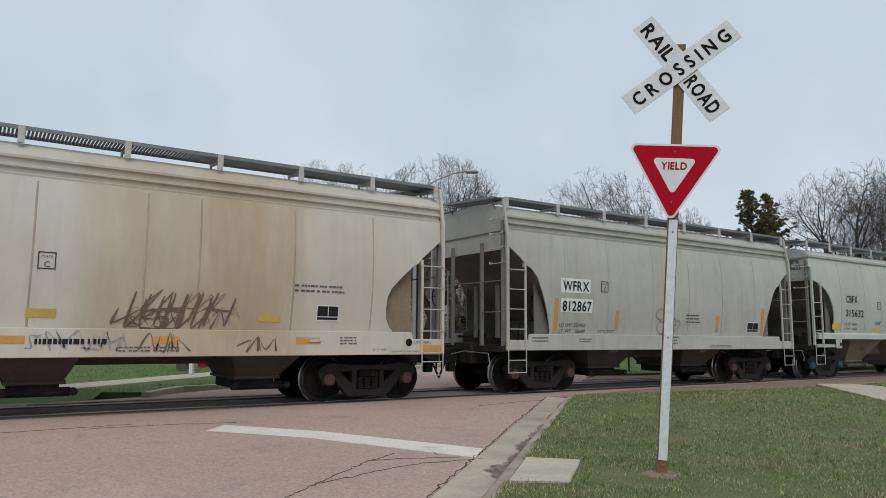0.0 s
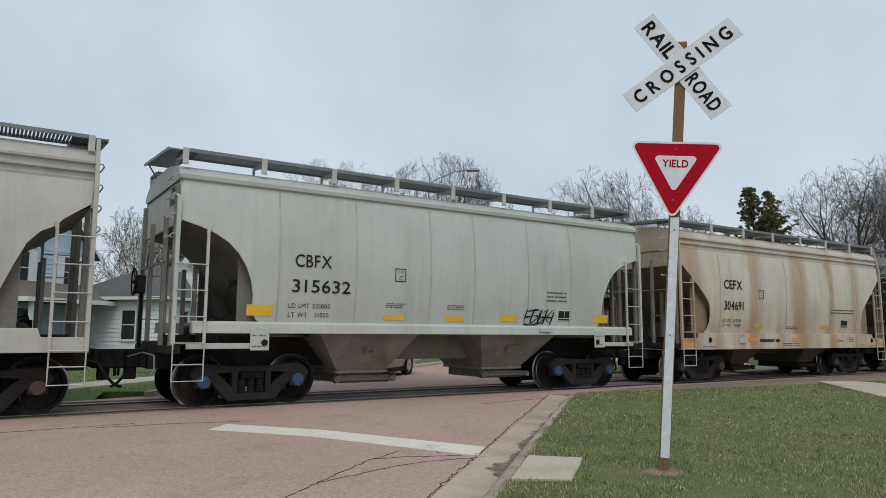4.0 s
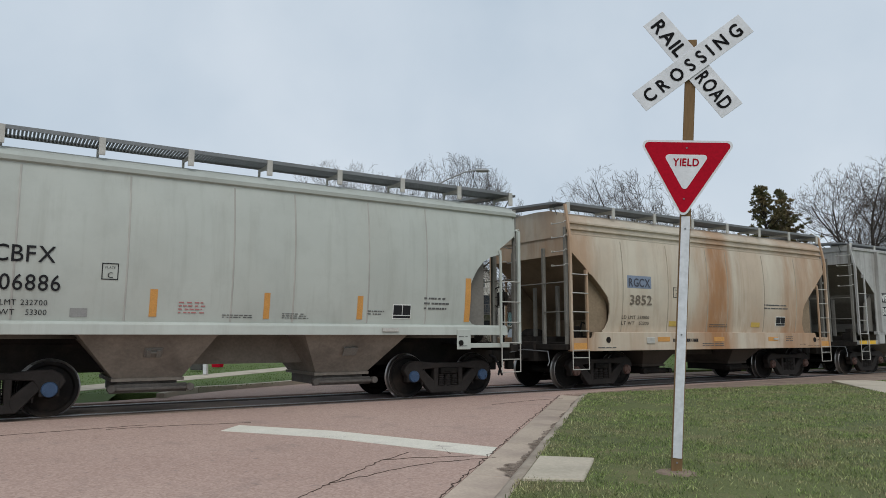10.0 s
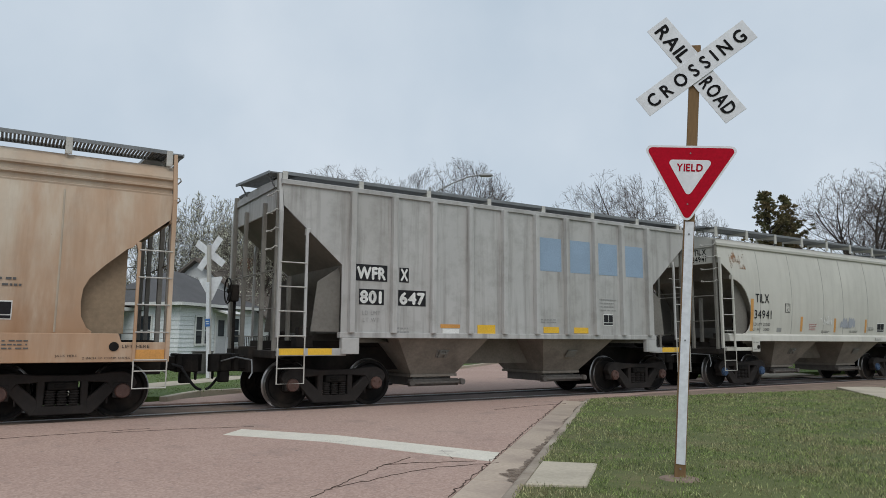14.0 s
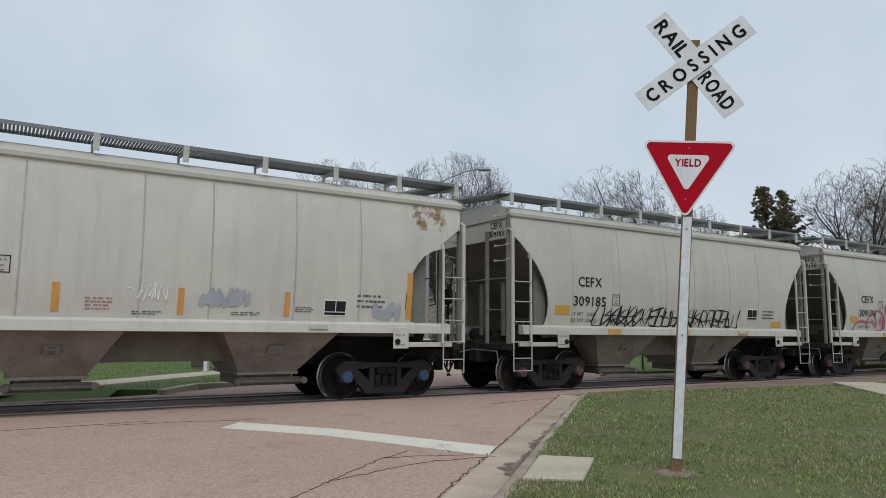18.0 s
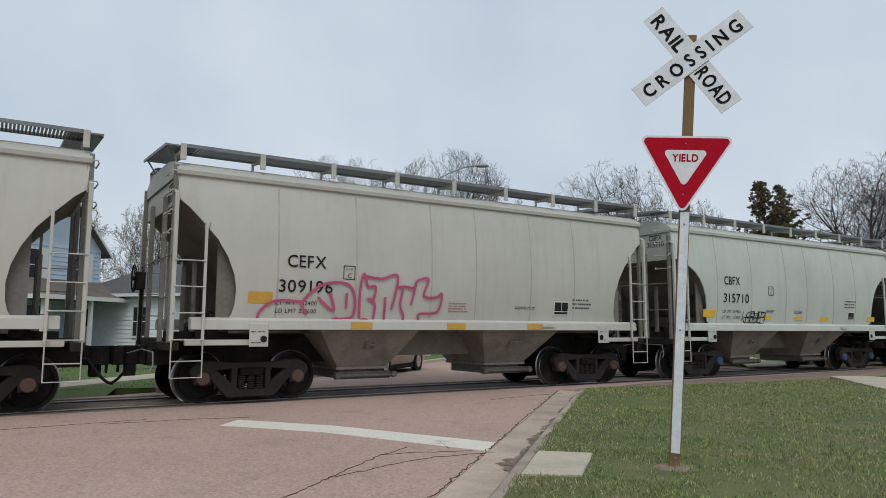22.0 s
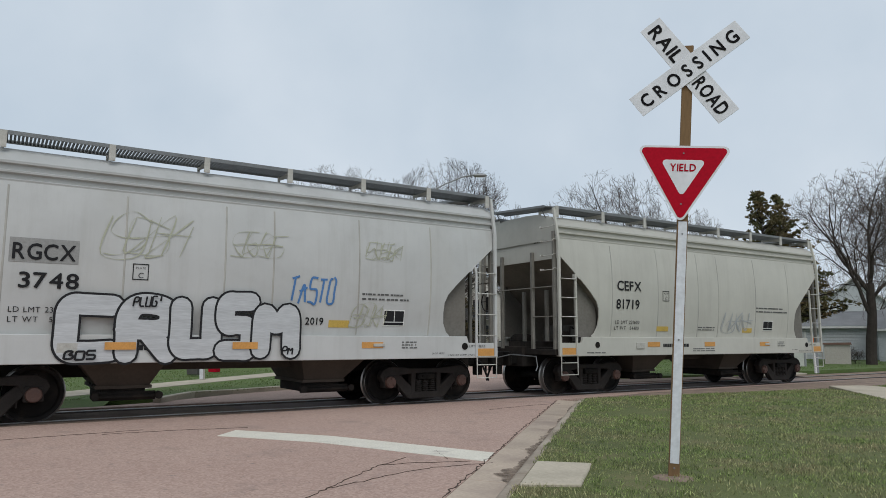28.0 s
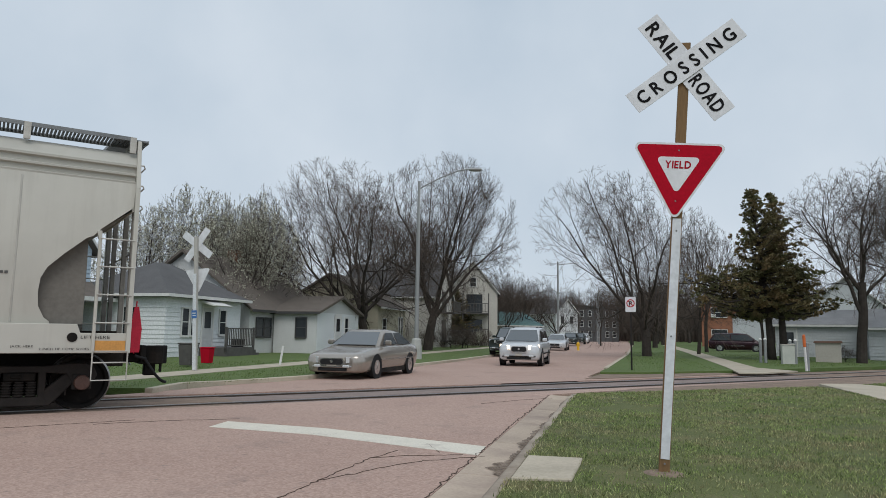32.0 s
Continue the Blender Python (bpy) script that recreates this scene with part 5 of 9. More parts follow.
slab("left_sidewalk", [rd(-8, 10.3), rd(60, 9.5), rd(60, 10.7), rd(-8, 11.5)], FAR_Z - 0.03, FAR_Z + 0.010, M_CONC, "narrow concrete sidewalk through the far lawn", "sidewalk")

# ---- the crossing sign ----
M_METAL = mat("white_metal_strip", (0.68, 0.70, 0.73), 0.45, var=0.04, scale=1.5, fine=20, bump=0.02, dirt=(0.56, 0.57, 0.58), lo=0.6, hi=0.8)
M_POSTPALE = mat("pale_weathered_post", (0.50, 0.48, 0.44), 0.8, var=0.2, scale=3, stretch=(1, 1, 0.2))
SIGN_INK = plain("black_sign_letters", (0.012, 0.012, 0.013), 0.8)
SIGN_INK.node_tree.nodes["Principled BSDF"].inputs["Specular IOR Level"].default_value = 0.15


def sheet(outline, thick=0.004):
    return Geo().prism(outline, "y", -thick, 0)


def flat_words(text, size, cx, cz, turn=0.0, y=-0.006, track=0.14, width=1.0, bold=0.0, fit=None):
    vs, fs, length = lettering(text, size, track, width, bold)
    k = fit / length if fit else 1.0
    c, s = math.cos(radians(turn)), math.sin(radians(turn))
    pts, faces = [], []
    for i, f in enumerate(fs):
        o = len(pts)
        for a in f:
            p, q = vs[a][0] * k - length * k / 2, vs[a][1] - size / 2
            pts.append((cx + p * c - q * s, y - 0.0003 * (i % 8), cz + p * s + q * c))
        faces.append(tuple(range(o, len(pts))))
    return Geo().add(pts, faces)


def sign_letters(parent, text, size, cx, cz, material, y, fit, bold, track=0.14):
    k = fit / lettering(text, size, track)[2]
    for ch, x0, w in letters_of(text, size, track):
        part("letter", flat_words(ch, size, cx - fit / 2 + (x0 + w / 2) * k, cz, y=y, fit=w * k, bold=bold), material, parent)


def rounded(tri, r, n=5):
    """A polygon with its corners rounded."""
    out, k = [], len(tri)
    for i in range(k):
        p = Vector(tri[i])
        a, b = (Vector(tri[i - 1]) - p).normalized(), (Vector(tri[(i + 1) % k]) - p).normalized()
        half = a.angle(b) / 2
        c = p + (a + b).normalized() * (r / math.sin(half))
        s, e = p + a * (r / math.tan(half)) - c, p + b * (r / math.tan(half)) - c
        t0, t1 = math.atan2(s.y, s.x), math.atan2(e.y, e.x)
        d = (t1 - t0 + math.pi) % (2 * math.pi) - math.pi
        out += [(c.x + r * math.cos(t0 + d * j / n), c.y + r * math.sin(t0 + d * j / n)) for j in range(n + 1)]
    return out


def triangle(w, top):
    return [(-w / 2, top), (w / 2, top), (0, top - w * 0.866)]


def crossing_sign(m, label, front=True):
    root = thing("crossing_sign", label, "road sign", m)
    part("post", Geo().span((-0.055, 0, 0), (0.043, 0.11, 4.17)), M_POSTWOOD if front else M_POSTPALE, root, "brown treated wood post" if front else "pale weathered post", bevel=0.006)
    part("post_strip", Geo().span((-0.044, -0.008, 0.17), (0.036, -0.001, 2.42)) if front else Geo().span((-0.06, 0.111, 0.05), (0.06, 0.118, 3.0)), M_METAL, root, "white reflective metal strip", bevel=0.002)
    for z in (0.13, 1.3, 2.3):
        part("bolt", Geo().lathe([(0.009, -0.014), (0.009, -0.006)], (-0.005, 0, z), n=8), M_GALV, root)
    for k, (ang, y, text) in enumerate(((-51.5, -0.012, "RAILROAD"), (38.5, -0.024, "CROSSING"))):
        blade = part("blade", Geo().box((0, -0.004, 0), (1.22, 0.006, 0.229)), M_SIGNWHITE, root, "white reflective blade", at=pose(0, y + 0.004, 3.92, 0, -ang, 0), bevel=0.002)
        if front:
            if k == 0:
                for t, cx in (("RAIL", -0.345), ("ROAD", 0.345)):
                    sign_letters(blade, t, 0.135, cx, 0.0, SIGN_INK, -0.0095, 0.41, 0.005)
            else:
                sign_letters(blade, text, 0.135, 0.0, 0.0, SIGN_INK, -0.0095, 1.07, 0.005, 0.42)
    y = -0.02
    tri = part("yield_sign", Geo().prism(rounded(triangle(0.895, 3.150), 0.05), "y", -0.004, 0), M_SIGNWHITE, root, "white-edged red triangle", at=pose(-0.082, y, 0.005, 0, 1.2, 0))
    part("red_face", Geo().prism(rounded(triangle(0.828, 3.130), 0.035), "y", -0.006, -0.004), M_RED if front else M_SIGNWHITE, tri)
    if front:
        part("white_face", Geo().prism(rounded(triangle(0.42, 3.01), 0.03), "y", -0.008, -0.006), M_SIGNWHITE, tri)
        sign_letters(tri, "YIELD", 0.074, 0, 2.937, M_RED, -0.0095, 0.232, 0.003)
        for z in (3.075, 2.58):
            part("bolt", Geo().lathe([(0.008, -0.010), (0.008, -0.006)], (0, 0, z), n=8), M_GALV, tri)
    return root


crossing_sign(pose(5.357, -9.705, 0.05, 0, 4.1, -49), "white railroad crossbuck over a red yield sign on a post")
setting("bare_ring", Geo().lathe([(0.21, 0.085), (0.15, 0.102), (0.07, 0.106)], (5.36, -9.7, 0), axis="z", n=14), M_SOIL, "ring of bare straw-coloured soil round the post", "soil")


# ---- the train ----
INK_GREY = plain("faded_grey_paint", (0.30, 0.30, 0.29), 0.7)
INK_SILVER = mat("silver_spray_paint", (0.56, 0.57, 0.58), 0.45, 0.3, var=0.2, scale=3, fine=20, bump=0.05, stretch=(0.3, 1, 3))
INK_PINK = mat("pink_spray_paint", (0.52, 0.075, 0.19), 0.6, var=0.3, scale=3, bump=0.05)
INK_BLUE = plain("blue_spray_paint", (0.07, 0.20, 0.45), 0.6)
INK_FADED = plain("faded_blue_black_stencil", (0.07, 0.075, 0.10), 0.75)
INK_WORN = plain("worn_brown_stencil", (0.19, 0.155, 0.12), 0.8)
INK_OLIVE = plain("faded_olive_paint", (0.42, 0.43, 0.33), 0.7)
INK_RED = plain("faded_red_stencil", (0.45, 0.18, 0.17), 0.7)
PANEL_BLUE = plain("blue_grey_panel", (0.22, 0.27, 0.36), 0.6)
PANEL_SKY = plain("pale_blue_panel", (0.28, 0.38, 0.50), 0.65)


def marks(root, kind, rows):
    for text, x, z, h, fit, ink in rows:
        if h < 0.13:
            part("lettering", words_on(kind, text, x, z, h, fit=fit), ink, root, "stencilled letters")["kind"] = "stuff"
            continue
        k = fit / lettering(text, h)[2]
        for ch, x0, w in letters_of(text, h):
            part("letter", words_on(kind, ch, x + x0 * k, z, h, fit=w * k, bold=h * (0.008 if kind[0] == "A" else 0.024)), ink, root)


def plate_c(root, kind, x, z, s=0.25):
    box = Geo()
    for lo, hi in (((0, 0), (s, 0.014)), ((0, s * 1.08 - 0.014), (s, s * 1.08)), ((0, 0), (0.014, s * 1.08)), ((s - 0.014, 0), (s, s * 1.08))):
        p = patch_on(kind, x + lo[0], z + lo[1], x + hi[0], z + hi[1], 0.008, 1)
        box.add(p.v, p.f)
    for t, h, dz, fit in (("C", 0.095, 0.03, None), ("PLATE", 0.04, 0.18, 0.15)):
        vs = words_on(kind, t, x + (0.09 if t == "C" else 0.05), z + dz, h, fit=fit)
        box.add(vs.v, vs.f)
    part("plate_mark", box, M_INK, root, "stencilled clearance mark")


def label_box(root, kind, x, z, w=0.46, h=0.30):
    b = part("inspection_label", patch_on(kind, x, z, x + w, z + h, 0.007, 1), M_WHITE, root, "black and white inspection panel")
    g = Geo()
    for x0, x1, z0, z1 in ((0.03, 0.5, 0.28, 0.93), (0.54, 0.97, 0.28, 0.93), (0.03, 0.97, 0.06, 0.22)):
        p = patch_on(kind, x + x0 * w, z + z0 * h, x + x1 * w, z + z1 * h, 0.011, 1)
        g.add(p.v, p.f)
    part("label_field", g, M_INK, b)


def tape(root, kind, rows, material, y=None):
    for x0, z0, x1, z1 in rows:
        part("reflector", patch_on(kind, x0, z0, x1, z1, 0.008, 2, y=y), material, root, "reflective tape")


INK_SOFT = plain("worn_black_stencil", (0.10, 0.10, 0.098), 0.7)


def small_print(root, kind, rows, ink=INK_SOFT, y=None):
    for i, (x, z, w, n, h) in enumerate(rows):
        part("small_print", bars_on(kind, x, z, w, n, h * 0.68, h * 1.22, seed=int(abs(x * 37 + z * 11)) + i, y=y), ink, root)["kind"] = "stuff"


def spray(root, geo, ink, label):
    part("graffiti", geo, ink, root, label)["kind"] = "stuff"


def on_sill(root, x0, x1, z0, z1, n, w, seed, ink, label):
    g = scrawl_on("B", x0, x1, z0, z1, n, w, seed, 0.0, 0.7)
    g.v = [(x, -1.609, z) for x, y, z in g.v]
    part("graffiti", g, ink, root, label)


M_AMBER = mat("amber_reflective_tape", (0.58, 0.33, 0.05), 0.55, var=0.15, scale=3, bump=0.05)
M_DULL = mat("dulled_yellow_tape", (0.58, 0.40, 0.09), 0.6, var=0.2, scale=3, bump=0.05)
INK_BROWN = plain("dark_brown_spray_paint", (0.16, 0.105, 0.075), 0.7)


def paint_set(tag, col, stain, amount, streak, grime, patch=0.0, seed=0.0, rusty=(), low=0.0):
    return car_paint("paint_" + tag, col, stain, amount, streak, grime, patch, seed, rusty, low), car_paint("roof_" + tag, tuple(min(1, c * 0.89) for c in col), stain, amount * 0.7, streak * 0.6, min(0.5, grime * 1.3 + 0.1), 0.0, seed + 0.4, tuple((a, b, c_, d * 0.7) for a, b, c_, d in rusty))


def stain_material():
    """Rust bleeding out of patches, clear between them."""
    m, n, l, b = nodes_of("rust_bleed", 0.8)
    v = coords(n, l, (1, 1, 0.6))
    f = ramp_of(n, l, noise_tex(n, l, v, 2.6, 6.0, 0.65), 0.50, 0.66)
    l.new(mixed(n, l, ramp_of(n, l, noise_tex(n, l, v, 9.0), 0.3, 0.7), (0.40, 0.24, 0.13), (0.27, 0.12, 0.06)), b.inputs["Base Color"])
    l.new(f, b.inputs["Alpha"])
    return m


RUST_SPOT = stain_material()
DUST = (0.36, 0.33, 0.27)
SILL_B, SILL_B1 = -1.60, -1.60


def sill_b(root, orange=True, five=True):
    if orange:
        tape(root, "B", [(-5.5, 0.975, -5.05, 1.15), (5.08, 0.975, 5.53, 1.15)], M_ORANGE, SILL_B)
        tape(root, "B", [(-2.55, 1.17, -2.08, 1.29), (-0.25, 1.17, 0.2, 1.29), (2.3, 1.17, 2.77, 1.29)], M_ORANGE, SILL_B)
    small_print(root, "B", [(-4.7, 1.02, 0.75, 1, 0.035), (-0.75, 1.10, 1.05, 2, 0.03), (3.2, 1.28, 0.36, 3, 0.03)], y=SILL_B)
    for text, x, z, h_, fit in (("LIFT HERE", 4.87, 1.18, 0.05, 0.42), ("2 INCH HF COMP SHOES", 4.3, 1.0, 0.036, 0.7), ("JACK HERE", 3.92, 1.04, 0.036, 0.3)):
        part("lettering", words_on("B", text, x, z, h_, fit=fit, y=SILL_B), M_INK, root, "stencilled letters")["kind"] = "stuff"
    part("jacking_hole", Geo().lathe([(0.075, -1.612), (0.075, -1.60)], (-4.35, 0, 1.22), n=14), M_BLACK, root)
    part("jacking_hole", Geo().lathe([(0.075, -1.612), (0.075, -1.60)], (4.75, 0, 1.2), n=14), M_BLACK, root)
    part("card_holder", Geo().span((-2.98, -1.625, 1.12), (-2.68, -1.60, 1.28)), M_RUNG, root, bevel=0.006)
    part("card_holder", Geo().span((2.55, -1.63, 1.20), (2.8, -1.60, 1.26)), M_RUNG, root, bevel=0.006)
    part("builder_mark", bars_on("B", -1.95, 1.16, 1.15, 1, 0.085, 0.05, 7, y=SILL_B), M_INK, root)["kind"] = "stuff"


def sill_a(root, xs, ink=M_YELLOW):
    tape(root, "A", [(x, 1.36, x + 0.46, 1.485) for x in xs], ink, -1.60)
    for e in (-1, 1):
        part("jacking_hole", Geo().lathe([(0.06, -1.632), (0.06, -1.615)], (e * 4.24, 0, 1.17), n=12), M_BLACK, root)
        small_print(root, "A", [(e * 4.33 - 0.14, 1.30, 0.24, 1, 0.02), (e * 4.33 - 0.14, 1.10, 0.2, 1, 0.02)], y=-1.615)
    part("card_holder", Geo().span((2.35, -1.63, 1.40), (2.72, -1.60, 1.48)), M_RUNG, root, bevel=0.006)


def car_0(root):
    plate_c(root, "B", -1.99, 2.33)
    label_box(root, "B", 2.72, 1.61)
    small_print(root, "B", [(2.25, 2.25, 1.15, 2, 0.05)])
    tape(root, "B", [(-2.1, 1.57, -1.68, 1.71), (1.58, 1.57, 2.0, 1.71)], M_DULL)
    sill_b(root)
    spray(root, wild_on("B", -0.6, 0.9, 1.46, 2.05, 7, 0.04, 3), INK_BROWN, "looping dark brown handwriting")
    spray(root, wild_on("B", -0.8, 0.1, 1.45, 1.75, 4, 0.03, 4, 0.016), INK_BROWN, "looping dark brown handwriting")
    on_sill(root, -2.1, -0.6, 1.05, 1.36, 5, 0.03, 5, INK_GREY, "faint grey handwriting on the sill")
    on_sill(root, -0.4, 0.3, 1.02, 1.36, 3, 0.03, 6, INK_BROWN, "brown handwriting on the sill")
    on_sill(root, 1.3, 1.9, 1.02, 1.3, 2, 0.03, 7, INK_BROWN, "brown handwriting on the sill")
    end_marks(root, "B", [("I I I I", -0.55, 3.95, 0.12, 0.5, INK_GREY)])
    spray(root, scrawl_on("B", 0.85, 1.25, 1.46, 1.85, 2, 0.022, 8), INK_GREY, "looping dark grey handwriting")


def car_1(root):
    end_marks(root, "B1", [("WFRX", -0.72, 4.05, 0.16, 0.5, M_INK), ("812867", -0.66, 3.86, 0.15, 0.58, M_INK)])
    k = "B1"
    for x0, z0, x1, z1 in ((-4.08, 2.41, -3.1, 2.76), (-4.07, 1.93, -3.01, 2.27)):
        part("number_panel", patch_on(k, x0, z0, x1, z1, 0.006, 2), M_WHITE, root, "white panel")
    marks(root, k, [("WFRX", -4.02, 2.46, 0.25, 0.86, M_INK), ("812867", -4.02, 1.97, 0.25, 0.96, M_INK), ("LD LMT 229400", -4.08, 1.59, 0.085, 0.86, M_INK), ("LT WT   56600", -4.08, 1.44, 0.085, 0.86, M_INK)])
    plate_c(root, k, -2.72, 2.47)
    tape(root, k, [(-4.27, 1.43, -4.15, 2.26), (-2.16, 1.54, -2.05, 2.0), (0.0, 1.54, 0.11, 2.0), (2.0, 1.50, 2.11, 1.97), (4.2, 1.43, 4.33, 2.25)], M_ORANGE)
    label_box(root, k, 3.5, 1.52, 0.58, 0.30)
    small_print(root, k, [(0.65, 1.95, 0.62, 3, 0.05), (-2.75, 1.50, 0.6, 2, 0.02)])
    small_print(root, k, [(-5.0, 1.30, 0.5, 2, 0.04), (-3.5, 1.28, 0.4, 2, 0.03), (-0.4, 1.34, 0.6, 3, 0.045), (1.6, 1.12, 1.0, 2, 0.02)], y=SILL_B1)
    marks(root, k, [("CAUTION", -0.42, 1.41, 0.06, 0.5, M_INK)])
    g = ribbon_on(k, [(-0.5, 2.1), (-0.62, 1.95), (-0.45, 1.8), (-0.2, 1.7), (-0.15, 1.5), (-0.4, 1.45), (-0.55, 1.6), (-0.45, 1.78), (-0.25, 1.95), (-0.35, 2.1), (-0.5, 2.1)], 0.03)
    h = ribbon_on(k, [(-0.05, 1.95), (-0.12, 1.75), (0.05, 1.6), (0.2, 1.75), (0.1, 1.95), (-0.02, 2.08), (-0.1, 1.9), (0.1, 1.55), (0.3, 1.6), (0.4, 1.75), (0.25, 1.82), (0.2, 1.65)], 0.03)
    g.add(h.v, h.f)
    spray(root, g, INK_GREY, "grey looping spray-paint doodle")


def car_2(root):
    end_marks(root, "A", [("CBFX", -0.75, 3.84, 0.15, 0.45, M_INK), ("315632", -0.68, 3.65, 0.15, 0.58, M_INK)])
    k = "A"
    marks(root, k, [("CBFX", -3.69, 2.60, 0.25, 0.74, M_INK), ("315632", -3.73, 2.12, 0.25, 1.2, M_INK), ("LD LMT 235000", -3.78, 1.82, 0.09, 0.84, M_INK), ("LT WT   51000", -3.78, 1.65, 0.09, 0.82, M_INK)])
    plate_c(root, k, -1.52, 2.41)
    tape(root, k, [(-4.57, 1.66, -4.08, 1.86), (-1.76, 1.62, -1.26, 1.73), (-0.23, 1.62, 0.26, 1.73), (1.25, 1.64, 1.74, 1.76), (4.2, 1.64, 4.7, 1.84)], M_YELLOW)
    label_box(root, k, 3.0, 1.67, 0.38, 0.26)
    small_print(root, k, [(2.62, 2.32, 0.7, 3, 0.05), (-1.7, 1.95, 0.45, 3, 0.02), (-0.2, 1.95, 0.5, 3, 0.02)])
    spray(root, wild_on(k, 2.0, 2.68, 1.58, 1.95, 3, 0.045, 21), M_INK, "black handwriting in spray paint")
    sill_a(root, [])


def car_3(root):
    end_marks(root, "B", [("CEFX", -0.72, 3.95, 0.15, 0.45, INK_GREY), ("304691", -0.66, 3.74, 0.15, 0.55, INK_GREY)])
    k = "B"
    marks(root, k, [("CEFX", -3.62, 2.71, 0.27, 0.86, M_INK), ("304691", -3.62, 2.1, 0.26, 0.96, M_INK), ("LD LMT 232200", -3.67, 1.75, 0.09, 0.88, M_INK), ("LT WT   53300", -3.67, 1.6, 0.09, 0.88, M_INK)])
    plate_c(root, k, -1.91, 2.46)
    label_box(root, k, 2.84, 1.62, 0.44, 0.28)
    tape(root, k, [(-2.08, 1.59, -1.66, 1.73), (1.6, 1.58, 2.08, 1.7)], M_DULL)
    small_print(root, k, [(2.2, 2.2, 1.5, 2, 0.05), (-0.4, 1.62, 0.8, 2, 0.03)])
    sill_b(root)


def car_4(root):
    end_marks(root, "A", [("CBFX", -0.72, 3.82, 0.17, 0.48, M_INK), ("306886", -0.66, 3.62, 0.17, 0.58, M_INK)])
    k = "A"
    marks(root, k, [("CBFX", -4.29, 2.46, 0.27, 0.84, M_INK), ("306886", -4.33, 2.02, 0.26, 0.97, M_INK), ("LD LMT 232700", -4.34, 1.79, 0.09, 0.82, M_INK), ("LT WT   53300", -4.34, 1.64, 0.09, 0.82, M_INK)])
    plate_c(root, k, -2.78, 2.23)
    tape(root, k, [(-4.52, 1.62, -4.38, 2.56), (-2.02, 1.64, -1.9, 2.1), (-0.06, 1.63, 0.05, 2.1), (1.82, 1.64, 1.94, 2.1), (4.38, 1.62, 4.52, 2.56)], M_ORANGE)
    label_box(root, k, 2.62, 1.66, 0.42, 0.30)
    small_print(root, k, [(-1.55, 1.88, 0.45, 4, 0.03)], INK_RED)
    small_print(root, k, [(3.35, 2.08, 0.62, 3, 0.055), (-0.8, 1.68, 0.6, 2, 0.02), (0.3, 1.72, 0.5, 3, 0.02), (2.05, 1.8, 0.4, 2, 0.03)])
    part("stencil_box", patch_on(k, -3.2, 1.62, -2.95, 1.76, 0.008, 1), INK_GREY, root)
    sill_a(root, [])


def car_5(root):
    k = "B"
    part("number_panel", patch_on(k, -3.63, 2.54, -2.74, 2.86, 0.006, 2), PANEL_BLUE, root, "blue-grey panel")
    marks(root, k, [("RGCX", -3.58, 2.58, 0.22, 0.78, INK_FADED), ("3852", -3.53, 2.12, 0.25, 0.8, INK_WORN), ("LD LMT 233000", -3.8, 1.75, 0.09, 1.0, M_INK), ("LT WT   52300", -3.8, 1.6, 0.09, 1.0, M_INK)])
    plate_c(root, k, -1.88, 2.34)
    label_box(root, k, 2.82, 1.61, 0.48, 0.29)
    tape(root, k, [(-2.0, 1.57, -1.6, 1.71), (1.6, 1.57, 2.02, 1.71)], M_DULL)
    small_print(root, k, [(2.2, 2.22, 1.2, 2, 0.05), (-0.3, 1.62, 0.9, 2, 0.03)])
    sill_b(root)


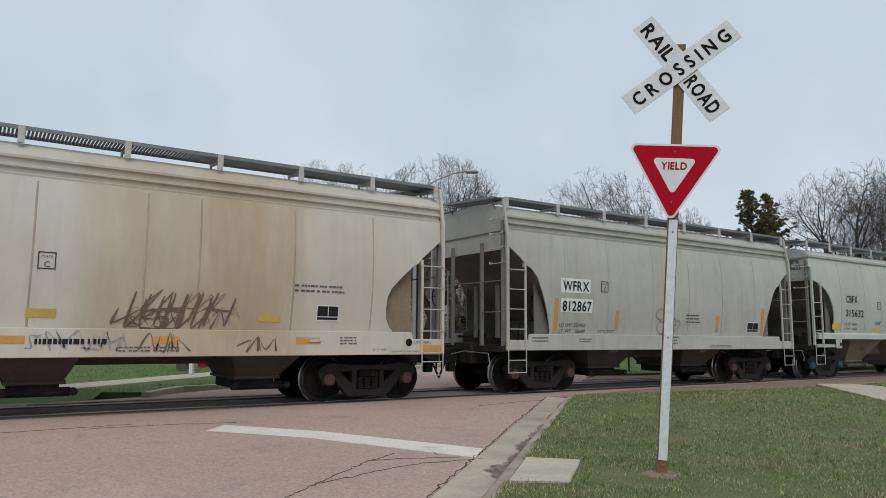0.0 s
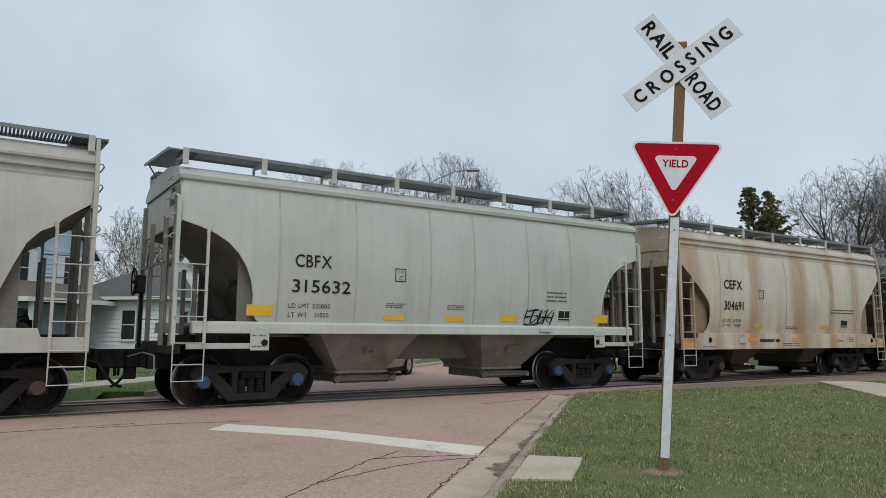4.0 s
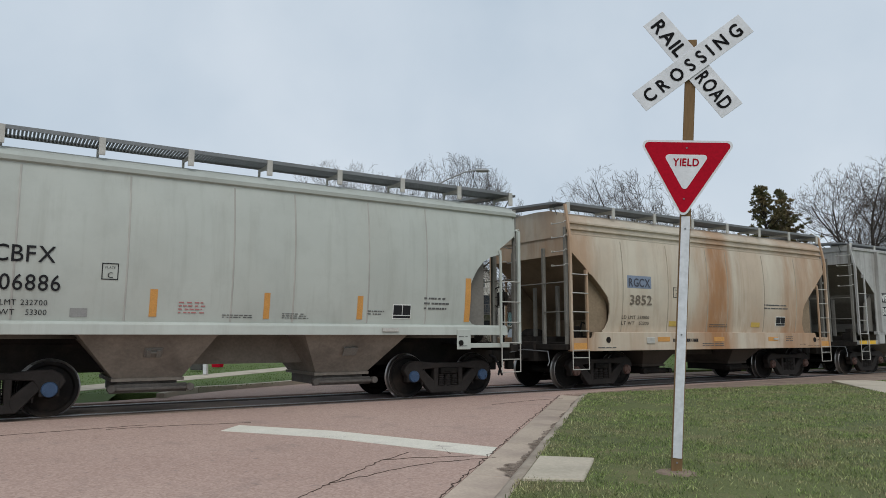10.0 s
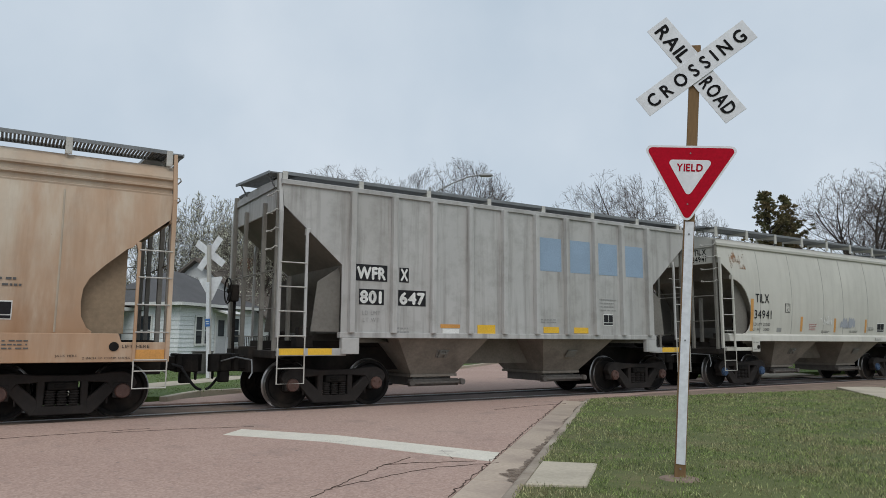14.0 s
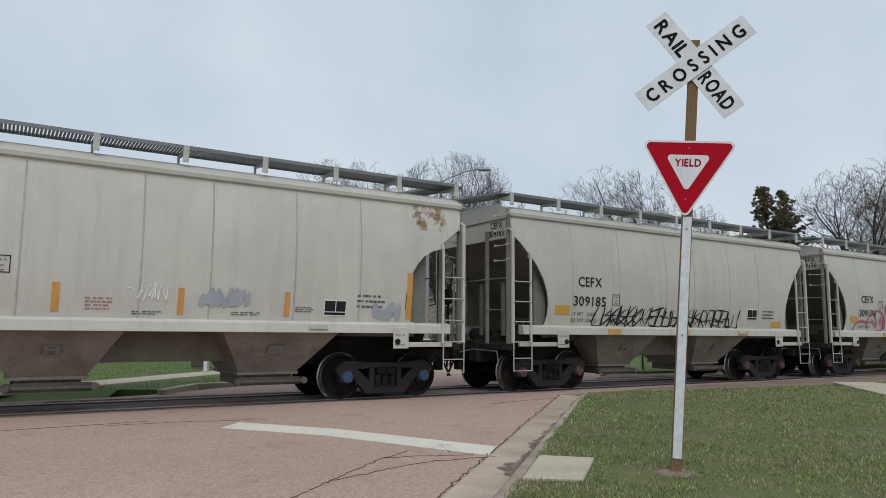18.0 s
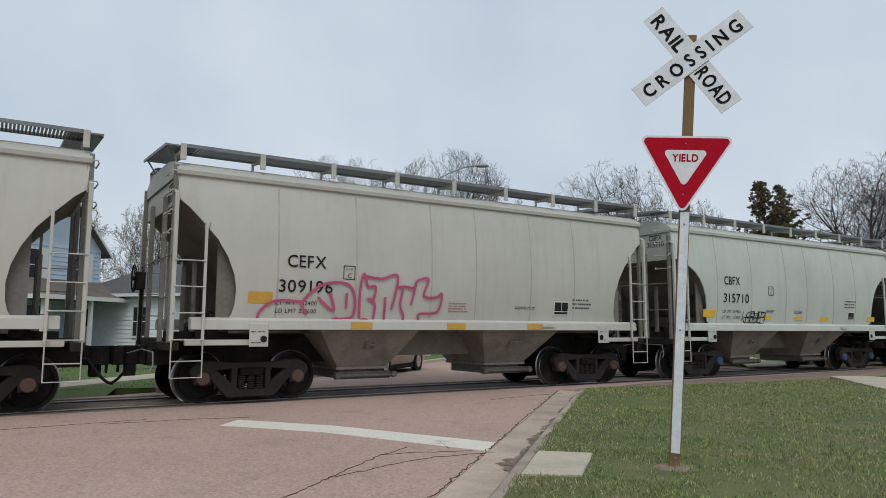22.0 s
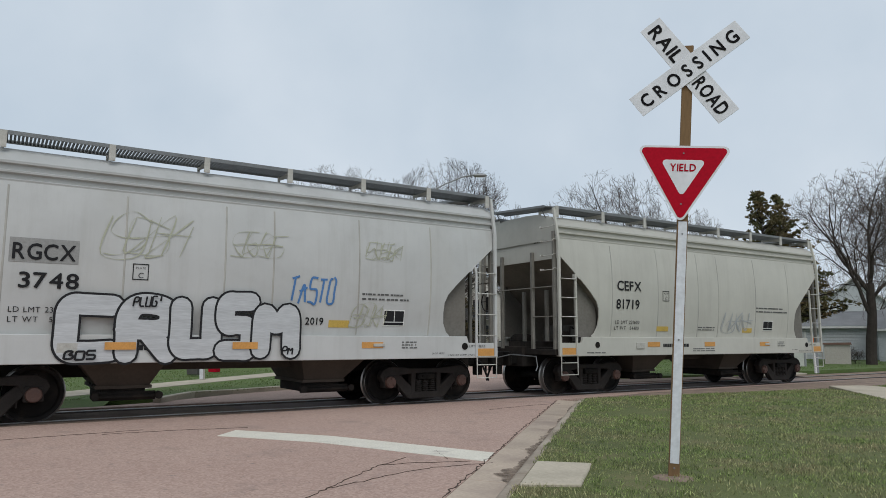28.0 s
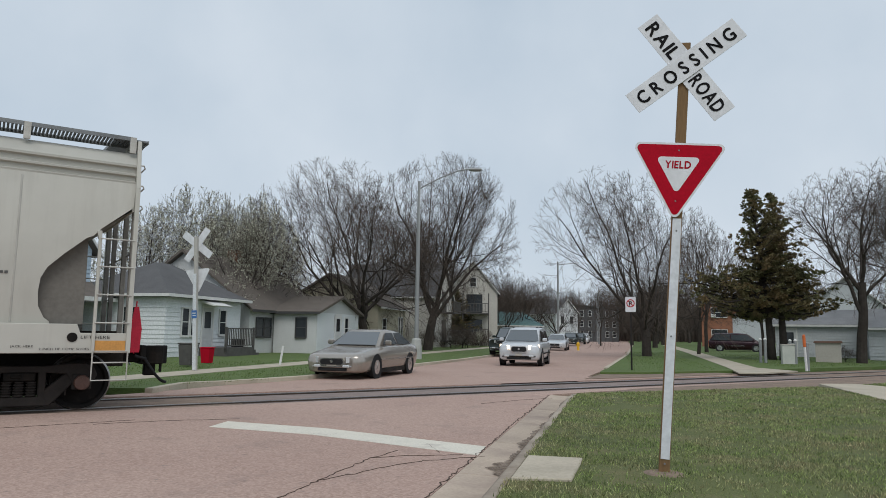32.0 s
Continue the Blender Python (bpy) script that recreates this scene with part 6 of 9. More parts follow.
def car_6(root):
    k = "C"
    for i in range(10):
        x = -4.23 + i * 0.935
        part("side_rib", Geo().prism([(x - 0.065, -1.555), (x - 0.055, -1.675), (x + 0.055, -1.675), (x + 0.065, -1.555)], "z", 1.46, 4.26), M_C6[0], root, bevel=0.008)
    for x0, z0, x1, z1 in ((-4.13, 2.49, -3.43, 2.82), (-3.15, 2.50, -2.93, 2.80), (-4.05, 2.02, -3.5, 2.33), (-3.17, 2.02, -2.52, 2.34)):
        part("number_panel", patch_on(k, x0, z0, x1, z1, 0.006, 1), M_INK, root, "black panel")
    for t, x, z, fit in (("WFR", -4.1, 2.535, 0.62), ("X", -3.12, 2.54, 0.16), ("801", -4.02, 2.06, 0.49), ("647", -3.13, 2.06, 0.57)):
        f_ = fit / lettering(t, 0.24)[2]
        for ch, x0, w in letters_of(t, 0.24):
            part("letter", words_on(k, ch, x + x0 * f_, z, 0.24, fit=w * f_, bold=0.016), M_WHITE, root, "white letter")
    marks(root, k, [("LD LMT", -3.98, 1.82, 0.085, 0.4, INK_GREY), ("LT WT", -3.96, 1.68, 0.085, 0.36, INK_GREY)])
    tape(root, k, [(-5.64, 1.04, -5.17, 1.16), (-5.08, 1.04, -4.6, 1.16), (4.7, 1.04, 5.17, 1.16), (5.2, 1.04, 5.64, 1.16)], M_YELLOW, -1.56)
    tape(root, k, [(-1.20, 1.44, -0.72, 1.66), (0.67, 1.50, 1.14, 1.64), (1.62, 1.50, 2.08, 1.64)], M_YELLOW, -1.56)
    tape(root, k, [(-2.1, 1.42, -1.68, 1.57)], M_WHITE)
    tape(root, k, [(-2.15, 1.58, -1.66, 1.66)], M_ORANGE)
    for i in range(4):
        x = 0.40 + i * 0.935
        part("paint_patch", patch_on(k, x + 0.085, 2.95, x + 0.85, 3.74, 0.005, 1), PANEL_SKY, root, "pale blue painted-out patch")
    label_box(root, k, 2.6, 1.70, 0.32, 0.28)
    small_print(root, k, [(2.45, 2.32, 0.6, 4, 0.045), (-3.2, 1.55, 0.3, 2, 0.04), (0.6, 1.8, 0.5, 2, 0.03)], INK_GREY)


def car_7(root):
    end_marks(root, "A", [("TILX", -0.72, 3.82, 0.17, 0.42, M_INK), ("34941", -0.66, 3.62, 0.17, 0.5, M_INK)])
    k = "A"
    marks(root, k, [("TILX", -4.25, 2.47, 0.27, 0.66, M_INK), ("34941", -4.3, 2.0, 0.26, 0.87, M_INK), ("LD LMT 233500", -4.32, 1.79, 0.09, 0.8, M_INK), ("LT WT   52500", -4.34, 1.64, 0.09, 0.8, M_INK)])
    plate_c(root, k, -2.76, 2.21)
    tape(root, k, [(-4.47, 1.63, -4.34, 2.57), (-1.93, 1.64, -1.82, 2.1), (-0.03, 1.63, 0.07, 2.08), (1.87, 1.64, 1.97, 2.08), (4.46, 1.62, 4.59, 2.57)], M_ORANGE)
    label_box(root, k, 2.66, 1.66, 0.46, 0.31)
    small_print(root, k, [(-1.45, 1.86, 0.4, 4, 0.03)], INK_RED)
    small_print(root, k, [(3.35, 2.05, 0.62, 3, 0.055), (-0.75, 1.66, 0.5, 2, 0.02), (2.08, 1.8, 0.35, 3, 0.02), (0.9, 1.68, 0.5, 2, 0.02)])
    spray(root, scrawl_on(k, 0.35, 1.2, 1.78, 2.12, 5, 0.11, 31), plain("grey_blue_overspray", (0.36, 0.38, 0.42), 0.7), "greyish blue painted-over handwriting")
    spray(root, scrawl_on(k, 3.75, 4.3, 1.6, 1.95, 3, 0.14, 33), plain("grey_overspray", (0.36, 0.38, 0.43), 0.7), "greyish blue painted-over patch")
    spray(root, scrawl_on(k, -0.85, -0.2, 1.85, 2.2, 3, 0.03, 37), M_WHITE, "thin white handwriting")
    part("stencil_box", patch_on(k, -3.15, 1.62, -2.92, 1.74, 0.008, 1), INK_GREY, root)
    part("rust_stain", patch_on(k, -5.3, 3.42, -4.6, 4.02, 0.004, 3), RUST_SPOT, root, "brown rust stain")
    part("rust_stain", patch_on(k, 4.6, 3.5, 5.6, 4.02, 0.004, 3), RUST_SPOT, root, "brown rust stain")
    sill_a(root, [])


def car_8(root):
    end_marks(root, "A", [("CEFX", -0.72, 3.82, 0.16, 0.46, M_INK), ("309185", -0.66, 3.63, 0.16, 0.58, M_INK)])
    k = "A"
    marks(root, k, [("CEFX", -3.82, 2.51, 0.24, 0.77, M_INK), ("309185", -3.97, 2.04, 0.24, 1.07, M_INK), ("LT WT   52400", -4.01, 1.80, 0.085, 0.8, M_INK), ("LD LMT 233600", -4.01, 1.65, 0.085, 0.8, M_INK)])
    plate_c(root, k, -2.66, 2.08)
    tape(root, k, [(-4.53, 1.82, -4.08, 2.03), (4.06, 1.60, 4.55, 1.77)], M_AMBER)
    label_box(root, k, 2.86, 1.80, 0.46, 0.32)
    small_print(root, k, [(3.6, 2.05, 0.6, 3, 0.05)])
    spray(root, wild_on(k, -3.2, -0.1, 1.58, 2.06, 11, 0.045, 11), M_INK, "long black tangled letters in spray paint")
    spray(root, wild_on(k, -0.05, 2.25, 1.56, 2.04, 8, 0.045, 14), M_INK, "long black tangled letters in spray paint")
    sill_a(root, [-2.85, -0.24, 2.34], M_AMBER)


def car_9(root):
    end_marks(root, "A", [("CEFX", -0.72, 3.82, 0.16, 0.46, M_INK), ("309196", -0.66, 3.63, 0.16, 0.58, M_INK)])
    k = "A"
    marks(root, k, [("CEFX", -3.82, 2.51, 0.24, 0.77, M_INK), ("309196", -3.97, 2.04, 0.24, 1.07, M_INK), ("LT WT   52400", -4.01, 1.80, 0.085, 0.8, M_INK), ("LD LMT 233600", -4.01, 1.65, 0.085, 0.8, M_INK)])
    plate_c(root, k, -2.68, 2.32)
    tape(root, k, [(-4.53, 1.82, -4.08, 2.03), (4.5, 1.42, 4.95, 1.56)], M_AMBER)
    label_box(root, k, 2.78, 1.70, 0.44, 0.32)
    small_print(root, k, [(3.35, 2.05, 0.6, 3, 0.05), (1.6, 1.86, 0.7, 2, 0.02)])
    small_print(root, k, [(-0.2, 1.9, 0.5, 4, 0.03)], INK_RED)
    outline = [[(-3.4, 1.62), (-3.5, 1.85), (-3.2, 2.15), (-2.85, 2.25), (-2.55, 2.2), (-2.42, 1.95), (-2.45, 1.6), (-2.7, 1.55)], [(-3.2, 1.95), (-2.85, 1.7), (-2.95, 2.05)], [(-2.6, 1.75), (-2.6, 2.05)],
               [(-2.3, 1.56), (-2.32, 2.1), (-2.25, 2.45), (-2.15, 2.2), (-1.98, 2.2), (-2.02, 1.95), (-2.15, 1.95), (-1.98, 1.85), (-2.0, 1.5)], [(-2.2, 2.4), (-1.85, 2.36), (-1.5, 2.45), (-1.52, 2.1), (-1.6, 1.75)], [(-1.75, 2.0), (-1.75, 1.5)],
               [(-1.5, 2.2), (-1.3, 2.22), (-1.1, 2.2), (-1.02, 2.35), (-0.75, 2.4), (-0.85, 2.05), (-0.55, 2.02), (-0.4, 2.1), (-0.5, 1.72), (-0.95, 1.66), (-0.88, 1.45)], [(-1.35, 2.2), (-1.4, 1.85), (-1.3, 1.6), (-1.4, 1.45)], [(-1.05, 2.3), (-1.15, 1.85)],
               [(-3.5, 1.42), (-3.3, 1.52), (-3.1, 1.40), (-2.8, 1.56), (-2.5, 1.42), (-2.2, 1.55), (-1.9, 1.42), (-1.6, 1.52), (-1.3, 1.40), (-0.95, 1.46)]]
    g = Geo()
    for i, q in enumerate(outline):
        r = ribbon_on(k, q, 0.052, 0.03 + 0.0012 * i)
        g.add(r.v, r.f)
    r = ribbon_on(k, [(-4.35, 1.42), (-4.30, 1.68), (-4.0, 1.87), (-3.5, 1.86)], 0.05, 0.029)
    g.add(r.v, r.f)
    spray(root, g, INK_PINK, "large pink outlined letters in spray paint")
    sill_a(root, [-2.5, -0.26, 1.93], M_AMBER)


def car_10(root):
    end_marks(root, "A", [("CBFX", -0.75, 3.84, 0.15, 0.45, M_INK), ("315710", -0.68, 3.65, 0.15, 0.58, M_INK)])
    k = "A"
    marks(root, k, [("CBFX", -3.7, 2.66, 0.25, 0.72, M_INK), ("315710", -3.74, 2.15, 0.27, 1.18, M_INK), ("LD LMT 234900", -3.76, 1.85, 0.09, 0.82, M_INK), ("LT WT   51100", -3.78, 1.68, 0.09, 0.82, M_INK)])
    plate_c(root, k, -1.58, 2.40)
    tape(root, k, [(-4.61, 1.72, -4.1, 1.93), (-1.81, 1.67, -1.38, 1.78), (-0.2, 1.67, 0.24, 1.78), (1.27, 1.66, 1.75, 1.78), (4.2, 1.66, 4.68, 1.82)], M_YELLOW)
    label_box(root, k, 2.95, 1.71, 0.36, 0.26)
    small_print(root, k, [(2.7, 2.3, 0.7, 3, 0.05), (-1.7, 1.95, 0.45, 3, 0.02), (-0.2, 1.95, 0.5, 3, 0.02)])
    spray(root, wild_on(k, -2.8, -1.85, 1.58, 1.9, 5, 0.035, 25), M_INK, "black handwriting in spray paint")
    sill_a(root, [])


def car_11(root):
    k = "B"
    part("number_panel", patch_on(k, -3.71, 2.52, -2.75, 2.90, 0.006, 2), INK_GREY, root, "grey panel")
    marks(root, k, [("RGCX", -3.66, 2.57, 0.26, 0.86, M_INK), ("3748", -3.55, 2.13, 0.25, 0.82, M_INK), ("LD LMT 233000", -3.66, 1.75, 0.09, 0.87, M_INK), ("LT WT   53000", -3.66, 1.6, 0.09, 0.87, M_INK)])
    plate_c(root, k, -1.94, 2.32)
    label_box(root, k, 2.8, 1.61, 0.48, 0.33)
    tape(root, k, [(1.62, 1.57, 2.05, 1.71)], M_DULL)
    small_print(root, k, [(2.3, 2.22, 1.1, 2, 0.05)])
    sill_b(root)
    # bubble letters: broad silver strokes over black edges, each letter over the one before
    for i, (ch, x0, x1) in enumerate((("C", -2.95, -2.12), ("R", -2.07, -1.27), ("U", -1.22, -0.55), ("S", -0.45, 0.11), ("M", 0.19, 0.90))):
        depth = -1.622 - 0.006 * i
        for j, (w_, ink, lab) in enumerate(((0.40, M_INK, "black outline of a bubble letter"), (0.325, INK_SILVER, "silver bubble letter"))):
            g = Geo()
            for pts in tag_strokes(ch, x0, x1, 1.13, 1.95, 50 + i, 0.02, 0.02, 1):
                r = ribbon_on(k, pts, w_, 0.0)
                g.add(r.v, r.f)
                for px, pz in (pts[0], pts[-1]):
                    g.add([(px + w_ / 2 * math.cos(q * 0.5236), 0, pz + w_ / 2 * math.sin(q * 0.5236)) for q in range(12)], [tuple(range(12))])
            g.v = [(x, depth - 0.002 * j - 0.0002 * (n % 3), z) for n, (x, y, z) in enumerate(g.v)]
            spray(root, g, ink, lab)
    for text, x0, x1, z0, z1, w, sd in (("PLUG!", -1.92, -1.45, 1.88, 2.04, 0.028, 51), ("BOS", -2.89, -2.42, 1.02, 1.16, 0.035, 52), ("PM", 0.64, 0.86, 1.06, 1.2, 0.03, 53)):
        spray(root, tag_on(k, text, x0, x1, z0, z1, w, sd, y=-1.656, jitter=0.0), M_INK, "small black handwriting over silver letters")
    tape(root, k, [(-2.3, 1.17, -1.83, 1.29), (-0.25, 1.17, 0.2, 1.29)], M_ORANGE, -1.655)
    marks(root, k, [("2019", 1.14, 1.62, 0.14, 0.36, M_INK)])
    spray(root, tag_on(k, "TASTO", 0.75, 1.7, 2.05, 2.5, 0.04, 61), INK_BLUE, "thin blue handwriting")
    spray(root, wild_on(k, -2.3, -1.3, 2.75, 3.4, 3, 0.03, 63), INK_OLIVE, "faded olive handwriting")
    spray(root, wild_on(k, -0.25, 0.5, 2.85, 3.3, 3, 0.025, 65), INK_OLIVE, "faded olive handwriting")
    spray(root, wild_on(k, 2.4, 3.05, 2.95, 3.3, 4, 0.025, 67), INK_OLIVE, "faded olive handwriting")
    spray(root, wild_on(k, 2.1, 2.75, 1.6, 2.0, 4, 0.025, 69), INK_OLIVE, "faded olive handwriting")
    spray(root, tag_on(k, "CBSO", -5.3, -4.5, 3.06, 3.42, 0.05, 71, jitter=0.06), INK_PINK, "pink handwriting in spray paint")
    spray(root, tag_on(k, "LCK", -4.95, -4.42, 2.74, 2.98, 0.045, 72, jitter=0.06), INK_PINK, "pink handwriting in spray paint")


def car_12(root):
    end_marks(root, "B", [("CEFX", -0.72, 3.95, 0.16, 0.45, M_INK), ("81719", -0.66, 3.74, 0.16, 0.5, M_INK)])
    k = "B"
    marks(root, k, [("CEFX", -3.61, 2.60, 0.25, 0.87, M_INK), ("81719", -3.64, 2.13, 0.25, 0.83, M_INK), ("LD LMT 231600", -3.66, 1.75, 0.09, 0.88, M_INK), ("LT WT   54400", -3.67, 1.60, 0.09, 0.88, M_INK)])
    plate_c(root, k, -1.9, 2.37)
    label_box(root, k, 2.6, 1.62, 0.48, 0.30)
    tape(root, k, [(-2.09, 1.57, -1.64, 1.70), (1.62, 1.56, 2.06, 1.69)], M_DULL)
    small_print(root, k, [(2.24, 2.27, 1.6, 2, 0.055), (-0.4, 1.68, 0.85, 2, 0.035)])
    spray(root, wild_on(k, 0.75, 1.9, 1.62, 2.15, 4, 0.035, 75), plain("pale_grey_spray", (0.40, 0.42, 0.43), 0.7), "pale grey handwriting")
    sill_b(root)
    part("end_marker_flag", Geo().prism([(5.78, 0.92), (5.98, 0.92), (6.0, 1.35), (5.93, 1.75), (5.86, 1.75), (5.80, 1.35)], "y", -0.30, -0.26).tube([(5.89, -0.28, 0.9), (5.89, -0.28, 1.85)], 0.012, 6), mat("red_cloth_flag", (0.55, 0.02, 0.05), 0.8, var=0.25, scale=6), root, "red end-of-train flag")


CENTRES = (2.68, 15.77, 28.66, 41.73, 54.76, 67.76, 80.93, 93.93, 106.96, 119.98, 132.85, 146.1, 159.15)
M_C6 = paint_set("grey_ribbed", (0.46, 0.455, 0.44), (0.27, 0.25, 0.22), 0.5, 0.85, 0.55, 0.0, 6.1)
TRAIN = (
    ("B", "tan-stained cream covered hopper car with scribbled lettering", paint_set("cream_tan", (0.58, 0.545, 0.465), (0.40, 0.265, 0.15), 0.35, 0.2, 0.10, 0.0, 0.2, ((-1.2, 2.45, 0.6, 0.45), (0.45, 2.4, 0.35, 0.4))), M_CAPBROWN, car_0),
    ("B1", "light grey covered hopper car with white number panels", paint_set("light_grey", (0.468, 0.452, 0.405), (0.33, 0.295, 0.24), 0.35, 0.35, 0.25, 0.0, 1.3), M_CAPBROWN, car_1),
    ("A1", "pale grey-green covered hopper car with yellow reflectors", paint_set("grey_green", (0.480, 0.500, 0.458), DUST, 0.35, 0.3, 0.12, 0.0, 2.4), M_CAPBLUE, car_2),
    ("B", "tan rust-streaked covered hopper car with tall side sill", paint_set("rust_cream", (0.58, 0.54, 0.46), (0.37, 0.22, 0.11), 0.4, 0.35, 0.18, 0.0, 3.5, ((-5.7, -4.6, 0.3, 0.7), (-2.35, -1.8, 0.15, 0.6), (-0.1, 0.75, 0.2, 0.7), (2.0, 2.45, 0.12, 0.75), (3.6, 4.1, 0.15, 0.6)), 0.8), M_CAPBROWN, car_3),
    ("A", "grey-green covered hopper car with orange reflector bars", paint_set("green_grey", (0.449, 0.477, 0.435), DUST, 0.3, 0.3, 0.15, 0.0, 4.6), M_CAPBLUE, car_4),
    ("B", "orange-tan rust-stained covered hopper car", paint_set("orange_tan", (0.58, 0.52, 0.42), (0.36, 0.17, 0.065), 0.45, 0.4, 0.15, 0.2, 5.7, ((-5.7, -4.7, 0.3, 0.6), (-0.95, -0.35, 0.2, 0.4), (-0.45, 0.65, 0.26, 0.95), (1.0, 2.3, 0.3, 0.3), (3.0, 5.7, 0.6, 0.6)), 0.35), M_CAPBROWN, car_5),
    ("C", "grey ribbed covered hopper car with a pale blue patch", M_C6, M_CAPBROWN, car_6),
    ("A", "cream-grey covered hopper car with orange reflector bars", paint_set("cream_grey", (0.538, 0.524, 0.468), DUST, 0.3, 0.25, 0.1, 0.0, 7.8), M_CAPBLUE, car_7),
    ("A2", "light grey covered hopper car with long black graffiti", paint_set("warm_grey", (0.488, 0.474, 0.420), DUST, 0.3, 0.25, 0.1, 0.0, 8.9), M_CAPBROWN, car_8),
    ("A2", "light grey covered hopper car with large pink graffiti", paint_set("warm_grey_two", (0.490, 0.476, 0.426), DUST, 0.25, 0.2, 0.1, 0.0, 9.1), M_CAPBROWN, car_9),
    ("A1", "pale grey-green covered hopper car with small black graffiti", paint_set("pale_green_grey", (0.505, 0.528, 0.477), DUST, 0.22, 0.2, 0.08, 0.0, 10.2), M_CAPBLUE, car_10),
    ("B", "white-grey covered hopper car with silver bubble graffiti", paint_set("white_grey", (0.505, 0.512, 0.502), DUST, 0.3, 0.2, 0.12, 0.0, 11.3), M_CAPBROWN, car_11),
    ("B", "light grey last covered hopper car with a red flag", paint_set("last_grey", (0.500, 0.490, 0.440), DUST, 0.2, 0.2, 0.08, 0.0, 12.4), M_CAPBROWN, car_12),
)
for (kind, label, paints, caps, detail), cx in zip(TRAIN, CENTRES):
    hopper(kind, cx, label, paints[0], paints[1], caps, detail)


# ---- houses ----
TURN = 42.65


def siding_mat(name, col, dirt=None):
    return mat(name, col, 0.8, var=0.1, scale=0.8, fine=14, bump=0.1, dirt=dirt or tuple(c * 0.75 for c in col), lo=0.55, hi=0.85)


M_SHINGLE_PALE = mat("pale_grey_shingle", (0.20, 0.205, 0.21), 0.95, var=0.25, scale=1.2, fine=22, bump=0.4, dist=0.01)
W_WHITE = siding_mat("white_siding", (0.74, 0.77, 0.78))
W_GARAGE = siding_mat("dull_white_siding", (0.52, 0.545, 0.56))
W_OFF = siding_mat("off_white_siding", (0.55, 0.53, 0.48))
W_BLUE = siding_mat("pale_blue_siding", (0.45, 0.56, 0.65))
W_STUCCO = siding_mat("pale_stucco", (0.58, 0.59, 0.58))
W_CREAM = siding_mat("cream_siding", (0.55, 0.50, 0.38))
W_GREY = siding_mat("dark_grey_siding", (0.09, 0.095, 0.10))
W_BRICK = mat("red_brick", (0.33, 0.145, 0.085), 0.9, var=0.25, scale=2, fine=30, bump=0.3, dirt=(0.22, 0.10, 0.065))
W_BEIGE = siding_mat("beige_panel", (0.42, 0.39, 0.34))
M_TRIM = plain("white_trim", (0.70, 0.70, 0.68), 0.6)
M_OFFTRIM = plain("weathered_white_trim", (0.58, 0.57, 0.53), 0.7)
M_DARKTRIM = plain("dark_trim", (0.05, 0.05, 0.05), 0.7)
M_DOOR = plain("pale_door", (0.55, 0.56, 0.56), 0.6)
M_DECK = mat("grey_weathered_wood", (0.10, 0.095, 0.09), 0.9, var=0.3, scale=4)


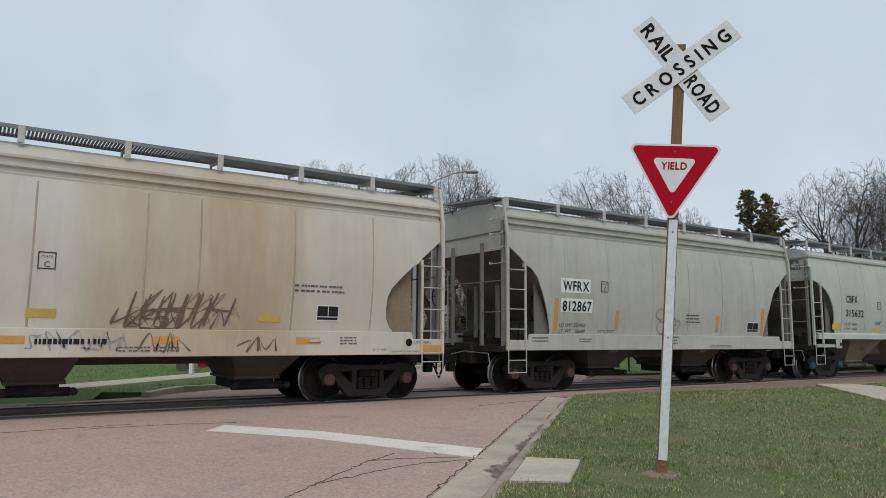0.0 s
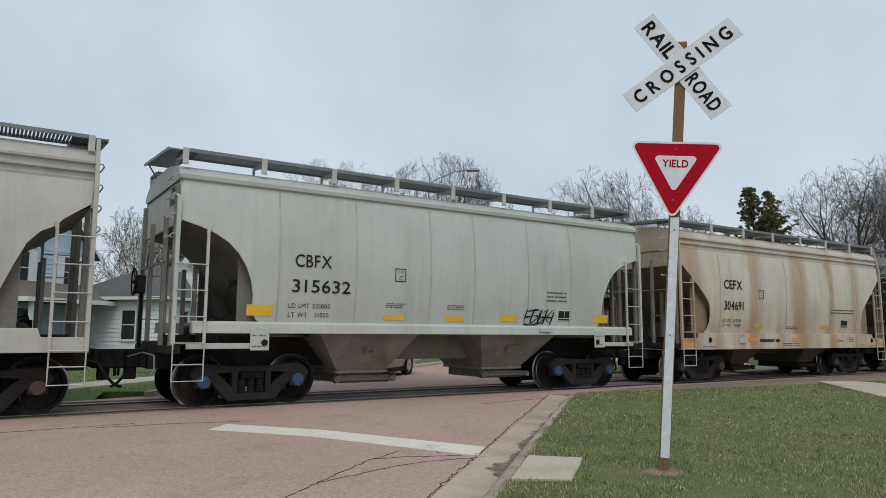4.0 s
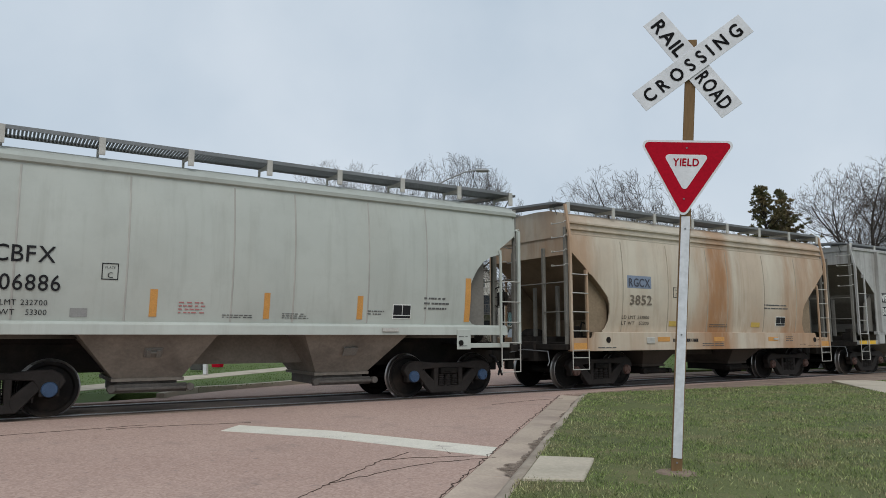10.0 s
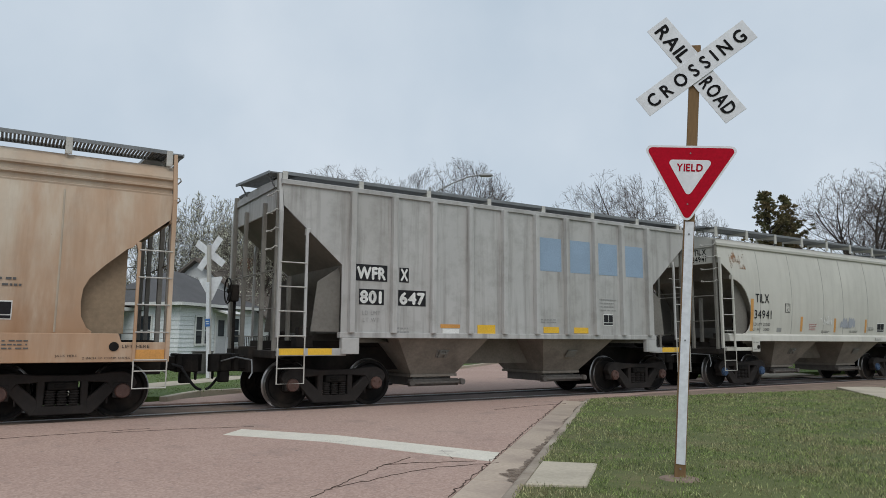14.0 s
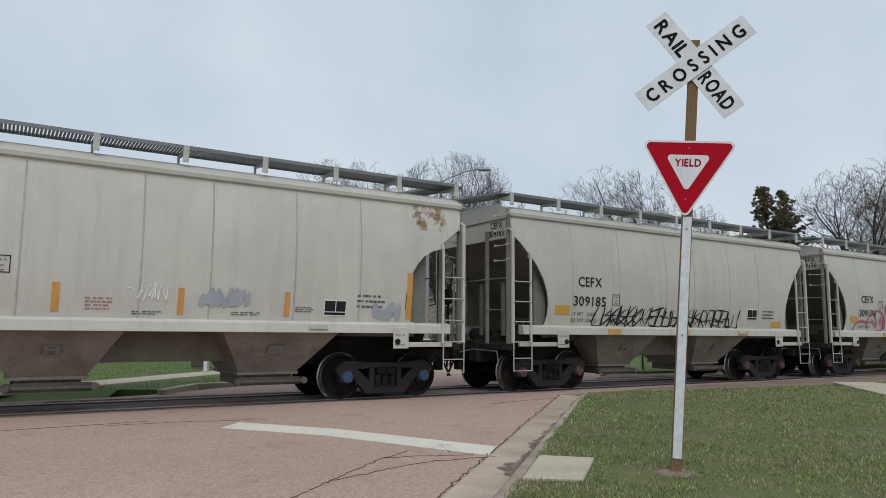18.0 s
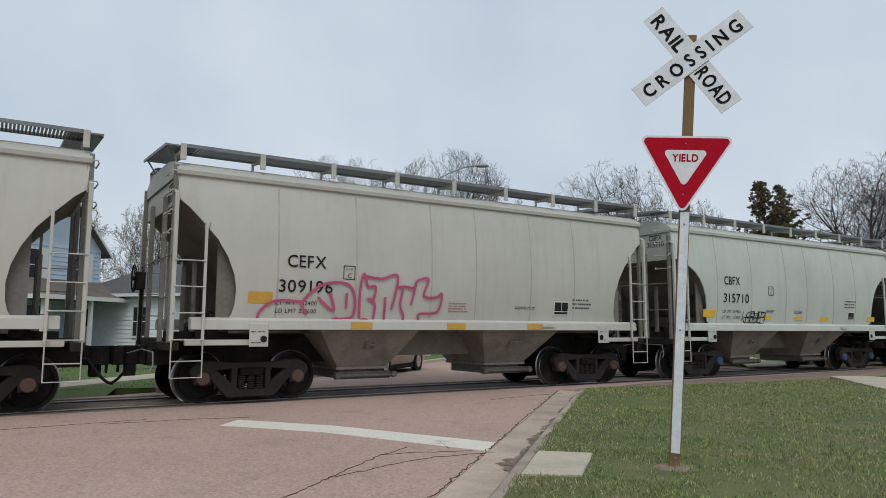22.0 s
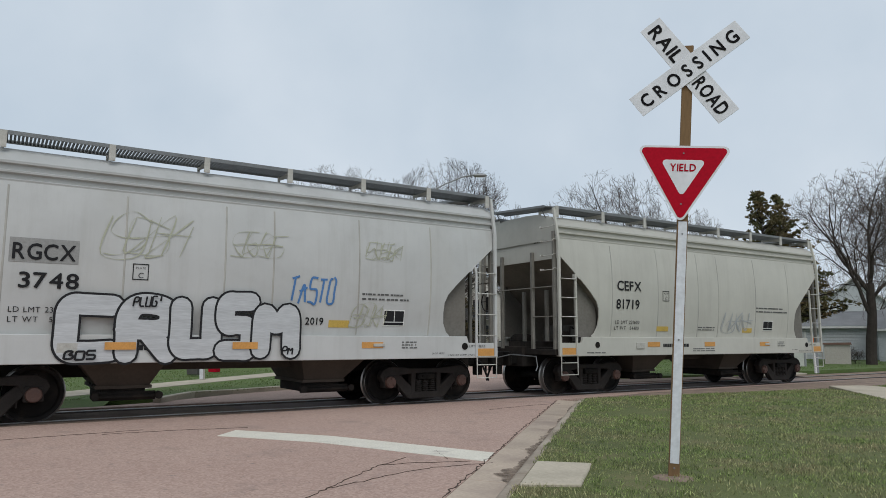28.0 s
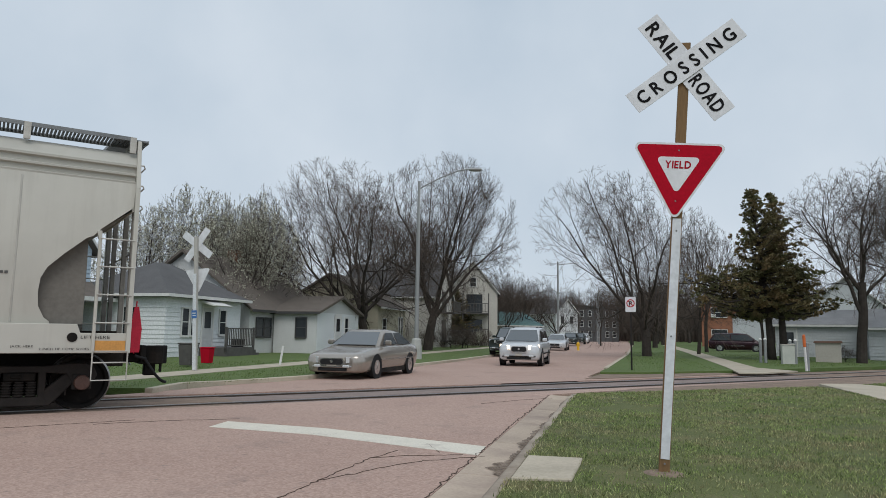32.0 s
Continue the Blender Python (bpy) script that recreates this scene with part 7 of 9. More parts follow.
class House:
    """A house in its own frame: x along the front, y into the depth, front at y = 0."""

    def __init__(self, name, label, x, y, w, d, eave, wall, turn=TURN, boards=True, category="house", z=0.08):
        self.root = thing(name, label, category, pose(x, y, z, 0, 0, turn))
        self.w, self.d, self.e, self.wall = w, d, eave, wall
        part("wall", Geo().span((0, 0, -0.15), (w, d, eave)), wall, self.root)
        if boards:
            g = Geo()
            z = 0.25
            while z < eave - 0.1:
                g.prism([(-0.002, z), (-0.028, z), (-0.004, z + 0.19)], "x", -0.02, w + 0.02)
                q = Geo().prism([(-0.002, z), (-0.028, z), (-0.004, z + 0.19)], "y", -0.02, d)
                g.add(q.v, q.f)
                z += 0.2
            part("siding", g, wall, self.root)["kind"] = "stuff"

    def gable_roof(self, rise, material, along="y", over=0.35, trim=None):
        w, d, e = self.w, self.d, self.e
        if along == "y":
            m, k = w / 2, rise / (w / 2)
            a = [(-over, e - over * k), (m, e + rise), (w + over, e - over * k)]
            part("gable", Geo().prism([(0.0, e), (w, e), (m, e + rise - 0.02)], "y", 0.002, d - 0.002), self.wall, self.root)
            part("roof", Geo().prism(a + [(w + over, e - over * k + 0.14), (m, e + rise + 0.16), (-over, e - over * k + 0.14)], "y", -over, d + over), material, self.root)
            part("fascia", Geo().prism(a + [(w + over, e - over * k + 0.15), (m, e + rise + 0.17), (-over, e - over * k + 0.15)], "y", -over - 0.04, -over - 0.002), trim or M_TRIM, self.root)
            part("fascia", Geo().span((-over - 0.03, -over, e - over * k - 0.03), (-over + 0.02, d + over, e - over * k + 0.1)), trim or M_TRIM, self.root)
        else:
            m, k = d / 2, rise / (d / 2)
            a = [(-over, e - over * k), (m, e + rise), (d + over, e - over * k)]
            part("gable", Geo().prism([(0.0, e), (d, e), (m, e + rise - 0.02)], "x", 0.002, w - 0.002), self.wall, self.root)
            part("roof", Geo().prism(a + [(d + over, e - over * k + 0.14), (m, e + rise + 0.16), (-over, e - over * k + 0.14)], "x", -over, w + over), material, self.root)
            part("fascia", Geo().span((-over, -over - 0.03, e - over * k - 0.02), (w + over, -over + 0.0, e - over * k + 0.12)), trim or M_TRIM, self.root)

    def hip_roof(self, rise, material, over=0.4):
        w, d, e = self.w, self.d, self.e
        r = min(w, d) / 2
        v = [(-over, -over, e), (w + over, -over, e), (w + over, d + over, e), (-over, d + over, e), (r, d / 2, e + rise), (max(w - r, r + 0.05), d / 2, e + rise)]
        v += [(x, y, z - 0.12) for x, y, z in v[:4]]
        part("roof", Geo().add(v, [(0, 1, 5, 4), (1, 2, 5), (2, 3, 4, 5), (3, 0, 4), (0, 6, 7, 1), (1, 7, 8, 2), (2, 8, 9, 3), (3, 9, 6, 0), (6, 9, 8, 7)]), material, self.root)
        part("gutter_board", Geo().span((-over - 0.05, -over - 0.06, e - 0.12), (w + over + 0.05, -over - 0.002, e + 0.02)).span((-over - 0.06, -over, e - 0.12), (-over - 0.002, d + over, e + 0.02)), M_TRIM, self.root)

    def window(self, p, z, w, h, face="front", trim=None, shutter=None, split=True):
        at = pose(p, -0.048, z) if face == "front" else pose(-0.048, p, z, 0, 0, -90) if face == "left" else pose(self.w + 0.048, p, z, 0, 0, 90)
        f = 0.07
        t = trim or M_TRIM
        win = part("window", Geo().span((-w / 2 - f, -0.03, -f), (-w / 2, 0.02, h + f)).span((w / 2, -0.03, -f), (w / 2 + f, 0.02, h + f)).span((-w / 2, -0.03, h), (w / 2, 0.02, h + f)).span((-w / 2 - 0.03, -0.05, -f - 0.03), (w / 2 + 0.03, 0.02, 0)).span((-w / 2, -0.02, h * 0.5 - 0.02), (w / 2, 0.02, h * 0.5 + 0.02)), t, self.root, at=at)
        for lo, hi in ((0, h * 0.5 - 0.02), (h * 0.5 + 0.02, h)):
            part("pane", Geo().span((-w / 2, 0.004, lo), (w / 2, 0.018, hi)), M_GLASS_DARK, win)
        if shutter:
            for s in (-1, 1):
                part("shutter", Geo().span((min(s * (w / 2 + f), s * (w / 2 + f + 0.34)), -0.035, -f), (max(s * (w / 2 + f), s * (w / 2 + f + 0.34)), 0.0, h + f)), shutter, win)
        return win

    def door(self, p, w=0.9, h=2.0, z=0.25, face="front", material=None):
        at = pose(p, -0.03, z) if face == "front" else pose(-0.03, p, z, 0, 0, -90) if face == "left" else pose(self.w + 0.05, p, z, 0, 0, 90)
        d = part("door", Geo().span((-w / 2, -0.02, 0), (w / 2, 0.02, h)), material or M_DOOR, self.root, at=at)
        part("door_frame", Geo().span((-w / 2 - 0.1, -0.035, 0), (-w / 2 - 0.005, 0.0, h + 0.1)).span((w / 2 + 0.005, -0.035, 0), (w / 2 + 0.1, 0.0, h + 0.1)).span((-w / 2 - 0.005, -0.035, h + 0.005), (w / 2 + 0.005, 0.0, h + 0.1)), M_TRIM, d)
        part("door_pane", Geo().span((-w / 3.2, -0.03, h * 0.5), (w / 3.2, -0.021, h * 0.9)), M_GLASS_DARK, d)

    def railing(self, x0, x1, y, z0, h=0.9, material=None):
        m = material or M_DECK
        r = part("railing", Geo().span((x0, y - 0.03, z0 + h), (x1, y + 0.03, z0 + h + 0.06)).span((x0, y - 0.025, z0 + 0.08), (x1, y + 0.025, z0 + 0.13)).span((x0, y - 0.05, z0 - 0.3), (x0 + 0.09, y + 0.05, z0 + h + 0.1)).span((x1 - 0.09, y - 0.05, z0 - 0.3), (x1, y + 0.05, z0 + h + 0.1)), m, self.root)
        bar = Geo().span((-0.018, -0.018, 0.1), (0.018, 0.018, h)).mesh("baluster", m)
        x = x0 + 0.2
        while x < x1 - 0.1:
            put("baluster", bar, r, pose(x, y, z0))
            x += 0.16


# pale blue two-storey house with a front porch
h = House("house", "pale blue two-storey house with white shutters and a porch", 0.25, 19.4, 5.2, 8.5, 5.0, W_BLUE)
h.gable_roof(2.6, M_SHINGLE_BROWN)
for x in (1.35, 3.95):
    h.window(x, 3.3, 0.62, 1.35, shutter=M_TRIM)
h.window(1.5, 0.75, 0.95, 1.5, shutter=M_TRIM)
h.door(4.35, 0.9, 2.05, 0.35)
h.window(2.0, 3.3, 0.7, 1.35, "left", shutter=M_TRIM)
h.window(5.5, 3.3, 0.7, 1.35, "left", shutter=M_TRIM)
part("porch_floor", Geo().span((-0.1, -1.9, -0.1), (6.1, 0, 0.32)), M_DECK, h.root)
part("porch_roof", Geo().add([(-0.35, -2.15, 2.62), (6.45, -2.15, 2.62), (6.45, 0.0, 2.62), (-0.35, 0.0, 2.62), (0.9, -0.02, 3.45), (5.3, -0.02, 3.45), (-0.35, -2.15, 2.48), (6.45, -2.15, 2.48), (6.45, 0.0, 2.48), (-0.35, 0.0, 2.48)], [(0, 1, 5, 4), (1, 2, 5), (3, 0, 4), (0, 6, 7, 1), (1, 7, 8, 2), (3, 9, 6, 0), (6, 9, 8, 7)]), M_SHINGLE_BROWN, h.root)
part("porch_fascia", Geo().span((-0.4, -2.2, 2.46), (6.5, -2.155, 2.64)).span((-0.4, -2.15, 2.46), (-0.355, 0, 2.64)), M_TRIM, h.root)
for x in (0.05, 2.6, 5.9):
    part("porch_post", Geo().span((x - 0.07, -2.0, 0.32), (x + 0.07, -1.86, 2.48)), M_TRIM, h.root)

# white one-storey house with a hip roof
h = House("house", "white clapboard house with a grey hipped roof", 6.84, 19.17, 6.4, 5.2, 2.85, W_WHITE)
h.hip_roof(1.75, M_SHINGLE)
h.window(1.45, 1.0, 0.5, 1.25)
h.window(2.15, 1.0, 0.5, 1.25)
h.window(4.65, 1.05, 0.55, 1.2)
h.window(1.8, 0.95, 0.7, 1.3, "left")
h.door(3.3, 0.85, 2.0, 0.35)
part("door_hood", Geo().prism([(-0.9, 2.45), (0.0, 2.75), (0.0, 2.62), (-0.85, 2.40)], "x", 2.6, 4.1), M_TRIM, h.root)
part("porch_floor", Geo().span((2.7, -1.5, -0.1), (5.4, -0.03, 0.42)), M_DECK, h.root)
h.railing(2.7, 5.4, -1.45, 0.42)
for k in range(2):
    part("step", Geo().span((5.41 + 0.35 * k, -1.4, -0.1), (5.74 + 0.35 * k, -0.3, 0.28 - 0.16 * k)), M_DECK, h.root)

# low pale house with a broad brown roof and a gabled entrance wing
h = House("house", "pale stucco house with a broad brown shingle roof", 12.22, 23.95, 9.6, 8.5, 2.55, W_STUCCO, boards=False)
h.gable_roof(3.1, M_SHINGLE_BROWN, "x", 0.35, M_DARKTRIM)
h.window(1.1, 0.95, 0.75, 1.0, trim=M_DARKTRIM)
h.window(2.0, 0.95, 0.75, 1.0, trim=M_DARKTRIM)
part("chimney", Geo().span((4.9, 3.9, 4.9), (5.7, 4.6, 6.35)), W_BRICK, h.root, "brown brick chimney", bevel=0.02)
part("downpipe", Geo().tube([(3.9, -0.12, 2.5), (3.9, -0.12, 0.2), (3.7, -0.3, 0.05)], 0.05, 6), M_DARKTRIM, h.root)
wing = House("house_wing", "pale stucco entrance wing with a dark gabled roof", 14.2, 25.6, 2.7, 6.6, 2.35, W_STUCCO, turn=TURN - 90, boards=False, category="house wing")
wing.gable_roof(0.95, M_SHINGLE_BROWN, "x", 0.3, M_DARKTRIM)
wing.window(1.75, 0.95, 0.6, 1.05, trim=M_DARKTRIM)
wing.door(3.0, 0.85, 1.95, 0.3, "right", M_TRIM)
wing.window(4.4, 0.85, 0.55, 1.25, "right")
part("wall_cladding", Geo().span((2.702, 0.05, -0.1), (2.72, 6.55, 2.36)), W_WHITE, wing.root, "white boards")
part("porch_floor", Geo().span((2.74, 1.2, -0.1), (4.1, 5.6, 0.32)), M_DECK, wing.root)
rail = part("railing", Geo().span((4.0, 1.2, 1.16), (4.07, 5.6, 1.22)).span((4.0, 1.2, 0.42), (4.06, 5.6, 0.46)).span((3.98, 1.2, 0.3), (4.08, 1.3, 1.26)).span((3.98, 5.5, 0.3), (4.08, 5.6, 1.26)), M_DECK, wing.root)
bar = Geo().span((4.02, -0.018, 0.44), (4.05, 0.018, 1.17)).mesh("baluster", M_DECK)
for k in range(22):
    put("baluster", bar, rail, pose(0, 1.45 + 0.18 * k, 0))

# cream house and white two-storey house farther along
h = House("house", "cream clapboard house behind a bare tree", 25.27, 33.59, 7.0, 8.0, 3.3, W_CREAM)
h.gable_roof(2.4, M_SHINGLE_BROWN, "x")
h.window(1.4, 1.1, 0.8, 1.2)
h.window(5.2, 1.0, 0.4, 1.5)
h.window(5.9, 1.0, 0.4, 1.5)
h = House("house", "off-white two-storey house with dark balconies", 33.29, 38.17, 6.4, 9.0, 4.6, W_OFF)
h.gable_roof(3.0, M_SHINGLE, "y", 0.25)
for z in (0.6, 3.2):
    part("balcony", Geo().span((2.1, -1.3, z - 0.12), (5.0, -0.03, z)), M_DECK, h.root)
    h.railing(2.1, 5.0, -1.25, z, 0.9)
    part("opening", Geo().span((2.6, -0.06, z), (4.2, -0.025, z + 1.9)), M_GLASS_DARK, h.root)
h = House("house", "off-white gabled house with stacked dark balconies", 41.6, 48.4, 5.2, 8.0, 5.7, W_OFF, turn=-35.6)
h.gable_roof(3.2, M_SHINGLE, "y", 0.25, M_OFFTRIM)
for z in (0.75, 3.45):
    part("balcony", Geo().span((1.5, -1.3, z - 0.14), (4.3, -0.03, z)), M_DECK, h.root)
    h.railing(1.5, 4.3, -1.25, z, 0.95)
    part("opening", Geo().span((1.9, -0.06, z), (3.6, -0.03, z + 2.0)), M_GLASS_DARK, h.root)
h.window(2.6, 6.3, 0.6, 0.9)
for x in (1.55, 4.25):
    part("balcony_post", Geo().span((x - 0.06, -1.3, -0.1), (x + 0.06, -1.18, 5.5)), M_DECK, h.root)

# buildings beyond the far right lawn
h = House("brick_apartment", "red brick apartment block with white windows", 80.3, 45.5, 4.5, 9.0, 5.6, W_BRICK, turn=-55, boards=False, category="apartment")
part("roof", Geo().span((-0.35, -0.35, 5.6), (4.85, 9.3, 5.85)), M_SHINGLE_BROWN, h.root)
for z in (1.0, 3.9):
    h.window(2.2, z, 1.9, 1.2)
    part("window_air_conditioner", Geo().span((1.2, -0.35, z), (1.8, -0.07, z + 0.4)), M_TRIM, h.root)
h = House("garage", "white flat-roofed garage wall", 66.0, 31.06, 3.6, 7.0, 3.6, W_GARAGE, turn=-56.6, boards=True, category="garage")
part("roof", Geo().span((-0.2, -0.2, 3.6), (3.8, 7.2, 3.74)), M_TRIM, h.root)
h = House("garage", "long white clapboard garage with a grey roof", 45.9, 14.0, 7.3, 6.0, 2.15, W_GARAGE, turn=-64, category="garage")
h.gable_roof(0.95, M_SHINGLE_PALE, "x", 0.25)
h.door(0.9, 0.7, 1.85, 0.0)
h = House("storage_bin", "beige storage bin with a brown lid", 37.62, 6.70, 1.22, 1.4, 1.03, W_BEIGE, turn=-62, boards=False, category="storage bin")
part("lid", Geo().prism([(-0.08, 1.03), (1.30, 1.03), (1.26, 1.15), (-0.04, 1.13)], "y", -0.1, 1.5), mat("brown_lid", (0.17, 0.10, 0.075), 0.8), h.root)
h = House("garage", "white garage with a pale roof behind a tree", 45.1, 7.5, 7.0, 6.0, 1.95, W_GARAGE, turn=-70, category="garage")
h.gable_roof(1.1, M_SHINGLE_PALE, "x", 0.3)
h = House("house", "white house with a steep grey roof behind bare trees", 68.5, 24.0, 6.0, 7.0, 4.6, W_GARAGE, turn=-62)
h.gable_roof(2.6, M_SHINGLE, "y", 0.3)
h.window(1.6, 3.0, 0.9, 1.2)
h.window(4.3, 3.0, 0.9, 1.2)

# dark apartment block and a white building at the end of the street
h = House("apartment_block", "dark grey three-storey apartment block", 103.2, 94.7, 14.5, 10.0, 7.3, W_GREY, turn=0, boards=False, category="apartment")
part("roof", Geo().span((-0.4, -0.4, 7.3), (14.9, 10.4, 7.6)), M_DARKTRIM, h.root)
for z in (0.9, 3.1, 5.3):
    for x in (1.3, 3.2, 5.6, 8.2, 10.8, 13.0):
        h.window(x, z, 0.95, 1.2)
h = House("house", "white two-storey house at the end of the street", 80.86, 74.5, 4.4, 8.0, 5.0, W_WHITE, turn=-6)
h.gable_roof(2.2, M_SHINGLE, "y", 0.3)
h.window(1.2, 3.2, 0.7, 1.2)
h.window(3.1, 3.2, 0.7, 1.2)
h = House("house", "low grey house with a teal roof", 48.5, 49.0, 6.5, 7.0, 2.3, W_BEIGE, turn=0)
h.gable_roof(1.5, mat("teal_roof", (0.10, 0.20, 0.20), 0.8), "x", 0.3)

# ---- street furniture ----
root = thing("street_lamp", "tall grey steel street lamp with a curved arm", "street lamp", pose(17.6, 15.1, 0.08))
M_POLE = plain("grey_pole_steel", (0.30, 0.31, 0.31), 0.5, 0.3)
part("base", Geo().lathe([(0.28, 0), (0.27, 0.55), (0.22, 0.95), (0.15, 1.0)], axis="z", n=10), mat("pale_concrete_base", (0.45, 0.45, 0.43), 0.8), root, "pale base")
part("pole", Geo().tube([(0, 0, 0.9), (0, 0, 8.75)], 0.11, 12, 0.07), M_POLE, root, smooth=40)
arm = [(0.0, 0, 8.35), (0.35, -0.22, 8.6), (0.9, -0.57, 8.95), (1.6, -1.02, 9.3), (2.1, -1.34, 9.42)]
part("arm", Geo().tube(arm, 0.035, 8), M_POLE, root, smooth=True)
part("lamp_head", Geo().lathe([(0.05, -0.35), (0.13, -0.28), (0.16, 0.0), (0.14, 0.25), (0.04, 0.34)], axis="x", n=12), M_POLE, root, at=pose(2.35, -1.5, 9.38, 0, 0, -32.6) @ Matrix.Diagonal((1, 1, 0.6, 1)), smooth=40)
far_sign = crossing_sign(pose(5.57, 8.18, 0.08, 0, 3.0, 133), "weathered back of a white railroad crossbuck and yield sign", False)
plate = part("post_plate", Geo().span((-0.09, 0.122, 1.62), (0.09, 0.128, 1.86)), plain("blue_plate", (0.05, 0.16, 0.42), 0.5), far_sign, "small blue plate")
part("small_print", Geo().span((-0.06, 0.1285, 1.76), (0.06, 0.131, 1.79)).span((-0.06, 0.1285, 1.69), (0.05, 0.131, 1.715)), M_TRIM, plate)["kind"] = "stuff"
root = thing("no_parking_sign", "white no-parking sign on a thin steel post", "road sign", pose(20.12, 3.88, 0.09, 0, 0.0, -55))
part("post", Geo().span((-0.03, 0, 0), (0.03, 0.035, 2.55)), M_TRUCK, root)
sg = part("sign_plate", Geo().prism(rounded([(-0.19, 2.14), (0.19, 2.14), (0.19, 2.70), (-0.19, 2.70)], 0.03), "y", -0.01, -0.002), M_SIGNWHITE, root)
ring = Geo()
for k in range(24):
    a0, a1 = k * math.pi / 12, (k + 1) * math.pi / 12
    ring.add([(r * math.cos(a), -0.014, 2.46 + r * math.sin(a)) for a in (a0, a1) for r in (0.115, 0.15)], [(0, 1, 3, 2)])
ring.add([(-0.09, -0.0142, 2.53), (-0.065, -0.0142, 2.555), (0.09, -0.0142, 2.39), (0.065, -0.0142, 2.365)], [(0, 1, 2, 3)])
part("prohibition_ring", ring, M_RED, sg, "red ring with a slash")
part("lettering", flat_words("P", 0.17, 0, 2.46, y=-0.013, bold=0.008), M_INK, sg, "black letter")
part("small_print", flat_words("I I I", 0.03, 0, 2.24, y=-0.013), M_RED, sg)


def round_post(name, label, x, y, h, r, material, cap=None):
    root = thing(name, label, "post", pose(x, y, 0.08))
    part("shaft", Geo().tube([(0, 0, -0.05), (0, 0, h)], r, 10), material, root)
    part("cap", Geo().lathe([(r * 1.1, h - 0.03), (r * 1.1, h + 0.02), (r * 0.5, h + 0.06)], axis="z", n=10), cap or material, root)
    return root


for x, y, hh in ((33.29, 7.13, 1.18), (32.99, 6.67, 1.2), (33.26, 5.26, 1.15), (34.4, 6.2, 1.15)):
    round_post("bollard", "grey steel bollard beside a utility cabinet", x, y, hh, 0.07, M_POLE, M_TRIM)
root = thing("utility_cabinet", "pale green-grey utility cabinet on the lawn", "utility cabinet", pose(33.08, 5.56, 0.08, 0, 0, -50))
part("body", Geo().span((-0.28, -0.25, -0.05), (0.28, 0.25, 0.92)), mat("pale_cabinet_paint", (0.50, 0.51, 0.46), 0.6), root, bevel=0.02)
part("lid", Geo().span((-0.3, -0.27, 0.92), (0.3, 0.27, 0.97)), W_BEIGE, root, bevel=0.015)
root = thing("marker_post", "orange and white pipeline marker post", "marker post", pose(27.83, 1.67, 0.04, 0, -4, 0))
part("post", Geo().lathe([(0.05, 0), (0.05, 0.95)], axis="z", n=10), M_TRIM, root)
part("sleeve", Geo().lathe([(0.052, 0.96), (0.06, 1.0), (0.06, 1.4), (0.03, 1.46)], axis="z", n=10), mat("orange_plastic", (0.62, 0.14, 0.03), 0.5), root, "orange plastic sleeve")
round_post("steel_post", "grey steel post beside the sidewalk", 28.1, 1.75, 1.05, 0.06, M_POLE)
root = thing("leaning_marker", "leaning white plastic marker post on the lawn", "marker post", pose(9.35, 11.2, 0.08, 0, 8, 0))
part("post", Geo().span((-0.04, -0.02, -0.05), (0.04, 0.02, 0.72)), M_TRIM, root, bevel=0.01)
root = thing("fire_hydrant", "yellow fire hydrant by the kerb", "fire hydrant", pose(41.72, 28.98, 0.08))
part("barrel", Geo().lathe([(0.14, 0), (0.11, 0.06), (0.11, 0.5), (0.14, 0.52), (0.12, 0.62), (0.03, 0.7)], axis="z", n=12), M_YELLOW, root)
for s in (-1, 1):
    part("nozzle", Geo().tube([(s * 0.1, 0, 0.42), (s * 0.2, 0, 0.42)], 0.06, 8), M_YELLOW, root)
for x, y, hh in ((47.29, 37.48, 8.5), (78.0, 62.0, 8.5), (96.0, 80.0, 8.0)):
    root = thing("utility_pole", "slim grey pole beside the far street", "utility pole", pose(x, y, 0.05))
    part("pole", Geo().tube([(0, 0, 0), (0, 0, hh)], 0.12, 8, 0.08), M_POLE, root)
    part("arm", Geo().tube([(0, 0, hh - 0.3), (1.6, -1.2, hh - 0.1)], 0.04, 6), M_POLE, root)
for x, y, bm_, lab in ((11.0, 21.9, M_RUBBER, "dark plastic wheeled dustbin beside a house"), (5.93, 10.76, M_DECK, "brown plastic dustbin by the lawn"), (7.05, 12.6, M_RED, "red plastic dustbin by the lawn")):
    root = thing("dustbin", lab, "dustbin", pose(x, y, 0.08, 0, 0, TURN) @ Matrix.Scale(0.78 if bm_ is not M_RED else 0.6, 4))
    part("body", Geo().add([(-0.24, -0.26, 0.08), (0.24, -0.26, 0.08), (0.24, 0.26, 0.08), (-0.24, 0.26, 0.08), (-0.3, -0.33, 0.98), (0.3, -0.33, 0.98), (0.3, 0.33, 0.98), (-0.3, 0.33, 0.98)], [(3, 2, 1, 0), (4, 5, 6, 7), (0, 1, 5, 4), (1, 2, 6, 5), (2, 3, 7, 6), (3, 0, 4, 7)]), bm_, root, bevel=0.02)
    part("lid", Geo().span((-0.32, -0.36, 0.985), (0.32, 0.36, 1.05)), bm_, root, bevel=0.02)

# ---- vehicles ----
GLASS_CAR = plain("car_window_glass", (0.045, 0.055, 0.06), 0.05)
GLASS_CAR.node_tree.nodes["Principled BSDF"].inputs["IOR"].default_value = 2.5
GLASS_SIDE = plain("dark_side_glass", (0.035, 0.042, 0.046), 0.08)
LAMP_GLASS = plain("headlamp_lens", (0.55, 0.57, 0.58), 0.12)
CHROME = plain("chrome_trim", (0.55, 0.55, 0.55), 0.2, 0.9)
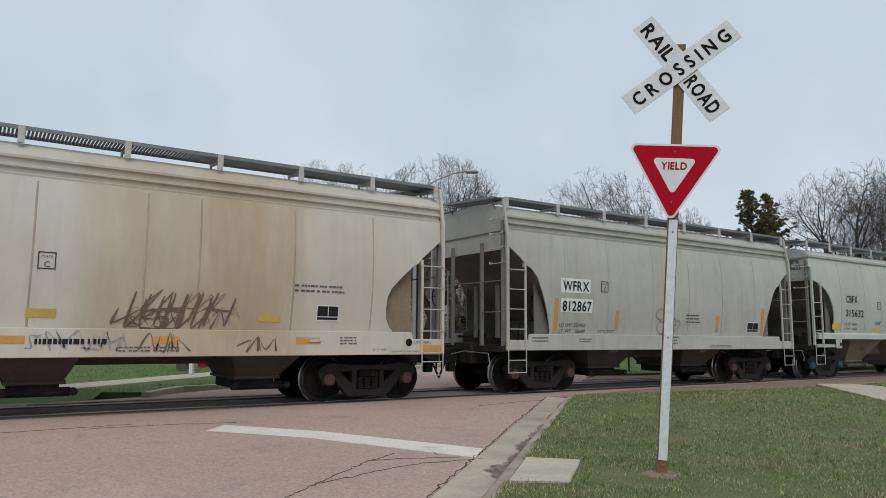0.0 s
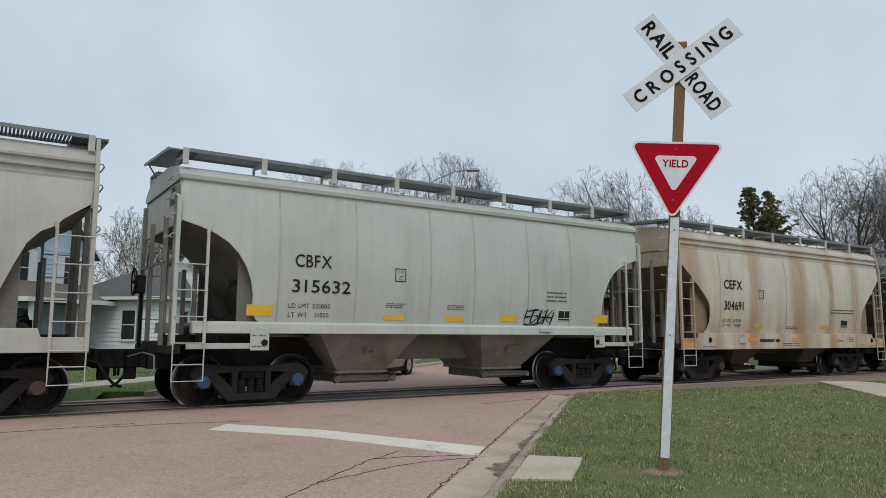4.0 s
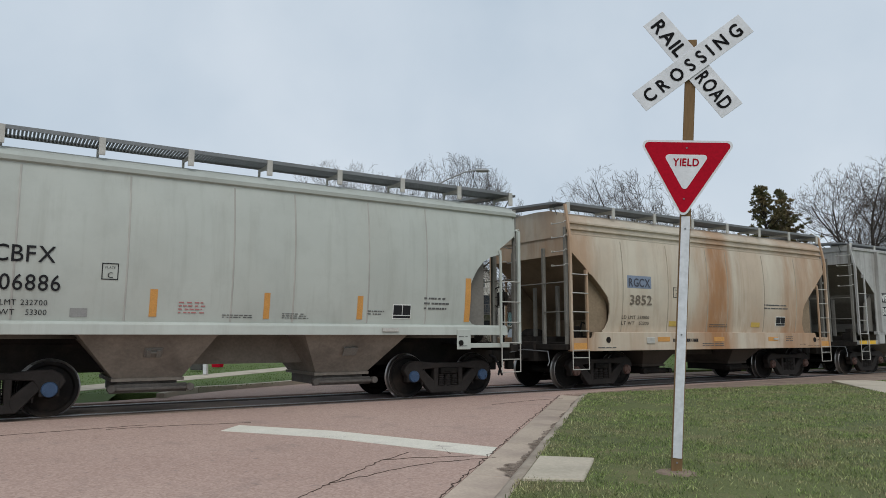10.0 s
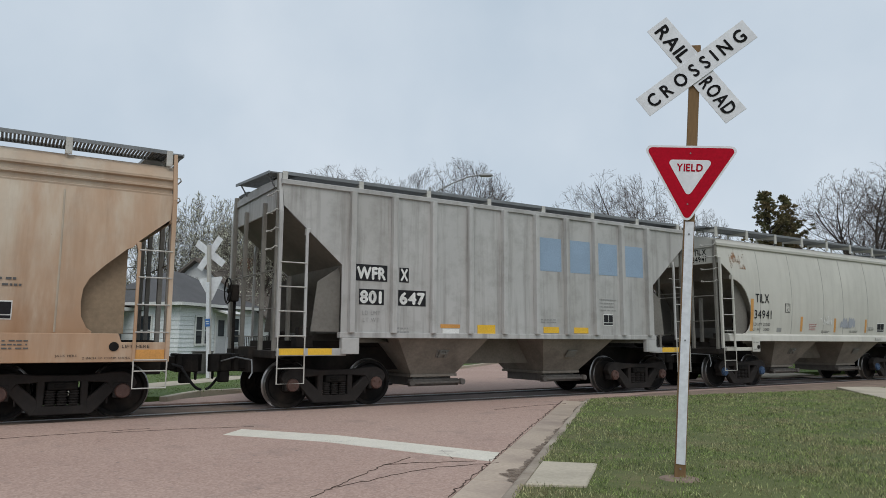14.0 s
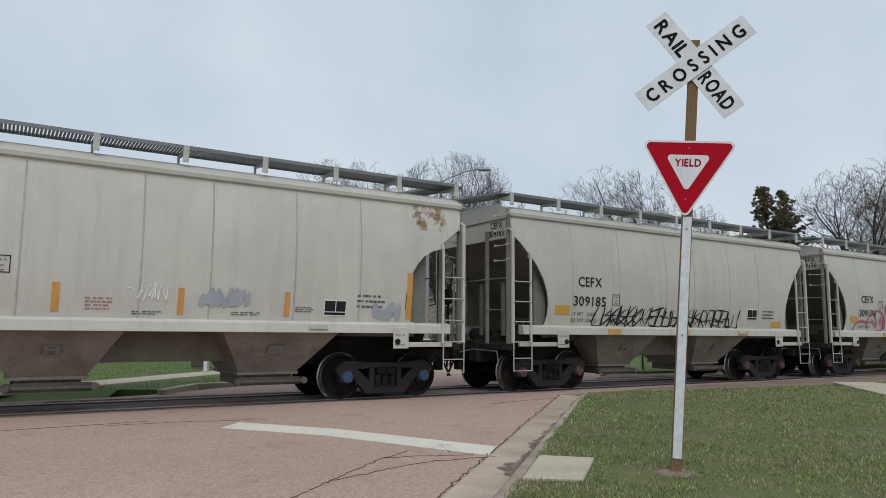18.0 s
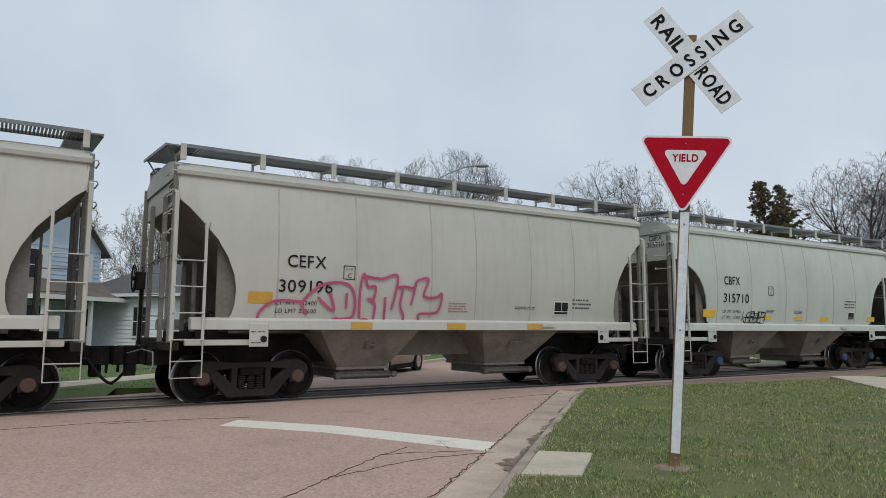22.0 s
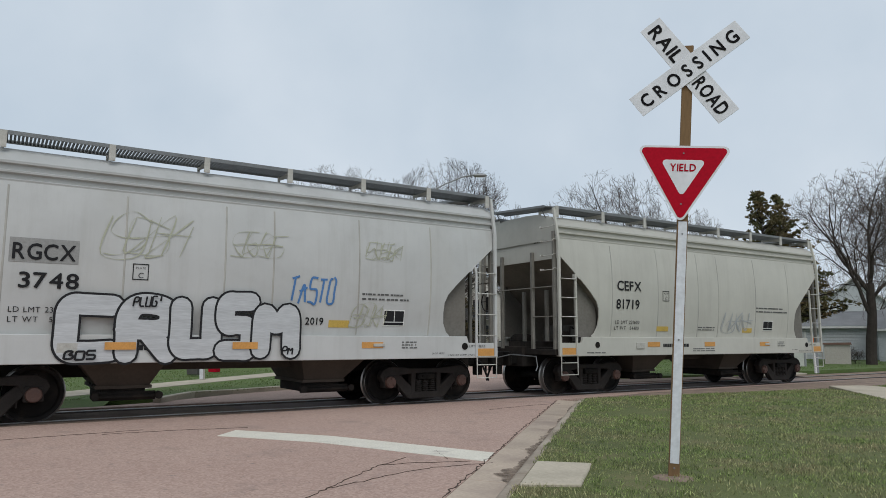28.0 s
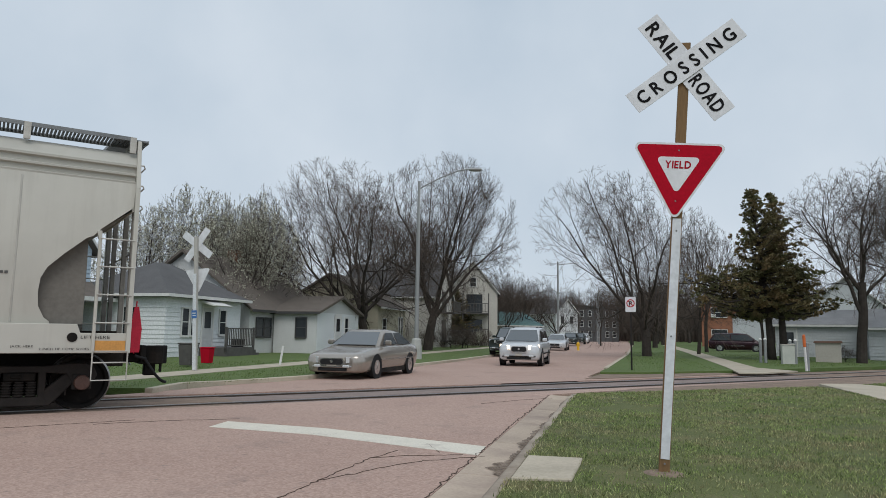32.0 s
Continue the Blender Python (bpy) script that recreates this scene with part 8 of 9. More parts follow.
lit, ln, ll, lb = nodes_of("lit_headlamp", 0.3)
lb.inputs["Emission Color"].default_value, lb.inputs["Emission Strength"].default_value = (1.0, 0.78, 0.55, 1), 2.2
lb.inputs["Base Color"].default_value = (0.8, 0.7, 0.6, 1)


def loft(stations):
    """Rings of corners joined one to the next, closed at both ends."""
    g = Geo()
    n = len(stations[0])
    vs = [p for r in stations for p in r]
    fs = [(i * n + j, i * n + (j + 1) % n, (i + 1) * n + (j + 1) % n, (i + 1) * n + j) for i in range(len(stations) - 1) for j in range(n)]
    fs += [tuple(range(n - 1, -1, -1)), tuple(range((len(stations) - 1) * n, len(stations) * n))]
    return g.add(vs, fs)


def eased(rows, n=4):
    """Rows of numbers with smooth steps between them."""
    out = []
    for i in range(len(rows) - 1):
        p0, p1, p2, p3 = (rows[min(max(i + k, 0), len(rows) - 1)] for k in (-1, 0, 1, 2))
        for j in range(n):
            t = j / n
            out.append(tuple(0.5 * (2 * b + (c - a) * t + (2 * a - 5 * b + 4 * c - d) * t * t + (3 * b - a - 3 * c + d) * t ** 3) for a, b, c, d in zip(p0, p1, p2, p3)))
    return out + [rows[-1]]


def hull_ring(x, w, zb, zt):
    k = zt - zb
    half = [(w * 0.78, zb), (w * 0.91, zb + 0.05 * k), (w * 0.965, zb + 0.16 * k), (w * 0.985, zb + 0.36 * k), (w, zb + 0.55 * k), (w * 0.992, zb + 0.70 * k), (w * 0.962, zb + 0.85 * k), (w * 0.91, zb + 0.945 * k), (w * 0.80, zb + 0.99 * k), (w * 0.55, zt)]
    return [(x, -y, z) for y, z in half] + [(x, y, z) for y, z in half[::-1]]


def vehicle(name, label, m, paint, hull, cabin, axles, r, lamps=LAMP_GLASS, rack=False, grille_w=0.4, category="car"):
    """hull: (x, half width, low, high); cabin: (x, low half, high half, low z, high z) from front to rear; x points forward."""
    root = thing(name, label, category, m)
    part("body", loft([hull_ring(*s) for s in eased(hull)]), paint, root, smooth=50)
    c = [[(x, -a, z0), (x, -a * 0.985 + 0.0, z0 + (z1 - z0) * 0.15), (x, -b, z1 - 0.05), (x, -b * 0.85, z1), (x, b * 0.85, z1), (x, b, z1 - 0.05), (x, a * 0.985, z0 + (z1 - z0) * 0.15), (x, a, z0)] for x, a, b, z0, z1 in cabin]
    part("cabin", loft(c), paint, root, smooth=40)
    (x0, a0, b0, l0, h0), (x1, a1, b1, l1, h1), (x2, a2, b2, l2, h2), (x3, a3, b3, l3, h3) = cabin[0], cabin[1], cabin[-2], cabin[-1]
    k = 0.018
    part("windshield", Geo().add([(x0 + k, -a0 * 0.9, l0 + 0.05 + k), (x0 + k, a0 * 0.9, l0 + 0.05 + k), (x1 + k + (x0 - x1) * 0.1, b1 * 0.88, h1 - 0.05), (x1 + k + (x0 - x1) * 0.1, -b1 * 0.88, h1 - 0.05)], [(0, 1, 2, 3)]), GLASS_CAR, root)
    part("rear_window", Geo().add([(x3 - k, -a3 * 0.9, l3 + 0.05 + k), (x3 - k, a3 * 0.9, l3 + 0.05 + k), (x2 - k + (x3 - x2) * 0.1, b2 * 0.88, h2 - 0.05), (x2 - k + (x3 - x2) * 0.1, -b2 * 0.88, h2 - 0.05)], [(3, 2, 1, 0)]), GLASS_CAR, root)
    za, zc = l1 + 0.035, h1 - 0.075
    fa = x1 + (x0 - x1) * 0.72
    ra = x2 + (x3 - x2) * 0.66
    mid = (x1 + x2) / 2
    for s in (-1, 1):
        for p, q, pt, qt in ((fa, mid + 0.05, x1 - 0.02, mid + 0.05), (mid - 0.05, ra, mid - 0.05, x2 + 0.03)):
            part("side_window", Geo().add([(p, s * (a1 + 0.03), za), (q, s * (a1 + 0.03), za), (qt, s * (b1 + 0.04), zc), (pt, s * (b1 + 0.04), zc)], [(0, 1, 2, 3)]), GLASS_SIDE, root)
        part("mirror", Geo().box((fa - 0.15, s * (a1 + 0.14), za + 0.06), (0.12, 0.2, 0.14)), paint, root, bevel=0.03)
        for zz in (za - 0.2,):
            part("door_handle", Geo().box((mid + 0.15, s * (a1 + 0.06), zz + 0.02), (0.16, 0.03, 0.03)), paint, root)
    xf, wf, zb, zt = hull[0]
    xg = xf + 0.035
    low = zt - 0.24 if rack else zt - 0.20
    part("grille_surround", Geo().prism(rounded([(-grille_w - 0.04, low - 0.03), (grille_w + 0.04, low - 0.03), (grille_w, zt - 0.015), (-grille_w, zt - 0.015)], 0.08), "x", xg - 0.05, xg + 0.025), CHROME, root, "chrome surround")
    part("grille", Geo().prism(rounded([(-grille_w, low), (grille_w, low), (grille_w * 0.92, zt - 0.04), (-grille_w * 0.92, zt - 0.04)], 0.07), "x", xg - 0.05, xg + 0.04), M_RUBBER, root)
    part("badge", Geo().lathe([(0.05, xg + 0.04), (0.045, xg + 0.05)], (0, 0, (low + zt) / 2 - 0.01), axis="x", n=12), CHROME, root)
    for s in (-1, 1):
        y0_, y1_ = s * (grille_w + 0.08), s * hull[1][1] * 1.01
        x1_ = hull[1][0] - 0.10
        top_, bot_ = zt + 0.01, zt - 0.15
        part("headlight", Geo().add([(xg + 0.02, y0_, bot_), (xg + 0.02, y0_, top_), (x1_, y1_, bot_ + 0.03), (x1_, y1_, top_ + 0.05), (xg - 0.12, y0_, bot_), (xg - 0.12, y0_, top_ + 0.02), (x1_ - 0.12, y1_ * 0.9, bot_ + 0.03), (x1_ - 0.12, y1_ * 0.9, top_ + 0.06)], [(0, 2, 3, 1), (1, 3, 7, 5), (0, 4, 6, 2), (2, 6, 7, 3), (0, 1, 5, 4)]), lamps, root)
        part("fog_lamp", Geo().box((xg + 0.02, s * wf * 0.72, zb + 0.14), (0.07, 0.2, 0.08)), LAMP_GLASS, root, bevel=0.02)
        part("side_moulding", Geo().span((hull[-2][0] + 0.55, min(s * 0.90, s * 0.952), 0.52), (hull[2][0] - 0.95, max(s * 0.90, s * 0.952), 0.56)), M_UNDER if rack else CHROME, root)
        # dark sill strip also paints the shade low along the body
        part("sill", Geo().span((axles[1] + r * 1.2, min(s * 0.80, s * 0.90), 0.15), (axles[0] - r * 1.2, max(s * 0.80, s * 0.90), 0.25)), M_UNDER, root)
    part("intake", Geo().span((xf - 0.1, -wf * 0.72, zb + 0.0), (xf + 0.035, wf * 0.72, zb + 0.09)), M_RUBBER, root, bevel=0.02)
    part("bumper", Geo().span((xf - 0.18, -wf * 0.98, zb + 0.10), (xf + 0.06, wf * 0.98, zb + 0.145)), M_UNDER if rack else CHROME, root, "dark strip" if rack else "bright strip", bevel=0.015)
    part("number_plate", Geo().span((xf + 0.05, -0.15, zb + 0.15), (xf + 0.066, 0.15, zb + 0.24)), W_BEIGE, root)
    if rack:
        for s in (-1, 1):
            part("roof_rail", Geo().tube([(x1 - 0.2, s * b1 * 0.8, h1 + 0.06), (x2 + 0.2, s * b1 * 0.8, h1 + 0.06)], 0.025, 6), M_UNDER, root)
    xr, wr = hull[-1][0], hull[-1][1]
    for s in (-1, 1):
        part("tail_light", Geo().box((xr + 0.02, s * wr * 0.72, hull[-1][3] - 0.16), (0.08, 0.3, 0.15)), M_RED, root)
    tyre = Geo().lathe([(r * 0.62, -0.09), (r * 0.96, -0.105), (r, -0.08), (r, 0.08), (r * 0.96, 0.105), (r * 0.62, 0.09)], n=24).mesh("tyre", M_RUBBER, smooth=40)
    rim = Geo().lathe([(r * 0.64, -0.10), (r * 0.60, -0.07), (r * 0.2, -0.085), (r * 0.14, -0.10), (0.01, -0.10)], n=20)
    for j in range(5):
        rim.box((r * 0.38 * math.cos(j * 1.257), -0.088, r * 0.38 * math.sin(j * 1.257)), (r * 0.5, 0.03, 0.05), Matrix.Rotation(-j * 1.257, 3, "Y"))
    rim = rim.mesh("rim", CHROME, smooth=40)
    wheels = []
    for x in axles:
        for s in (-1, 1):
            wl_ = hull[len(hull) // 2][1]
            part("wheel_arch", Geo().lathe([(r * 1.13, -0.012), (r * 1.13, 0.012)], (x, s * (wl_ * 0.985), r * 1.02), n=20), M_RUBBER, root)
            w = put("wheel", tyre, root, pose(x, s * (wl_ - 0.10), r))
            put("rim", rim, w, None if s < 0 else pose(0, 0, 0, 0, 0, 180))
            wheels.append(w)
    return root, wheels


SEDAN = [(2.52, 0.62, 0.24, 0.62), (2.42, 0.82, 0.20, 0.70), (2.1, 0.90, 0.18, 0.77), (1.2, 0.93, 0.18, 0.90), (0.4, 0.935, 0.2, 0.97), (-0.8, 0.935, 0.2, 0.98), (-1.6, 0.925, 0.2, 0.99), (-2.2, 0.88, 0.24, 0.97), (-2.5, 0.78, 0.3, 0.9)]
SEDAN_CAB = [(1.05, 0.80, 0.70, 0.90, 0.93), (0.25, 0.82, 0.62, 0.94, 1.41), (-0.4, 0.82, 0.63, 0.95, 1.44), (-1.05, 0.82, 0.62, 0.96, 1.40), (-1.95, 0.78, 0.68, 0.95, 0.98)]
SUVH = [(2.2, 0.72, 0.30, 0.86), (2.12, 0.84, 0.27, 0.92), (1.85, 0.88, 0.25, 0.98), (1.2, 0.905, 0.25, 1.04), (0.0, 0.91, 0.26, 1.05), (-1.6, 0.91, 0.27, 1.06), (-2.15, 0.88, 0.3, 1.05), (-2.3, 0.82, 0.36, 1.0)]
SUVC = [(1.25, 0.80, 0.68, 1.00, 1.02), (0.55, 0.81, 0.66, 1.03, 1.60), (0.0, 0.82, 0.68, 1.03, 1.66), (-1.8, 0.82, 0.68, 1.04, 1.64), (-2.2, 0.80, 0.70, 1.04, 1.08)]
P_CHAMP = mat("champagne_silver_paint", (0.40, 0.365, 0.325), 0.16, 0.6, var=0.06, scale=2, bump=0.0)
P_SILVER = mat("silver_paint", (0.62, 0.64, 0.66), 0.2, 0.25, var=0.06, scale=2, bump=0.0)
P_DARK = mat("dark_green_paint", (0.018, 0.028, 0.026), 0.3, 0.2, var=0.1, scale=2, bump=0.0)
P_MAROON = mat("dark_maroon_paint", (0.028, 0.008, 0.014), 0.25, 0.2, var=0.1, scale=2, bump=0.0)
P_WHITE = mat("white_car_paint", (0.62, 0.63, 0.64), 0.3, 0.0, var=0.06, scale=2, bump=0.0)
BACK = TURN + 180


def on_road(a, b, turn=BACK):
    x, y, _ = rd(a, b)
    return pose(x, y, 0.0, 0, 0, turn)


vehicle("sedan", "champagne silver sedan parked at the kerb", on_road(4.9, 6.25, BACK - 3), P_CHAMP, SEDAN, SEDAN_CAB, (1.45, -1.38), 0.33, grille_w=0.36)
SUV, SUV_WHEELS = vehicle("suv", "silver sport utility vehicle with lit headlights", on_road(15.5, 2.6), P_SILVER, SUVH, SUVC, (1.35, -1.35), 0.36, lit, True, 0.32)
vehicle("pickup_truck", "dark green pickup truck parked at the far kerb", on_road(27.5, 5.0, BACK - 3), P_DARK,
        [(2.6, 0.82, 0.4, 0.98), (2.5, 0.92, 0.36, 1.04), (1.2, 0.96, 0.36, 1.12), (0, 0.97, 0.38, 1.14), (-2.4, 0.96, 0.42, 1.14), (-2.6, 0.9, 0.46, 1.1)], [(1.15, 0.84, 0.74, 1.08, 1.12), (0.6, 0.85, 0.70, 1.1, 1.74), (-0.2, 0.85, 0.70, 1.1, 1.78), (-0.75, 0.85, 0.72, 1.1, 1.72), (-0.95, 0.84, 0.76, 1.1, 1.14)], (1.7, -1.7), 0.39, category="pickup truck")
x0, y0 = 57.2, 24.6
vehicle("minivan", "dark maroon minivan parked in a driveway", pose(x0, y0, 0.05, 0, 0, -56), P_MAROON,
        [(2.4, 0.74, 0.24, 0.72), (2.3, 0.9, 0.22, 0.82), (1.5, 0.95, 0.21, 0.96), (0, 0.96, 0.21, 1.0), (-2.0, 0.96, 0.22, 1.02), (-2.42, 0.9, 0.28, 1.0)], [(1.7, 0.84, 0.74, 0.9, 0.94), (0.75, 0.86, 0.70, 0.98, 1.62), (0, 0.87, 0.72, 0.99, 1.68), (-1.9, 0.87, 0.72, 1.0, 1.64), (-2.35, 0.84, 0.74, 1.0, 1.04)], (1.5, -1.5), 0.34, category="van")
for a_, b_, p_, lab, kind in ((47.0, 3.9, P_SILVER, "silver car parked along the far street", 0), (75.0, 4.6, P_DARK, "dark car parked along the far street", 1), (92.0, 4.5, P_DARK, "dark car parked along the far street", 1), (103.0, 4.5, P_WHITE, "white car parked along the far street", 0), (118.0, 5.0, P_WHITE, "white car parked along the far street", 1)):
    vehicle("parked_car", lab, on_road(a_, b_), p_, SUVH if kind else SEDAN, SUVC if kind else SEDAN_CAB, (1.4, -1.38), 0.34)


# ---- trees ----
def tree_segments(rnd, height, trunk, fork=0.22, limbs=6, lean=0.0, open_angle=42, density=1.0, thin=0.0072, droop=0.0):
    """Segments of a bare tree: limbs arch out of the trunk and carry ever finer side branches along their length."""
    out = []

    def turned(d, angle, az):
        u = d.cross(Vector((0.31, 0.17, 0.93))).normalized()
        v = d.cross(u)
        return (d * math.cos(angle) + (u * math.cos(az) + v * math.sin(az)) * math.sin(angle)).normalized()

    def grow(p, d, length, r, lev, limb, stem):
        n = (6, 8, 6, 5, 4, 2)[lev]
        end = max(r * (0.7 if lev == 0 else 0.2), thin * 0.55)
        wander = (0.06, 0.17, 0.14, 0.13, 0.10, 0.08)[lev]
        rise = (0.0, 0.03, 0.02, 0.02, 0.02, 0.02)[lev] - droop * (0.0, 0.0, 0.03, 0.06, 0.08, 0.08)[lev]
        spin = rnd.uniform(0, 6.283)
        pts = [p]
        for i in range(n):
            d = (d + Vector((rnd.gauss(0, wander), rnd.gauss(0, wander), rnd.gauss(0, wander * 0.7) + rise))).normalized()
            q = p + d * (length / n)
            out.append((p, q, r + (end - r) * i / n, r + (end - r) * (i + 1) / n, lev, limb, stem))
            stem = len(out) - 1
            p = q
            pts.append(p)
        first = stem - n + 1
        if lev == 0:
            for k in range(limbs):
                az = spin + 2.4 * k + rnd.uniform(-0.3, 0.3)
                f = 1.0 - 0.42 * (k / max(1, limbs - 1)) ** 1.4
                tilt = radians(open_angle) * (0.3 if k == 0 else rnd.uniform(0.8, 1.3))
                i = min(n - 1, int(f * n * 0.999))
                b = pts[i].lerp(pts[i + 1], f * n - i)
                dd = Vector((math.cos(az) * math.sin(tilt), math.sin(az) * math.sin(tilt), math.cos(tilt)))
                grow(b, dd, height * (1 - fork * f) * rnd.uniform(0.62, 0.80), trunk * rnd.uniform(0.32, 0.46), 1, k, first + i)
            return
        if lev >= 5:
            return
        count = int((0, 9, 9, 6, 5)[lev] * density * rnd.uniform(0.8, 1.2) + 0.5)
        for k in range(count):
            f = 0.2 + 0.8 * (k + rnd.random()) / count
            i = min(n - 1, int(f * n))
            b = pts[i].lerp(pts[i + 1], f * n - i)
            dd = (pts[i + 1] - pts[i]).normalized()
            here = r + (end - r) * f
            grow(b, turned(dd, radians(rnd.uniform(32, 64) if lev < 3 else rnd.uniform(24, 50)), spin + k * 2.4 + rnd.uniform(-0.5, 0.5)), length * (0.6, 0.68, 0.62, 0.58, 0.55)[lev] * (1.1 - 0.5 * f) * rnd.uniform(0.7, 1.2), max(here * 0.5, thin), lev + 1, limb, first + i)
    grow(Vector((0, 0, 0)), Vector((lean, 0, 1)).normalized(), height * fork, trunk, 0, 0, -1)
    return out


def bars(segs, sides):
    """One mesh of tapered bars, in arrays."""
    p0 = np.array([s[0][:] for s in segs])
    p1 = np.array([s[1][:] for s in segs])
    r0, r1 = np.array([s[2] for s in segs]), np.array([s[3] for s in segs])
    d = p1 - p0
    d /= np.linalg.norm(d, axis=1, keepdims=True) + 1e-9
    ref = np.where(np.abs(d[:, 2:3]) < 0.9, [[0, 0, 1.0]], [[1.0, 0, 0]])
    a = np.cross(d, ref)
    a /= np.linalg.norm(a, axis=1, keepdims=True)
    b = np.cross(a, d)
    n = len(segs)
    vs = np.zeros((n, 2, sides, 3))
    for j in range(sides):
        w = 2 * math.pi * j / sides
        o = a * math.cos(w) + b * math.sin(w)
        vs[:, 0, j] = p0 + o * r0[:, None]
        vs[:, 1, j] = p1 + o * r1[:, None]
    base = (np.arange(n) * 2 * sides)[:, None]
    fs = np.concatenate([base + np.array([j, (j + 1) % sides, sides + (j + 1) % sides, sides + j]) for j in range(sides)])
    return vs.reshape(-1, 3), fs


def array_mesh(name, vs, fs, material):
    me = bpy.data.meshes.new(name)
    me.from_pydata(vs.tolist(), [], fs.tolist())
    me.materials.append(material)
    return me


def bare_tree(label, x, y, height, width, trunk, seed, twig, buds=0, bud_mat=None, name="tree", turn=0.0, shift=(0.0, 0.0), **shape):
    rnd = random.Random(seed)
    segs = tree_segments(rnd, height, trunk, **shape)
    top = np.percentile([s[1].z for s in segs], 97.5)
    half = np.percentile([math.hypot(s[1].x, s[1].y) for s in segs], 95)
    k, kw = height / top, width / 2 / half

    def fitted(v):
        f = min(1.0, v.z / (height * 0.2))
        w = 1.0 + (kw - 1.0) * f
        g = max(0.0, v.z * k / height - 0.12)
        return Vector((v.x * w + shift[0] * g, v.y * w + shift[1] * g, v.z * k))
    segs = [(fitted(s[0]), fitted(s[1])) + s[2:] for s in segs]
    zc = height * 0.42

    def within(v):
        up, g = max(0.0, (v.z - zc) / (height * 1.03 - zc)), max(0.0, v.z / height - 0.12)
        return ((v.x - shift[0] * g) ** 2 + (v.y - shift[1] * g) ** 2) / (width * 0.54) ** 2 + up * up < 1.0 + 0.14 * noise.noise((v.x * 0.6, v.y * 0.6, v.z * 0.6))
    held = []
    for s in segs:
        held.append((s[6] < 0 or held[s[6]]) and (s[4] < 2 and s[1].z < height * 0.9 or within(s[1])))
    segs = [s for s, h in zip(segs, held) if h]
    root = thing(name, label, "tree", pose(x, y, 0.05, 0, 0, turn))
    put("trunk", array_mesh("trunk", *bars([s for s in segs if s[4] == 0], 10), M_BARK), root)
    for limb in range(max(s[5] for s in segs) + 1):
        put("limb", array_mesh("limb", *bars([s for s in segs if 0 < s[4] < 4 and s[5] == limb], 6), M_BARK), root)
    fine = [s for s in segs if s[4] >= 4 and s[1].z > 0.3]
    put("crown", array_mesh("crown", *bars(fine, 3), twig), root)["kind"] = "stuff"
    if buds:
        tips = fine
        vs, fs = [], []
        for i in range(buds):
            s = tips[rnd.randrange(len(tips))]
            c = s[0].lerp(s[1], rnd.random())
            a = Vector((rnd.gauss(0, 1), rnd.gauss(0, 1), rnd.gauss(0, 1))).normalized() * rnd.uniform(0.025, 0.06)
            b = Vector((rnd.gauss(0, 1), rnd.gauss(0, 1), rnd.gauss(0, 1))).normalized() * rnd.uniform(0.02, 0.045)
            o = len(vs)
            vs += [tuple(c - a), tuple(c + b), tuple(c + a), tuple(c - b)]
            fs.append((o, o + 1, o + 2, o + 3))
        put("budding", array_mesh("budding", np.array(vs), np.array(fs), bud_mat), root)["kind"] = "stuff"
    return root


BIG_LEFT = bare_tree("large bare tree with a round twiggy crown", 22.6, 30.4, 13.2, 16.5, 0.36, 11, M_TWIG, fork=0.17, limbs=9, open_angle=55, density=1.0, shift=(-2.2, 1.1))
MID_LEFT = bare_tree("tall bare tree with a thick dark trunk", 27.53, 29.98, 14.6, 12.5, 0.38, 23, M_TWIG, fork=0.2, limbs=7, open_angle=40, density=0.95, shift=(1.2, -0.6))
PALE = bare_tree("bare tree with pale opening buds", 10.97, 32.6, 10.6, 8.5, 0.17, 31, M_TWIG, buds=17000, bud_mat=M_BUD, fork=0.14, limbs=6, open_angle=36, density=0.8)
RIGHT = bare_tree("wide bare tree with a dark trunk", 34.9, 15.85, 11.8, 13.0, 0.31, 47, M_TWIG, fork=0.17, limbs=8, open_angle=60, density=0.85, thin=0.0068, shift=(-1.7, 2.0))
EDGE = bare_tree("bare tree with a leaning dark trunk", 38.6, 4.8, 10.6, 9.0, 0.27, 53, M_TWIG, fork=0.36, limbs=6, open_angle=42, density=0.8, thin=0.0068, lean=-0.06)
SLIM = bare_tree("slim bare tree behind the lawn", 49.97, 22.57, 12.0, 7.0, 0.16, 61, M_TWIG, fork=0.25, limbs=5, open_angle=30, density=0.8)


def again(src, x, y, s, turn, label=""):
    m = pose(x, y, 0.05, 0, 0, turn) @ Matrix.Diagonal((s, s, s * 1.0, 1))
    ob = copy_thing(src, m)
    if label:
        ob["label"] = label
    return ob


